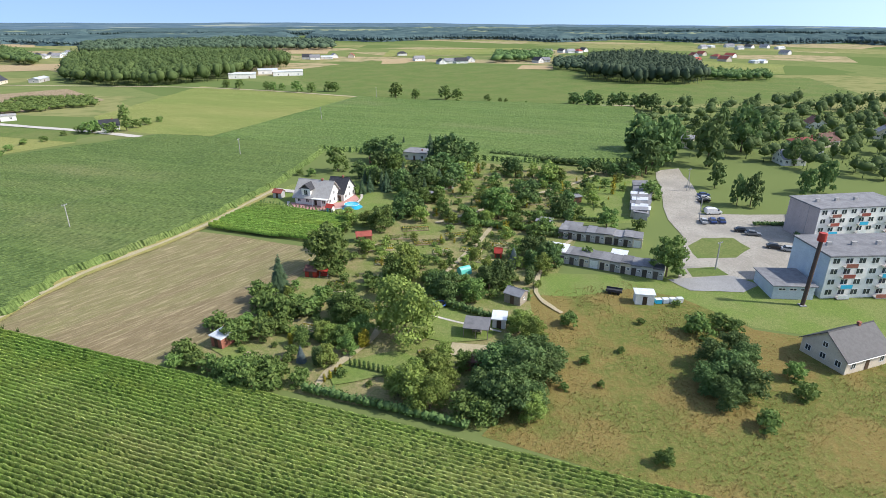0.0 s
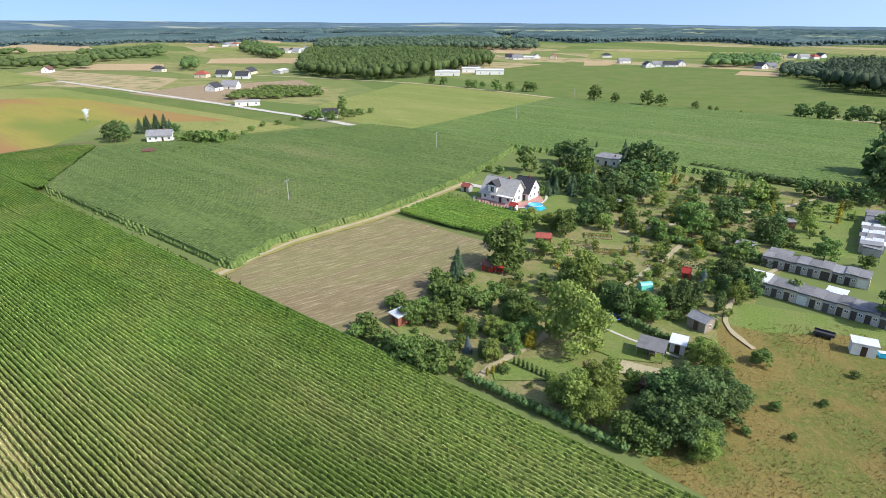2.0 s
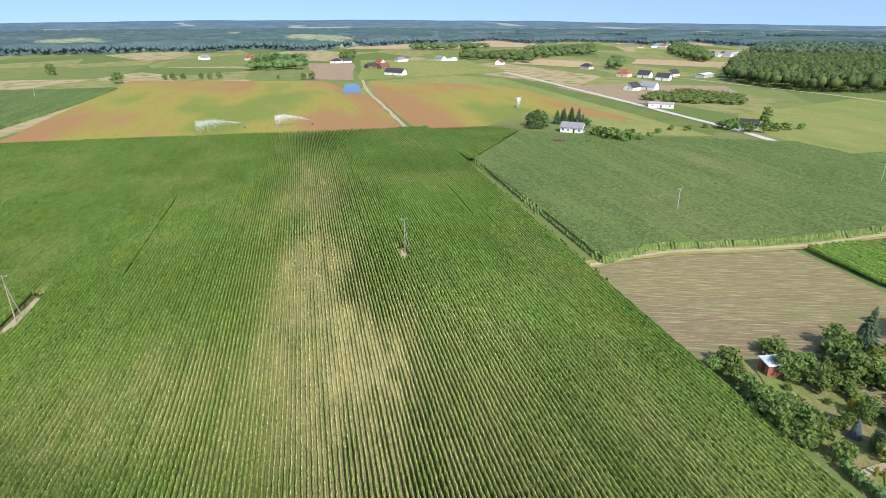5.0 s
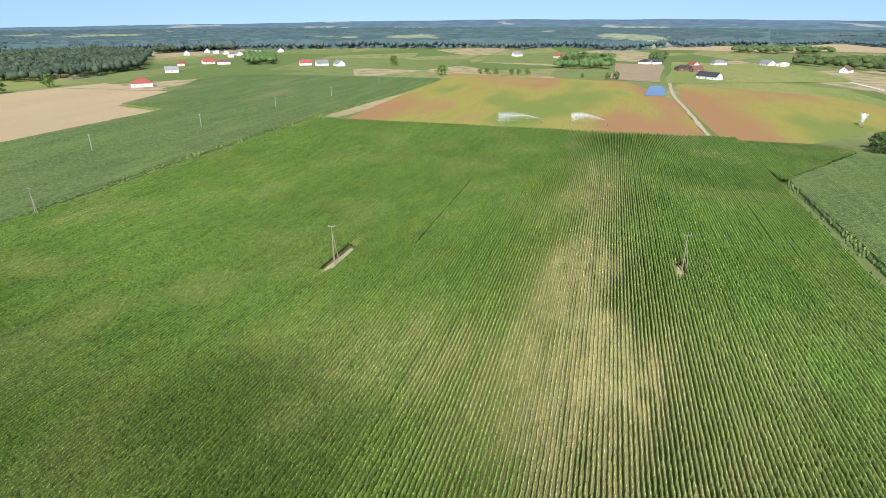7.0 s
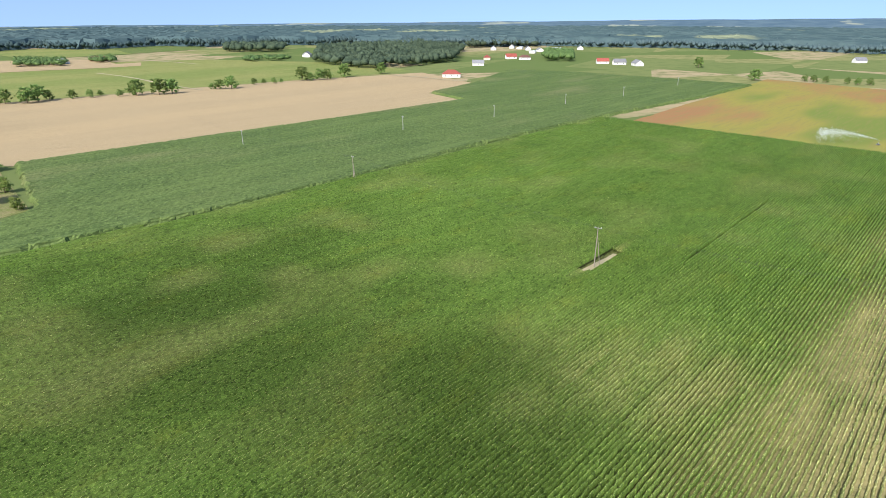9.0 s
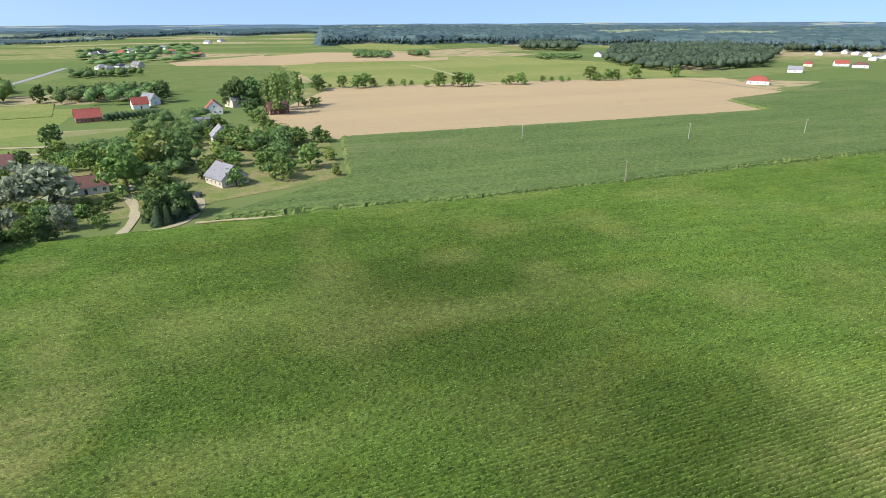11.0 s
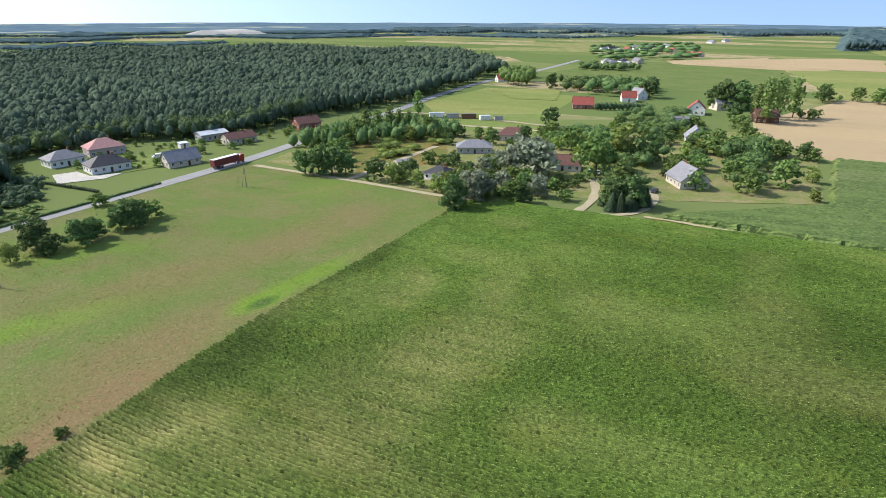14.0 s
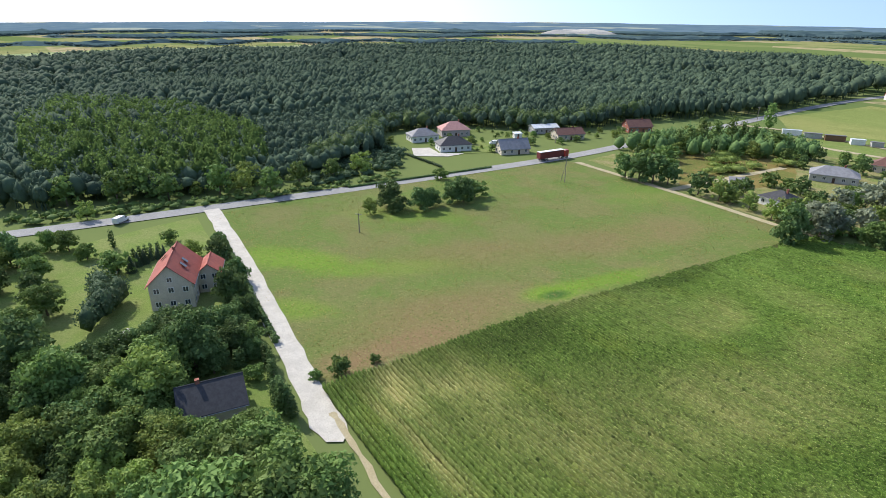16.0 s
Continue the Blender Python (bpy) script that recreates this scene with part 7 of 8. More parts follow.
shed(-5.8, 192.4, 6, 5.3, 3.4, 2.1, GREYWALL, FELT, "dark felt-roofed garden shed", group=ALLOT)
shed(-42.9, 97.6, -30, 3.0, 3.0, 2.3, BRICK, SHEET, "brick-red garden shed with a white sheet roof", rise=0.15, group=ALLOT)
shed(-32.0, 129.9, -11, 3.0, 2.6, 1.7, REDPAINT, BROWNTILE, "low red wooden play cabin with a brown roof", "gable", 0.8, "play_cabin")
shed(-22.3, 153.2, 13, 4.2, 3.0, 2.0, PLANK, REDTILE, "garden shed with a rusty red roof", "gable", 0.8, group=ALLOT)
shed(11.9, 105.1, -10, 2.7, 3.2, 2.1, WHITE, SHEET, "small white garden shed with a pale roof", rise=0.2, group=ALLOT)
shed(16.6, 115.9, -36, 4.0, 3.6, 2.3, OLDWOOD, GREYTILE, "weathered wooden cabin with a grey sheet roof", "gable", 0.9, "cabin", ALLOT, True)
shed(5.7, 89.7, 0, 3.2, 2.6, 1.8, PLANK, BROWNTILE, "low brown wooden shed under trees", rise=0.3, group=ALLOT)
shed(-13.0, 179.5, 10, 2.8, 2.4, 1.9, PLANK, REDTILE, "little shed with a red roof", "gable", 0.7, group=ALLOT)
shed(31, 165, -20, 4.5, 3, 2.0, GREYWALL, FELT, "grey shed with a felt roof", group=ALLOT)
shed(46, 190, 20, 3, 2.4, 2.0, PLANK, FELT, "brown shed by the hedge", group=ALLOT)


def pavilion(x, y, rot, w, d):
    ob = thing("pavilion", x, y, 0.05, rot, "open garden pavilion with a slate grey roof", "pavilion")
    bm = bmesh.new()
    for a in (-w / 2 + 0.2, 0, w / 2 - 0.2):
        for b in (-d / 2 + 0.2, d / 2 - 0.2):
            rod(bm, (a, b, 0), (a, b, 2.2 + (0.5 if b > 0 else 0)), 0.08, n=6)
    part("post", bm, OLDWOOD, ob)
    bm = bmesh.new()
    vs = box(bm, -w / 2, -d / 2, 2.2, w / 2, d / 2, 2.32)
    for v in vs:
        v.co.z += 0.6 * (v.co.y / d + 0.5)
    part("roof", bm, FELT, ob)
    bm = bmesh.new()
    box(bm, -w / 2 + 0.2, d / 2 - 0.3, 0, w / 2 - 0.2, d / 2 - 0.2, 2.3)
    part("back_wall", bm, PLANK, ob)
    bm = bmesh.new()
    box(bm, -1.0, -0.4, 0.7, 1.0, 0.4, 0.76)
    for a in (-0.8, 0.8):
        box(bm, a - 0.05, -0.3, 0, a + 0.05, 0.3, 0.7)
    part("table", bm, OLDWOOD, ob)
    return ob


pavilion(7.0, 101.4, -11.5, 5.2, 4.2)
field("paved_patch", [(2, 98), (9, 97), (8.5, 92.5), (1.5, 93.5)], SAND, 0.20, "paved patch before the pavilion", 2, 0.2, category="terrace")
field("garden_lawn", [(-8, 112), (1, 114), (13, 106), (9, 99), (1, 98), (-4, 100)], LAWN, 0.19, "mown garden lawn", 3, 0.3, category="lawn")
field("garden_lawn", [(-22, 90), (-9, 95), (-3, 92), (-6, 88), (-19, 84)], LAWN, 0.19, "mown garden lawn with a hedge", 3, 0.3, category="lawn")
field("garden_lawn", [(-45, 96), (-40, 92), (-35, 92), (-37, 96), (-41, 99)], LAWN, 0.19, "small lawn by the shed", 3, 0.3, category="lawn")
strip("garden_path", [(-4, 110), (2, 106.5), (8, 104), (12, 102)], 0.6, GRAVEL, 0.24, "pale slab path over the lawn", "path")
strip("garden_path", [(-22, 83), (-20, 90), (-14, 98), (-12, 108), (-4, 122), (2, 134), (10, 150), (15, 165)], 1.4, SAND, 0.25, "trodden path between the allotments", "path", 0.2)
strip("garden_path", [(26, 110), (21, 118), (24, 131), (34, 150), (46, 165)], 1.0, SAND, 0.25, "trodden path along the fence", "path", 0.2)
strip("garden_path", [(-2, 168), (10, 178), (30, 196), (50, 212), (62, 226)], 1.6, SAND, 0.25, "sandy path through the allotments", "path", 0.2)
bed_rng = random.Random(8)
for i, (bx, by, br, bw, bd) in enumerate(((-34, 92, -20, 8, 3), (-31, 88.5, -25, 6, 2.4), (-3, 94, 10, 3, 3), (-14, 138, 5, 7, 4), (-7, 141, 5, 5, 4), (-4, 152, 8, 8, 4.5), (4, 157, 8, 6, 4), (-8, 163, 8, 8, 4), (5, 170, 5, 9, 5),
                                           (16, 190, 12, 9, 5), (24, 196, 12, 8, 5), (8, 197, 12, 7, 4), (-24, 119, 0, 6, 3), (-20, 114, 0, 5, 3), (16, 150, -20, 7, 4), (-27, 104, -20, 5, 3), (-17, 148, 5, 7, 4.5), (-12, 156, 8, 7, 3.6), (8, 146, -15, 6, 3.2), (0, 145, 5, 5, 3.4), (12, 138, -20, 6, 3), (-16, 128, 0, 5, 3), (-25, 125, 0, 5, 2.6), (20, 182, 12, 8, 3.6), (30, 188, 12, 7, 3.6),
                                           (12, 184, 12, 6, 3.2), (36, 198, 15, 7, 3.6), (16, 208, 12, 7, 3.6), (30, 216, 15, 7, 3.4), (-30, 114, -15, 5, 2.6), (-5, 88, -20, 4, 2.4), (48, 204, 20, 6, 3.2), (38, 186, 15, 6, 3))):
    ob = thing("vegetable_bed", bx, by, 0.19, br, "garden bed of vegetables and yellow flowers in bare soil", "garden bed", "vegetable beds")
    bm = bmesh.new()
    box(bm, -bw / 2, -bd / 2, -0.1, bw / 2, bd / 2, 0.06, 0.03)
    part("soil", bm, bed_rng.choice((DIRT, SAND, SAND)), ob)
    for j in range(int(bd / 0.8)):
        n = int(bw / 0.5)
        cs = [((k + 0.5) / n * bw - bw / 2, 0, 0.15) for k in range(n)]
        rs = [(0.22, 0.2, 0.2 * bed_rng.uniform(0.6, 1.4)) for k in range(n)]
        o = new("planting", crown_mesh("planting", bed_rng.choice((LEAF_LIGHT, LEAF, YELLOWISH)), i * 9 + j, cs, rs, n * 7, 0.16))
        o.parent = ob
        o.location = (0, -bd / 2 + 0.4 + j * 0.8, 0)


def trampoline(x, y):
    ob = thing("trampoline", x, y, 0.19, 0, "round garden trampoline with a blue rim", "trampoline")
    bm = bmesh.new()
    bmesh.ops.create_circle(bm, cap_ends=True, segments=20, radius=1.2, matrix=Matrix.Translation((0, 0, 0.62)))
    part("mat", bm, RUBBER, ob)
    bm = bmesh.new()
    for i in range(20):
        a0, a1 = math.pi * i / 10, math.pi * (i + 1) / 10
        rod(bm, (math.cos(a0) * 1.35, math.sin(a0) * 1.35, 0.64), (math.cos(a1) * 1.35, math.sin(a1) * 1.35, 0.64), 0.16, n=5)
    part("rim", bm, plain("blue_pad", (0.03, 0.09, 0.30), (0.04, 0.11, 0.34), 2, 0.5, bump=0), ob, "blue padded rim")
    for i in range(4):
        bm = bmesh.new()
        a = math.pi * i / 2
        rod(bm, (math.cos(a) * 1.35, math.sin(a) * 1.35, 0), (math.cos(a) * 1.35, math.sin(a) * 1.35, 0.6), 0.03, n=5)
        part("leg", bm, METAL, ob)


trampoline(-0.5, 113.2)


def greenhouse(x, y, rot):
    ob = thing("polytunnel", x, y, 0.05, rot, "small teal foil greenhouse tunnel", "greenhouse")
    bm = bmesh.new()
    n = 8
    ring = [[bm.verts.new((s * 1.5, math.cos(math.pi * i / n) * 1.2, math.sin(math.pi * i / n) * 1.9)) for i in range(n + 1)] for s in (-1, 1)]
    for i in range(n):
        bm.faces.new((ring[0][i], ring[0][i + 1], ring[1][i + 1], ring[1][i]))
    bm.faces.new(ring[0]), bm.faces.new(ring[1][::-1])
    bmesh.ops.recalc_face_normals(bm, faces=bm.faces)
    part("foil", bm, plain("teal_foil", (0.10, 0.48, 0.40), (0.14, 0.54, 0.46), 1.2, 0.4), ob)
    bm = bmesh.new()
    for s in (-1.52, 1.52):
        for i in range(n):
            rod(bm, (s, math.cos(math.pi * i / n) * 1.22, math.sin(math.pi * i / n) * 1.92), (s, math.cos(math.pi * (i + 1) / n) * 1.22, math.sin(math.pi * (i + 1) / n) * 1.92), 0.03, n=4)
    part("hoop", bm, METAL, ob)


greenhouse(5.5, 131, 30)
shed(14.9, 141, -10, 1.8, 1.6, 1.7, REDPAINT, REDPAINT, "small bright red play hut", "gable", 0.9, "play_hut")
garden_swing(-29.0, 128.6, -10, "wooden swing frame beside the play cabin")


# ---- garages ----
def garage_row(x0, y0, x1, y1, depth, n, label, door_every=1, h=2.5):
    """A terrace of lock-up garages from (x0, y0) to (x1, y1), their fronts to the right of that way."""
    L = math.hypot(x1 - x0, y1 - y0)
    rot = math.degrees(math.atan2(y1 - y0, x1 - x0))
    rng = random.Random(int(abs(x0 + y1)))
    c, s = math.cos(radians(rot)), math.sin(radians(rot))
    for i in range(n):
        a = (i + 0.5) / n * L
        w = L / n - 0.01
        hh = h + rng.uniform(-0.15, 0.2)
        dd = depth + rng.uniform(-0.4, 0.3)
        ob = thing("garage", x0 + a * c - dd / 2 * s, y0 + a * s + dd / 2 * c, 0.02, rot, label, "garage", "rows of lock-up garages")
        bm = bmesh.new()
        box(bm, -w / 2, -dd / 2, 0, w / 2, dd / 2, hh)
        part("wall", bm, rng.choice((GREYWALL, CONCRETE, GREYWALL, CREAM)), ob)
        bm = bmesh.new()
        vs = box(bm, -w / 2 - 0.02, -dd / 2 - 0.3, hh + 0.003, w / 2 + 0.02, dd / 2 + 0.15, hh + 0.14)
        for v in vs:
            v.co.z += 0.25 * (0.5 - v.co.y / dd)
        part("roof", bm, rng.choice((FELT, FELT, GREYTILE, FELT, SHEET)), ob)
        if rng.random() < 0.75:
            opening(ob, "door", -w * 0.2, -dd / 2, 0.02, 0, min(1.1, w * 0.45), 2.0, "garage_door")
            opening(ob, "window", w * 0.27, -dd / 2, 1.2, 0, 0.8, 0.7)
        else:
            opening(ob, "door", 0, -dd / 2, 0.02, 0, w * 0.75, 2.1, rng.choice(("garage_door", "pale_door")))


garage_row(28.0, 138.8, 53.5, 126.6, 6.0, 11, "grey lock-up garage with a felt roof")
garage_row(33.5, 155.5, 55.0, 147.2, 6.0, 9, "grey lock-up garage with a felt roof")
garage_row(64.5, 172.0, 76.0, 207.5, 5.0, 10, "grey garage in a row beside the parking ground", h=2.3)
garage_row(72.8, 204.6, 60.3, 171.8, 4.5, 9, "low shed backing on the lawn", h=2.2)
shed(30.2, 141.0, -25, 5.5, 5.0, 2.7, GREYWALL, SHEET, "shed with a pale blue sheet roof", rise=0.4)
shed(46, 138.0, -25, 3.6, 3.0, 2.5, WHITE, SHEET, "white rooftop shed behind the garages", rise=0.2)
shed(38.5, 159.5, -22, 5, 3.5, 2.4, GREYWALL, FELT, "grey shed behind the garages")
shed(45.1, 115.2, -8, 4.0, 2.6, 2.5, WHITE, SHEET, "white site hut with a pale roof", rise=0.1, name="site_hut")


def bin_box(x, y, rot, material, label):
    ob = thing("waste_container", x, y, 0.05, rot, label, "waste container", "waste containers")
    bm = bmesh.new()
    vs = box(bm, -0.65, -0.5, 0.12, 0.65, 0.5, 1.1, 0.04)
    part("body", bm, material, ob)
    bm = bmesh.new()
    box(bm, -0.68, -0.54, 1.1, 0.68, 0.54, 1.22, 0.03)
    part("lid", bm, SHEET, ob)
    for a in (-0.5, 0.5):
        bm = bmesh.new()
        rod(bm, (a, -0.48, 0.08), (a, 0.48, 0.08), 0.08, n=8)
        part("wheel", bm, RUBBER, ob)


for i in range(4):
    bin_box(48.2 + i * 1.65, 114.6 + i * 0.15, 5, (POOLBLUE, BLUEWALL, BLUEWALL, SHEET)[i], ("bright blue plastic waste container", "pale blue waste container", "pale blue waste container", "white plastic waste container")[i])


def trailer(x, y, rot):
    ob = thing("cart", x, y, 0.05, rot, "dark flat trailer standing in the weeds", "trailer")
    bm = bmesh.new()
    box(bm, -1.8, -0.9, 0.6, 1.8, 0.9, 0.75)
    box(bm, -1.8, -0.9, 0.75, 1.8, -0.84, 1.15)
    box(bm, -1.8, 0.84, 0.75, 1.8, 0.9, 1.15)
    part("bed", bm, DARKTILE, ob)
    for a, b in ((-1, -0.8), (-1, 0.8), (1, -0.8), (1, 0.8)):
        bm = bmesh.new()
        rod(bm, (a, b - 0.1, 0.35), (a, b + 0.1, 0.35), 0.35, n=12)
        part("wheel", bm, RUBBER, ob)


trailer(39.8, 119.8, -20)


# ---- blocks of flats ----
def flats(x, y, rot, L, D, H, storeys, end_mat, label):
    """A block of flats with its near left corner at the origin, its long front along local x, its end wall along local y."""
    ob = thing("apartment_building", x, y, 0, rot, label, "apartment building", "blocks of flats")
    bm = bmesh.new()
    box(bm, 0, 0, 0, L, D, H)
    part("wall", bm, WHITE, ob)
    bm = bmesh.new()
    box(bm, -0.06, 0.1, 0, -0.005, D - 0.1, H - 0.1)
    part("end_wall", bm, end_mat, ob, "rendered blank end wall")
    bm = bmesh.new()
    box(bm, -0.25, -0.25, H + 0.004, L + 0.2, D + 0.25, H + 0.35)
    part("roof", bm, FELT, ob)
    bm = bmesh.new()
    for a in (3, 9, 15):
        box(bm, a, D * 0.45, H + 0.35, a + 1.2, D * 0.45 + 0.6, H + 1.2)
    part("vent_stack", bm, CONCRETE, ob)
    bm = bmesh.new()
    rod(bm, (-0.05, D * 0.33, 0.1), (-0.05, D * 0.33, H), 0.07, n=6)
    part("downpipe", bm, METAL, ob)
    sh = H / storeys
    for st in range(storeys):
        z = st * sh + 0.9
        for i in range(int(L / 3)):
            if i % 3 == 1:
                bm = bmesh.new()
                X0 = i * 3 + 0.2
                box(bm, X0, -1.2, st * sh + 0.25, X0 + 2.7, 0, st * sh + 0.4)
                bal = part("balcony", bm, CONCRETE, ob)
                bm = bmesh.new()
                box(bm, X0, -1.2, st * sh + 0.4, X0 + 2.7, -1.14, st * sh + 1.3)
                part("balcony_front", bm, (BRICK, SHEET, POOLBLUE, REDTILE)[(i + st) % 4], bal)
            opening(ob, "window", i * 3 + 1.5, 0, z, 0, 1.7, 1.4)
            opening(ob, "window", i * 3 + 1.5, D, z, 180, 1.7, 1.4)
    return ob


flats(85.9, 117.0, 3, 27, 13, 10.2, 4, BLUEWALL, "white block of flats with balconies and a pale blue end wall")
flats(104.0, 150.5, 8, 27, 12, 10.2, 4, PINKWALL, "block of flats with coloured balconies and a dull pink end wall")
annex = house(79.6, 121.3, -4, 9.0, 9.4, 3.3, 0, "flat", BLUEWALL, FELT, "low pale blue annex with a flat felt roof", "annex", every=4, chimney=False, doors=False, windows=False)
for k in range(3):
    opening(annex, "window", -2.6 + k * 2.4, -4.7, 2.2, 0, 1.6, 0.6)
house(75.5, 93.0, 20, 11, 9, 3.0, 3.4, "gable", CREAM, DARKTILE, "house with a dark ribbed roof at the meadow's edge")
house(117.3, 281, -27, 10.5, 10, 4.5, 1.8, "hip", CREAM, GREYTILE, "large house with a grey roof behind trees", storeys=2)
house(169.3, 267, 3, 12.2, 10, 5.0, 2.2, "hip", WHITE, REDTILE, "white house with a bright red roof", storeys=2)
for i, (a, b) in enumerate(((150, 245), (188, 282), (200, 245), (230, 300), (212, 330), (260, 340))):
    house(a, b, 20 * i, 10, 8.5, 3, 3, "gable", (WHITE, CREAM)[i % 2], (GREYTILE, BROWNTILE, REDTILE)[i % 3], "suburban house half hidden by trees", group="suburban houses")

# ---- white farmstead and the lone houses in the fields ----
house(-233.5, 234, 32, 12, 7.5, 3.0, 2.2, "gable", WHITE, GREYTILE, "white farmhouse with a low grey roof")
shed(-212.7, 204.5, 46, 5, 3.5, 2.2, PLANK, BROWNTILE, "brown wooden field shed")
house(-186, 325, 30, 9.5, 8, 2.8, 2.6, "gable", WHITE, DARKTILE, "white cottage hidden by trees")
NEW = "new houses by the sandy road"
town_rng = random.Random(4)
NEW_HOUSES = [(-435, 505, 13, REDTILE, CREAM), (-417, 516, 13, DARKTILE, WHITE), (-388, 509, 13, DARKTILE, WHITE), (-410, 551, 15, DARKTILE, CREAM), (-384, 570, 22, SHEET, GREYWALL), (-347, 415, 12, DARKTILE, WHITE), (-343, 432, 14, GREYTILE, WHITE)]
ESTATE = [(-603, 893, 12, GREYTILE, WHITE), (-604, 907, 12, DARKTILE, WHITE), (-579, 882, 13, GREYTILE, WHITE), (-593, 921, 12, DARKTILE, WHITE), (-568, 896, 12, GREYTILE, WHITE), (-584, 936, 13, SHEET, WHITE), (-602, 980, 12, GREYTILE, WHITE), (-553, 911, 12, DARKTILE, WHITE), (-536, 899, 12, GREYTILE, WHITE), (-545, 925, 12, BROWNTILE, CREAM), (-817, 1028, 14, GREYTILE, WHITE), (-831, 1063, 16, GREYTILE, WHITE), (-821, 1064, 12, REDTILE, WHITE), (-822, 993, 12, BROWNTILE, CREAM)]
HAMLET = [(-193, 867, 13, DARKTILE, WHITE), (-180, 857, 14, GREYTILE, WHITE), (-165, 870, 16, SHEET, WHITE), (-159, 894, 13, GREYTILE, WHITE), (-134, 896, 12, REDTILE, CREAM), (-62, 940, 14, DARKTILE, WHITE), (-32, 838, 15, GREYTILE, WHITE), (-1, 782, 14, DARKTILE, WHITE), (10, 792, 15, GREYTILE, WHITE), (25, 794, 16, DARKTILE, WHITE), (37, 814, 15, GREYTILE, WHITE), (127, 803, 14, DARKTILE, WHITE), (137, 813, 15, GREYTILE, WHITE), (175, 1002, 13, GREYTILE, WHITE), (201, 1019, 14, DARKTILE, WHITE), (212, 1005, 14, GREYTILE, WHITE), (225, 1006, 13, REDTILE, WHITE), (241, 1037, 14, DARKTILE, WHITE)]
TOWN_EDGE = [(376, 906, 15, REDTILE, WHITE), (403, 943, 14, REDTILE, CREAM), (340, 813, 15, REDTILE, CREAM), (397, 876, 16, REDTILE, CREAM), (428, 900, 15, REDTILE, WHITE), (386, 826, 17, REDTILE, CREAM), (487, 1139, 14, GREYTILE, WHITE), (518, 1177, 16, SHEET, WHITE), (556, 1181, 18, GREYTILE, WHITE), (542, 1110, 15, GREYTILE, WHITE), (578, 1147, 16, DARKTILE, WHITE), (608, 1149, 16, GREYTILE, WHITE), (619, 1116, 18, SHEET, WHITE), (547, 968, 16, GREYTILE, WHITE), (410, 793, 10, SHEET, WHITE), (421, 794, 10, SHEET, WHITE), (-124, 1462, 18, SHEET, WHITE), (-117, 1599, 18, GREYTILE, WHITE), (-91, 1496, 18, SHEET, WHITE), (-83, 1639, 18, GREYTILE, WHITE), (-62, 1681, 20, SHEET, WHITE), (-33, 1769, 20, GREYTILE, WHITE), (7, 1772, 22, SHEET, WHITE)]
FAR_FARMS = [(-944, 182, 14, GREYTILE, WHITE), (-899, 238, 16, REDTILE, CREAM), (-1385, 431, 26, SHEET, WHITE), (-1368, 448, 16, SHEET, WHITE), (-1360, 490, 30, SHEET, WHITE), (-1360, 525, 15, GREYTILE, WHITE), (-1360, 599, 18, SHEET, WHITE), (-1350, 609, 14, GREYTILE, WHITE), (-1437, 787, 20, GREYTILE, WHITE), (-775, 320, 15, DARKTILE, WHITE), (-774, 334, 13, DARKTILE, WHITE), (-676, 326, 18, DARKTILE, PLANK), (-659, 333, 13, BROWNTILE, PLANK), (-581, 308, 24, DARKTILE, WHITE), (-722, 360, 10, REDTILE, CREAM), (-752, 408, 18, GREYTILE, WHITE), (-738, 465, 16, GREYTILE, WHITE), (-725, 477, 14, SHEET, WHITE), (-636, 494, 14, BROWNTILE, WHITE), (-524, 540, 14, DARKTILE, CREAM)]
WHITE_ROWS = [(-796, -282, 14, REDTILE, CREAM), (-827, -257, 15, REDTILE, WHITE), (-818, -234, 16, BROWNTILE, WHITE), (-702, -260, 14, GREYTILE, WHITE), (-794, -124, 15, REDTILE, WHITE), (-786, -102, 15, GREYTILE, WHITE), (-778, -79, 15, GREYTILE, WHITE), (-1015, -348, 14, GREYTILE, WHITE), (-1082, -335, 14, GREYTILE, WHITE), (-1066, -315, 15, SHEET, WHITE), (-1034, -291, 14, GREYTILE, WHITE), (-960, -262, 14, SHEET, WHITE), (-1004, -262, 14, GREYTILE, WHITE), (-1035, -256, 15, GREYTILE, WHITE), (-1052, -245, 14, SHEET, WHITE), (-1088, -211, 14, GREYTILE, WHITE), (-1438, -774, 20, SHEET, WHITE), (-1439, -750, 18, GREYTILE, WHITE), (-1410, -702, 18, GREYTILE, WHITE), (-1443, -671, 18, SHEET, WHITE), (-1551, -536, 26, SHEET, WHITE), (-745, -548, 14, GREYTILE, WHITE), (-731, -477, 14, GREYTILE, WHITE), (-740, -470, 16, SHEET, WHITE)]
LONE_FARMS = [(-505, -746, 14, GREYTILE, WHITE), (-556, -746, 20, BROWNTILE, PLANK), (-741, -543, 16, GREYTILE, WHITE), (-716, -461, 16, GREYTILE, WHITE), (-731, -480, 12, SHEET, WHITE)]
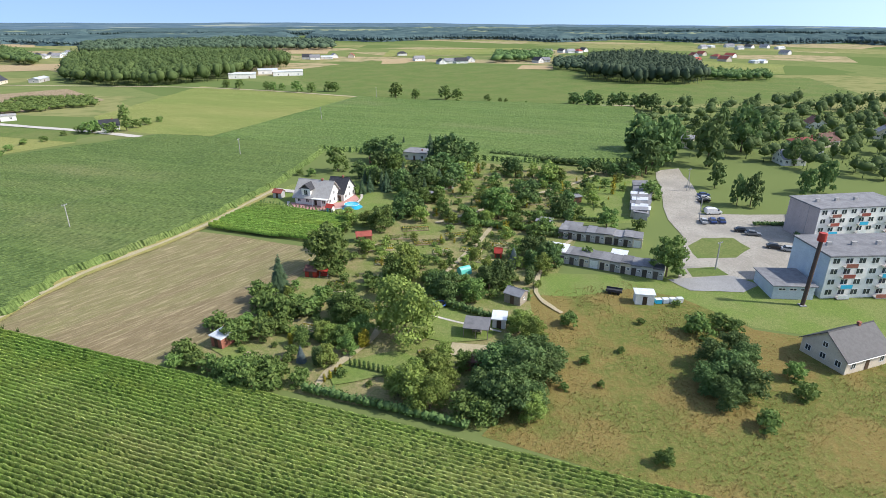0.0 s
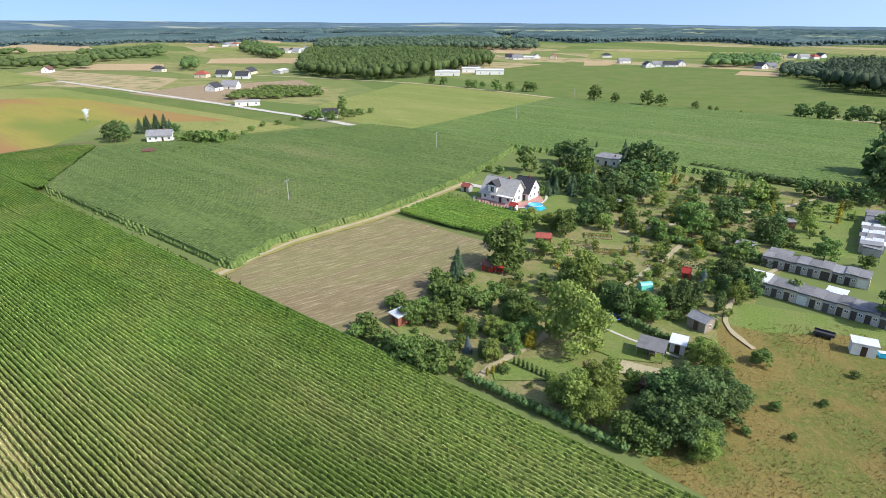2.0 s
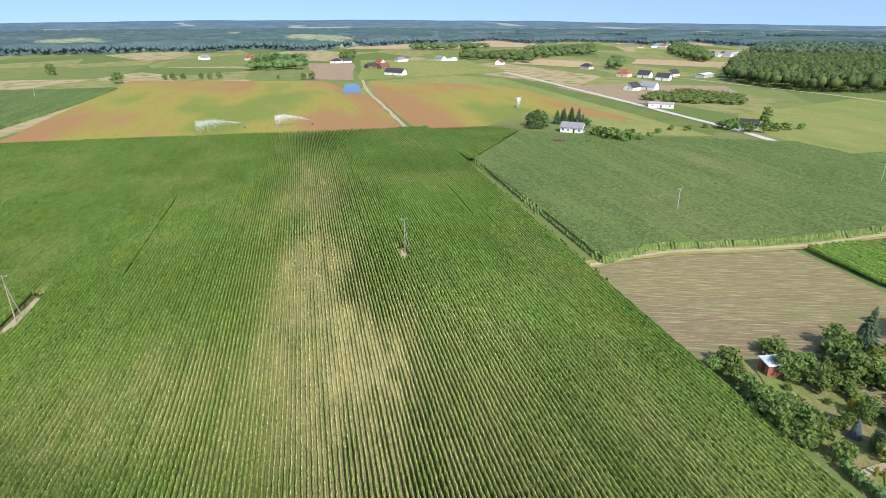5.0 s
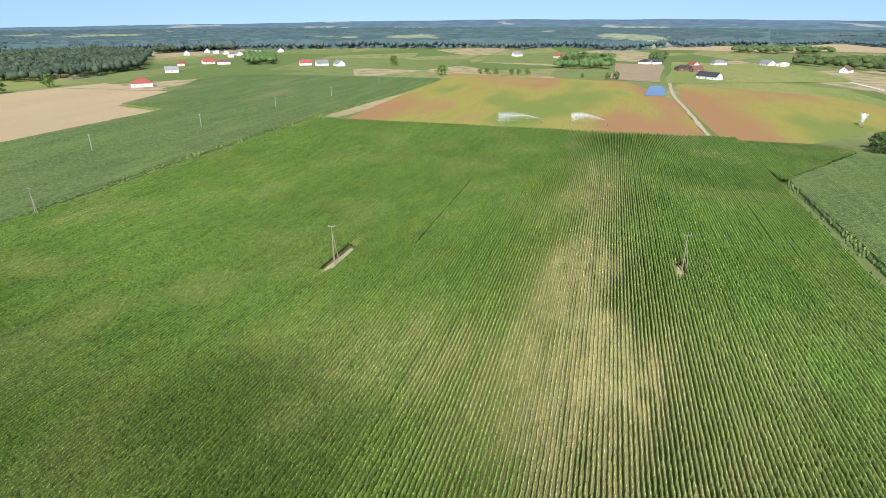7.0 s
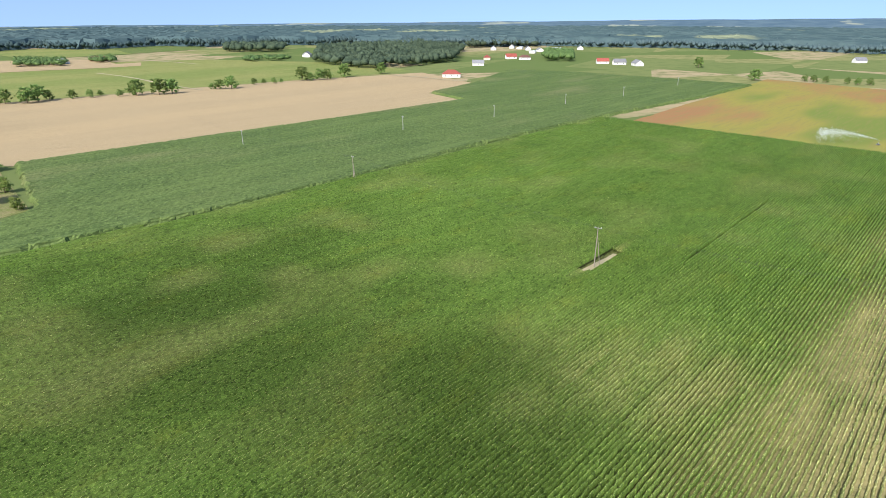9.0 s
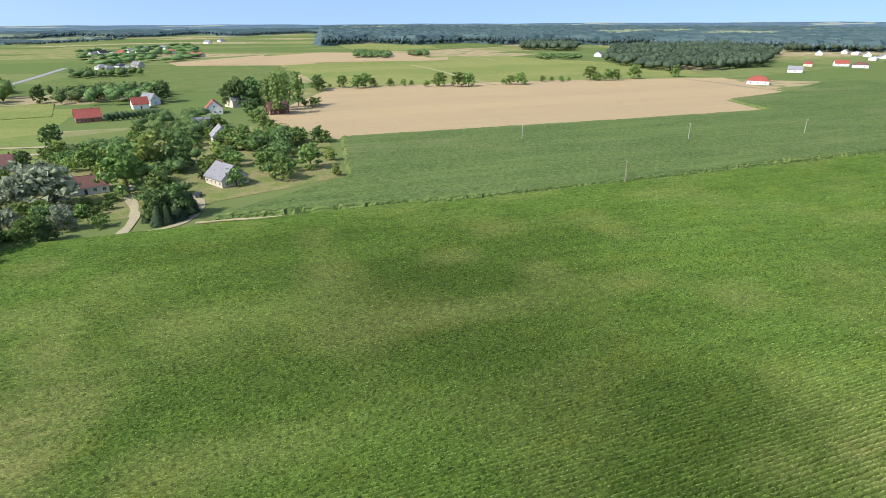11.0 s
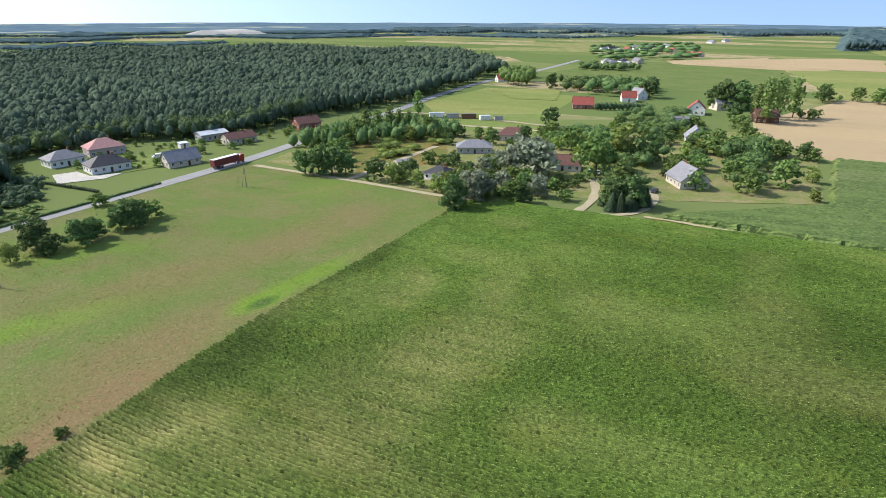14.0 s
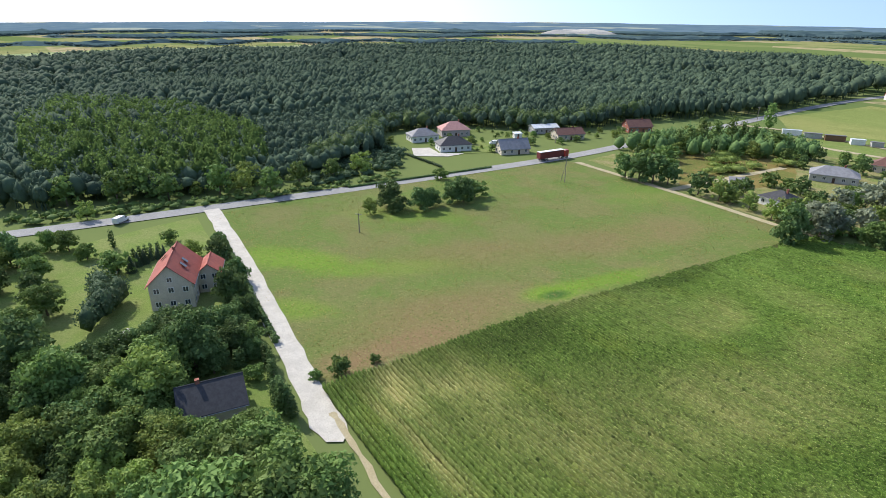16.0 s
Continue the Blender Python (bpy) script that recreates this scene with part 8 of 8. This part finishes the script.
FAR_VILLAGE = [(-172, -1041, 13, GREYTILE, WHITE), (-190, -1075, 13, DARKTILE, WHITE), (-193, -1019, 14, GREYTILE, WHITE), (-213, -1051, 13, REDTILE, CREAM), (-239, -1103, 13, GREYTILE, WHITE), (-233, -1029, 14, DARKTILE, WHITE), (-266, -1126, 13, GREYTILE, WHITE), (-261, -1050, 13, BROWNTILE, CREAM), (-308, -1170, 14, GREYTILE, WHITE), (-281, -1028, 14, REDTILE, CREAM), (-273, -931, 13, REDTILE, CREAM), (-288, -946, 13, REDTILE, CREAM), (-135, -783, 12, GREYTILE, WHITE), (-138, -760, 12, GREYTILE, GREYWALL), (-156, -788, 13, DARKTILE, WHITE), (-152, -734, 12, GREYTILE, WHITE), (-175, -793, 12, GREYTILE, CREAM), (-292, -925, 12, REDTILE, CREAM), (-442, -1339, 16, GREYTILE, WHITE), (-492, -1396, 16, GREYTILE, WHITE)]
ROADSIDE = [(-3, -563, 12, REDTILE, WHITE), (78, -636, 11, SHEET, GREYWALL), (59, -610, 13, BROWNTILE, CREAM), (44, -632, 11, SHEET, GREYWALL), (36, -653, 12, GREYTILE, WHITE), (48, -596, 9, GREYTILE, GREYWALL)]
for spots, label, group in ((NEW_HOUSES, "new family house on bare plots", "new houses by the sandy road"), (ESTATE, "distant white house of an estate", "houses along the horizon"), (HAMLET, "distant white house beside the green field", "houses along the horizon"), (TOWN_EDGE, "distant house at the edge of the town", "houses along the horizon"), (FAR_FARMS, "distant farmhouse in the fields", "houses along the horizon"), (WHITE_ROWS, "distant white house before the woods", "houses along the horizon"), (LONE_FARMS, "distant farm in the open fields", "houses along the horizon"), (FAR_VILLAGE, "distant village house with a pitched roof", "houses along the horizon"), (ROADSIDE, "low house in the yards by the main road", "houses along the main road")):
    for x, y, w, rf, wl in spots:
        away = math.hypot(x, y)
        house(x, y, town_rng.choice((18, 108)) + town_rng.uniform(-14, 14), w, town_rng.uniform(8.5, 10), 3.2, 1.2 if rf == SHEET else town_rng.uniform(3.0, 3.8), "hip" if town_rng.random() < 0.25 else "gable", wl, rf, label,
              every=4, chimney=away < 700, doors=away < 700, windows=away < 900, group=group)
house(-268, 353, 37, 17, 9, 3.0, 0, "flat", WHITE, CONCRETE, "unfinished white building shell on a pale sand site", chimney=False, group=NEW)
for a, b, w in ((-201, 603, 26), (-188, 648, 20), (-162, 631, 30)):
    house(a, b, 17, w, 10, 4.5, 1.0, "gable", WHITE, SHEET, "long white farm barn with a pale roof", "barn", every=5, chimney=False, group="farm barns")
house(-560, -236, -67, 18, 11, 3.2, 4.0, "hip", WHITE, REDTILE, "lone house with a large red roof behind the wheat")

# ---- the village by the meadow ----
VIL = "village houses"
house(-27.6, -238, 170, 14.5, 9, 2.9, 3.0, "gable", WHITE, BROWNTILE, "long white bungalow with a brown roof", group=VIL)
house(21.6, -217.5, 153, 10, 8.5, 2.8, 2.6, "hip", WHITE, DARKTILE, "white bungalow with a dark hipped roof", group=VIL)
house(10.5, -266, -175, 16, 9, 2.8, 3.0, "hip", GREYWALL, GREYTILE, "grey bungalow with a slate roof", group=VIL)
house(-7.6, -296, 177, 14.6, 9, 2.9, 3.6, "hip", CREAM, BROWNTILE, "bungalow with a large brown roof", group=VIL)
house(-71.5, -217.5, -80, 12, 11, 3.2, 4.4, "gable", CREAM, GREYTILE, "old house with a steep weathered grey roof", group=VIL)
house(-97.7, -296, 78, 10, 9.3, 3.6, 4.4, "gable", WHITE, GREYTILE, "white gabled house with a grey roof", group=VIL, storeys=1)
house(-100.7, -335, 165, 8.9, 8, 6.0, 0, "flat", WHITE, FELT, "white two-storey box house", storeys=2, group=VIL)
house(-125.7, -387, 73, 10, 10, 4.0, 4.6, "gable", WHITE, REDTILE, "white gabled house with a red roof", group=VIL)
house(-152.2, -409, -168, 20, 10, 4.5, 4.0, "gable", CREAM, GREYTILE, "large old house with a grey roof", group=VIL, storeys=1)
house(-156.9, -361, 177, 12.5, 10, 4.0, 3.6, "gable", PLANK, BROWNTILE, "dark wooden barn at the wheat field", "barn", chimney=False, group=VIL)
house(-56.9, -406, 177, 13.6, 9, 3.0, 4.4, "gable", BRICK, REDTILE, "house with a bright red roof behind a hedge", group=VIL)
house(-94, -441, 177, 10, 9, 3.4, 4.0, "gable", WHITE, REDTILE, "white house with a red roof", group=VIL)
house(-104, -455, 120, 10, 9, 3.8, 4.2, "gable", WHITE, GREYTILE, "white gabled house among village gardens", group=VIL)
shed(38.4, -234, -165, 5.9, 4.0, 2.6, GREYWALL, FELT, "grey flat-roofed shed in a garden")
for i, (a, b, w, h, wl, rf) in enumerate(((38, -360, 9, 2.6, WHITE, SHEET), (28, -358, 8, 2.4, GREYWALL, FELT), (18, -357, 9, 2.6, PLANK, FELT), (8, -353, 6, 2.4, WHITE, SHEET), (0, -352, 5, 2.2, GREYWALL, FELT))):
    shed(a, b, 12, w, 4, h, wl, rf, "low shed in a stone yard beside the road", rise=0.3, group="yard sheds")

# ---- houses along the main road ----
RD = "houses along the main road"
house(184.2, -226, -121, 14, 10, 3.0, 3.2, "hip", WHITE, GREYTILE, "white house with a grey hipped roof", group=RD)
house(180, -247, -130, 15, 11, 3.4, 3.8, "hip", PINKWALL, PINKTILE, "house with a faded pink hipped roof", group=RD)
house(159.5, -218.5, -127, 15, 10, 3.0, 3.4, "hip", WHITE, DARKTILE, "white house with a dark hipped roof and terrace", group=RD)
house(133.9, -230, -127, 13.8, 8, 2.8, 3.6, "gable", CREAM, GREYTILE, "old cottage with a steep grey roof", group=RD)
house(128.6, -276, -126, 15, 9, 3.0, 2.4, "gable", CREAM, BROWNTILE, "cream house with a brown roof", group=RD)
house(146, -283, -128, 14, 8, 3.2, 1.2, "gable", GREYWALL, SHEET, "workshop hall with a white sheet roof", "workshop", chimney=False, group=RD)
house(107.3, -318, -134, 13.4, 9, 3.4, 3.0, "gable", BRICK, BROWNTILE, "red brick house at the forest edge", group=RD)
shed(150, -262, -128, 4, 3, 2.2, WHITE, SHEET, "small white garden shed")
field("paved_terrace", [(152, -205), (165, -196), (176, -208), (170, -214), (160, -208), (150, -214)], GRAVEL, 0.19, "pale paved forecourt", 3, 0.2, category="terrace")
field("house_lawn", [(150, -214), (140, -226), (150, -250), (165, -240), (168, -228)], LAWN, 0.18, "lawns between the roadside houses", 4, 0.3, category="lawn")

# ---- the red-roofed villa ----
big = house(118.4, -57.4, -38.2 + 0, 13.5, 8.8, 6.2, 4.2, "gable", CREAM, REDTILE, "tall cream villa with a red tiled roof and brown shutters", storeys=2, every=2.4, over=0.6)
house(117.2, -65.1, -38.2, 7.0, 5.0, 5.0, 2.0, "gable", CREAM, REDTILE, "side wing of the villa under a red roof", storeys=2, every=2.4, over=0.4, chimney=False)
for k in range(3):
    bm = bmesh.new()
    vs = box(bm, -0.5, -0.8, 0, 0.5, 0.8, 0.08)
    ob = part("roof_window" if k < 2 else "solar_panel", bm, GLASS, big)
    ob.matrix_basis = pose(-2.5 + k * 2.6, -2.4 if k < 2 else 2.4, 8.62, 43.6 if k < 2 else -43.6, 0, 0)
house(74.6, -38.2, 63, 9.2, 8.2, 3.8, 2.7, "gable", CREAM, DARKTILE, "house with a black tiled roof among the trees", over=0.5)


# ---- vehicles ----
PAINTS = {n: plain("car_paint_" + n, c, [v * 0.9 for v in c], 2, 0.3, bump=0, spec=0.6) for n, c in
          {"white": (0.72, 0.72, 0.70), "silver": (0.45, 0.46, 0.47), "blue": (0.03, 0.06, 0.20), "black": (0.02, 0.02, 0.022), "red": (0.35, 0.03, 0.03), "grey": (0.16, 0.165, 0.17)}.items()}


def wheels(ob, spots, r, w):
    for a, b in spots:
        bm = bmesh.new()
        rod(bm, (a, b - w / 2, r), (a, b + w / 2, r), r, n=14)
        wh = part("wheel", bm, RUBBER, ob)
        bm = bmesh.new()
        rod(bm, (a, b - w / 2 - 0.01, r), (a, b + w / 2 + 0.01, r), r * 0.6, n=10)
        part("rim", bm, METAL, wh)


def car(x, y, rot, paint, label, van=False, z=0.14):
    ob = thing("van" if van else "car", x, y, z, rot, label, "van" if van else "car", "parked vehicles")
    L, W, H = (5.2, 1.95, 2.0) if van else (4.3, 1.75, 1.45)
    hood = 0.95
    prof = ([(-L / 2, 0.35), (-L / 2, H - 0.15), (-L / 2 + 0.1, H), (L / 2 - 1.9, H), (L / 2 - 1.0, 1.15), (L / 2 - 0.1, 0.95), (L / 2, 0.6), (L / 2, 0.35)] if van else
            [(-L / 2, 0.35), (-L / 2, 0.85), (-L / 2 + 0.15, hood), (L / 2 - 1.1, hood), (L / 2 - 0.15, 0.8), (L / 2, 0.6), (L / 2, 0.35)])
    bm = bmesh.new()
    lo = [bm.verts.new((a, -W / 2, c)) for a, c in prof]
    hi = [bm.verts.new((a, W / 2, c)) for a, c in prof]
    bm.faces.new(lo)
    bm.faces.new(hi[::-1])
    for i in range(len(prof)):
        bm.faces.new((lo[i], hi[i], hi[(i + 1) % len(prof)], lo[(i + 1) % len(prof)]))
    bmesh.ops.recalc_face_normals(bm, faces=bm.faces)
    bmesh.ops.bevel(bm, geom=list(bm.edges), offset=0.06, segments=2, affect="EDGES")
    part("body", bm, PAINTS[paint], ob)
    if not van:
        bm = bmesh.new()
        vs = box(bm, -L / 2 + 0.35, -W / 2 + 0.1, hood - 0.02, L / 2 - 1.25, W / 2 - 0.1, H - 0.05)
        for v in vs:
            if v.co.z > 1.2:
                v.co.x *= 0.72
                v.co.y *= 0.86
        part("window", bm, GLASS, ob)
        bm = bmesh.new()
        box(bm, -1.15, -W / 2 + 0.2, H - 0.06, 0.55, W / 2 - 0.2, H, 0.02)
        part("roof", bm, PAINTS[paint], ob)
    else:
        bm = bmesh.new()
        box(bm, L / 2 - 1.75, -W / 2 - 0.01, 1.2, L / 2 - 1.1, W / 2 + 0.01, 1.7)
        part("window", bm, GLASS, ob)
    for s in (-0.6, 0.6):
        bm = bmesh.new()
        box(bm, L / 2 - 0.03, s - 0.18, 0.6, L / 2 + 0.02, s + 0.18, 0.75)
        part("headlight", bm, SHEET, ob)
    wheels(ob, [(a, b) for a in (-L / 2 + 0.8, L / 2 - 0.85) for b in (-W / 2 + 0.1, W / 2 - 0.1)], 0.31, 0.22)
    return ob


for x, y, r, p, lab, v in ((92.5, 196, 10, "blue", "dark blue parked car", 0), (91.2, 192.5, 10, "silver", "silver parked hatchback car", 0), (90, 189.5, 10, "black", "black parked estate car", 0), (87.8, 179.5, 5, "grey", "dark grey parked car", 0),
                            (87.5, 176.6, 5, "white", "white parked delivery van", 1), (80.9, 168.3, 80, "silver", "silver parked car by the hedge", 0), (83.8, 168.6, 80, "blue", "blue parked car by the hedge", 0),
                            (86.6, 168.6, 80, "blue", "dark blue parked car by the hedge", 0), (88.8, 160, -15, "black", "black parked estate car", 0), (90.6, 157.2, -15, "grey", "dark parked car on the gravel", 0),
                            (91.6, 147, -20, "black", "black car parked by the flats", 0), (94.6, 145, -20, "silver", "silver car parked by the flats", 0),
                            (-37, -231, 80, "white", "white car parked in the village", 0), (-40.5, -230, 80, "silver", "silver car parked in the village", 0), (-57, -206, 60, "black", "black car parked by the old house", 0),
                            (150, -240, 40, "white", "white caravan standing on a lawn", 1)):
    car(x, y, r, p, lab, bool(v))
car(178.3, -73.0, -64, "white", "white delivery van on the main road", True, 0.22)


def lorry(x, y, rot):
    ob = thing("lorry", x, y, 0.22, rot, "red articulated lorry with a curtain-sided trailer", "lorry")
    bm = bmesh.new()
    box(bm, -8.2, -1.27, 1.1, 5.2, 1.27, 3.9, 0.05)
    tr = part("trailer_box", bm, plain("dull_red_curtain", (0.20, 0.045, 0.04), (0.15, 0.035, 0.03), 0.5, 0.6), ob, "dull red curtain side")
    bm = bmesh.new()
    box(bm, -8.25, -1.3, 3.9, 5.25, 1.3, 4.0, 0.02)
    part("trailer_roof", bm, FRAME, tr, "white trailer roof")
    bm = bmesh.new()
    vs = box(bm, 5.8, -1.2, 0.6, 8.0, 1.2, 3.6, 0.12)
    part("cab", bm, PAINTS["red"], ob, "bright red cab")
    bm = bmesh.new()
    box(bm, 7.96, -1.05, 2.0, 8.03, 1.05, 2.9)
    part("windscreen", bm, GLASS, ob)
    bm = bmesh.new()
    box(bm, -7.8, -0.5, 0.85, 7.2, 0.5, 1.1)
    part("chassis", bm, DARKTILE, ob)
    wheels(ob, [(a, b) for a in (-6.6, -5.3, -4.0, 4.4, 7.0) for b in (-1.05, 1.05)], 0.5, 0.35)


lorry(112.8, -229.5, -113)


# ---- poles and wires ----
def pole(x, y, h, label, kind="plain", rot=0.0, group="utility poles", material=None):
    ob = thing("utility_pole", x, y, 0, rot, label, "utility pole", group)
    m = material or CONCRETE
    if kind == "frame":
        for foot, head in ((0.0, 0.0), (1.5, 0.12)):
            bm = bmesh.new()
            rod(bm, (foot, 0, 0), (head, 0, h - foot * 1.6), 0.10 if foot else 0.16, 0.08 if foot else 0.10, 8)
            part("strut" if foot else "mast", bm, m, ob)
    else:
        bm = bmesh.new()
        rod(bm, (0, 0, 0), (0, 0, h), 0.19, 0.11, 10)
        part("mast", bm, m, ob)
    bm = bmesh.new()
    box(bm, -0.9, -0.06, h - 0.35, 0.9, 0.06, h - 0.22)
    part("crossarm", bm, METAL, ob)
    for a in (-0.8, 0.0, 0.8):
        bm = bmesh.new()
        rod(bm, (a, 0, h - 0.22), (a, 0, h + 0.05), 0.06, 0.04, 6)
        part("insulator", bm, FRAME, ob)
    return ob


def wires(spots, offsets, sag, label):
    """Overhead wires from mast to mast, each span sagging."""
    ob = thing("overhead_wires", spots[0][0], spots[0][1], 0, 0, label, "wires")
    for off in offsets:
        verts, faces = [], []
        for (x0, y0, z0), (x1, y1, z1) in zip(spots, spots[1:]):
            d = Vector((x1 - x0, y1 - y0)).normalized()
            n = 14
            for i in range(n):
                for j in (i, i + 1):
                    f = j / n
                    q = Vector((x0 + (x1 - x0) * f - d.y * off - spots[0][0], y0 + (y1 - y0) * f + d.x * off - spots[0][1], z0 + (z1 - z0) * f - sag * 4 * f * (1 - f)))
                    k = len(verts)
                    verts += [(q.x, q.y, q.z + 0.008), (q.x - d.y * 0.008, q.y + d.x * 0.008, q.z - 0.005), (q.x + d.y * 0.008, q.y - d.x * 0.008, q.z - 0.005)]
                k = len(verts) - 6
                faces += [(k, k + 1, k + 4, k + 3), (k + 1, k + 2, k + 5, k + 4), (k + 2, k, k + 3, k + 5)]
        o = new("wire", mesh_from("wire", verts, faces, DARKTILE))
        o.parent = ob


pole(-138.3, -18.6, 11.0, "tall weathered mast standing in the maize", "frame", 84, "masts in the maize", OLDWOOD)
pole(-128.3, 69.3, 10.0, "weathered mast half sunk in the maize", "frame", 84, "masts in the maize", OLDWOOD)
pole(-183.0, -117.5, 10.0, "weathered mast at the furrow", "frame", 60, "masts in the maize", OLDWOOD)
wires([(-230, -250, 9.5), (-183, -117.5, 9.8), (-138.3, -18.6, 10.9), (-128.3, 69.3, 9.9), (-109.8, 160, 8.7), (-90.3, 255, 8.6), (-71.8, 347, 8.4), (-50, 450, 8.4)], (-0.8, 0.0, 0.8), 1.6, "thin overhead wires across the maize")
for x, y, h in ((-109.8, 160, 8.8), (-90.3, 255, 8.8), (-71.8, 347, 8.8), (-50, 450, 8.5)):
    pole(x, y, h, "pale concrete pole in the maize", rot=77)
for x, y, h in ((-213.2, -198, 8.4), (-276.3, -144.5, 9.2), (-336.7, -113.7, 8.6), (-408.2, -86.1, 8.5), (-466.6, -54.9, 8.5), (-559, -21, 8.5)):
    pole(x, y, h, "pale concrete pole in the grey-green field", rot=60)
wires([(-150, -245, 8.2), (-213.2, -198, 8.3), (-276.3, -144.5, 9.1), (-336.7, -113.7, 8.5), (-408.2, -86.1, 8.4), (-466.6, -54.9, 8.4), (-559, -21, 8.4)], (-0.5, 0.5), 1.0, "thin overhead wires along the field")
pole(115, -111.5, 6.0, "dark wooden pole in the meadow", rot=20, material=OLDWOOD)
pole(92, -198.8, 9.6, "dark wooden double pole in the meadow", "frame", 20, material=OLDWOOD)
pole(69.2, 133.2, 7.5, "concrete lamp pole on the parking ground", rot=30)
pole(81.3, 172.3, 7.5, "concrete pole beside the parked cars", rot=30)
pole(89.3, 202.7, 8.5, "concrete double pole by the drive", "frame", 30)
pole(128, -262, 8, "wooden pole by the roadside houses", rot=60, material=OLDWOOD)
pole(62, -400, 8, "wooden pole by the main road", rot=60, material=OLDWOOD)
tall = thing("chimney_mast", 79.9, 113.6, 0, 0, "tall dark steel mast with a reddish head", "mast")
bm = bmesh.new()
rod(bm, (0, 0, 0), (0.9, 0.6, 16.0), 0.45, 0.4, 12)
part("shaft", bm, plain("rusty_steel", (0.10, 0.062, 0.05), (0.07, 0.05, 0.044), 1.5, 0.7), tall)
bm = bmesh.new()
rod(bm, (0.9, 0.6, 15.2), (0.95, 0.63, 17.0), 0.9, 0.8, 12)
part("head", bm, REDPAINT, tall, "rusty red head")
bm = bmesh.new()
box(bm, -0.7, -0.7, -0.1, 0.7, 0.7, 0.25)
part("base", bm, CONCRETE, tall)

# ---- irrigation ----
SPRAY = leafy("water_spray", (0.75, 0.80, 0.84), (0.85, 0.88, 0.90), 0.5, hue=0.0, val=0.0)


def sprinkler(x, y, rot, reach):
    ob = thing("sprinkler", x, y, 0.1, rot, "irrigation gun throwing a white jet of water", "sprinkler", "irrigation guns")
    bm = bmesh.new()
    rod(bm, (0, 0, 0.3), (0, 0, 2.2), 0.08, n=8)
    rod(bm, (0, 0, 2.2), (1.2, 0, 2.9), 0.06, 0.04, 8)
    box(bm, -0.8, -0.6, 0.3, 0.8, 0.6, 0.5)
    part("gun", bm, METAL, ob)
    wheels(ob, [(0, -0.7), (0, 0.7)], 0.35, 0.15)
    rng = np.random.RandomState(int(abs(x)))
    n = 3600
    f = rng.uniform(0, 1, n) ** 0.7
    wide = 0.15 + f * reach * 0.07
    p = np.stack([1.2 + f * reach, rng.normal(0, 1, n) * wide, 2.9 + 3.4 * np.sin(np.minimum(f * 2.0, 2.2)) + rng.normal(0, 1, n) * wide * 0.4], 1)
    p[:, 2] = np.maximum(p[:, 2] - rng.exponential(1.0, n) * f * 1.6, 0.4)
    s = (0.05 + 0.08 * f)[:, None]
    V = np.stack([p + rng.normal(0, 1, (n, 3)) * s, p + rng.normal(0, 1, (n, 3)) * s, p + rng.normal(0, 1, (n, 3)) * s], 1).reshape(-1, 3)
    o = new("water_jet", raw_mesh("water_jet", V, np.arange(3 * n).reshape(-1, 3), SPRAY))
    o.parent = ob
    tagged(o, "white spray of drops")


sprinkler(-343.5, 82.8, -80, 26)
sprinkler(-333.0, 119.7, -100, 20)
sprinkler(-315.0, 262.0, 140, 10)

# ---- water and the far distance ----
WATER = plain("water", (0.05, 0.10, 0.16), (0.06, 0.12, 0.18), 0.05, 0.05, bump=0, spec=0.5)
field("pond", [(-525, 224), (-530, 236), (-500, 228), (-458, 209), (-462, 193), (-485, 204)], WATER, 0.2, "small blue field pond", 5, 1.0, category="pond")
field("river", [(1250, -420), (1180, -760), (1120, -900), (1170, -900), (1240, -760), (1330, -420)], WATER, 0.2, "strip of open water before the far woods", 60, 6, category="water")
field("far_meadow", [(840, 120), (860, -240), (840, -480), (640, -900), (380, -1010), (60, -940), (50, -1040), (460, -1180), (860, -930), (1040, -480), (1040, 100)], RIVER_MEADOW, 0.15, "pale open river meadows", 60, 8, category="meadow")


def sand_mound(x, y, rot, w, d, h):
    bm = bmesh.new()
    bmesh.ops.create_grid(bm, x_segments=24, y_segments=10, size=0.5)
    for v in bm.verts:
        ex = max(abs(v.co.x), abs(v.co.y)) * 2
        v.co.z = h * (1 - ex ** 3) * (0.8 + 0.3 * noise.noise((v.co.x * 5, v.co.y * 5, 1.0)))
        v.co.x *= w
        v.co.y *= d
    ob = part("sand_mound", bm, GRAVEL)
    ob.matrix_basis = pose(x, y, 0, 0, 0, rot)
    return tagged(ob, "long pale heap of quarried sand", "sand mound")


sand_mound(830, -1800, 25, 230, 90, 16)
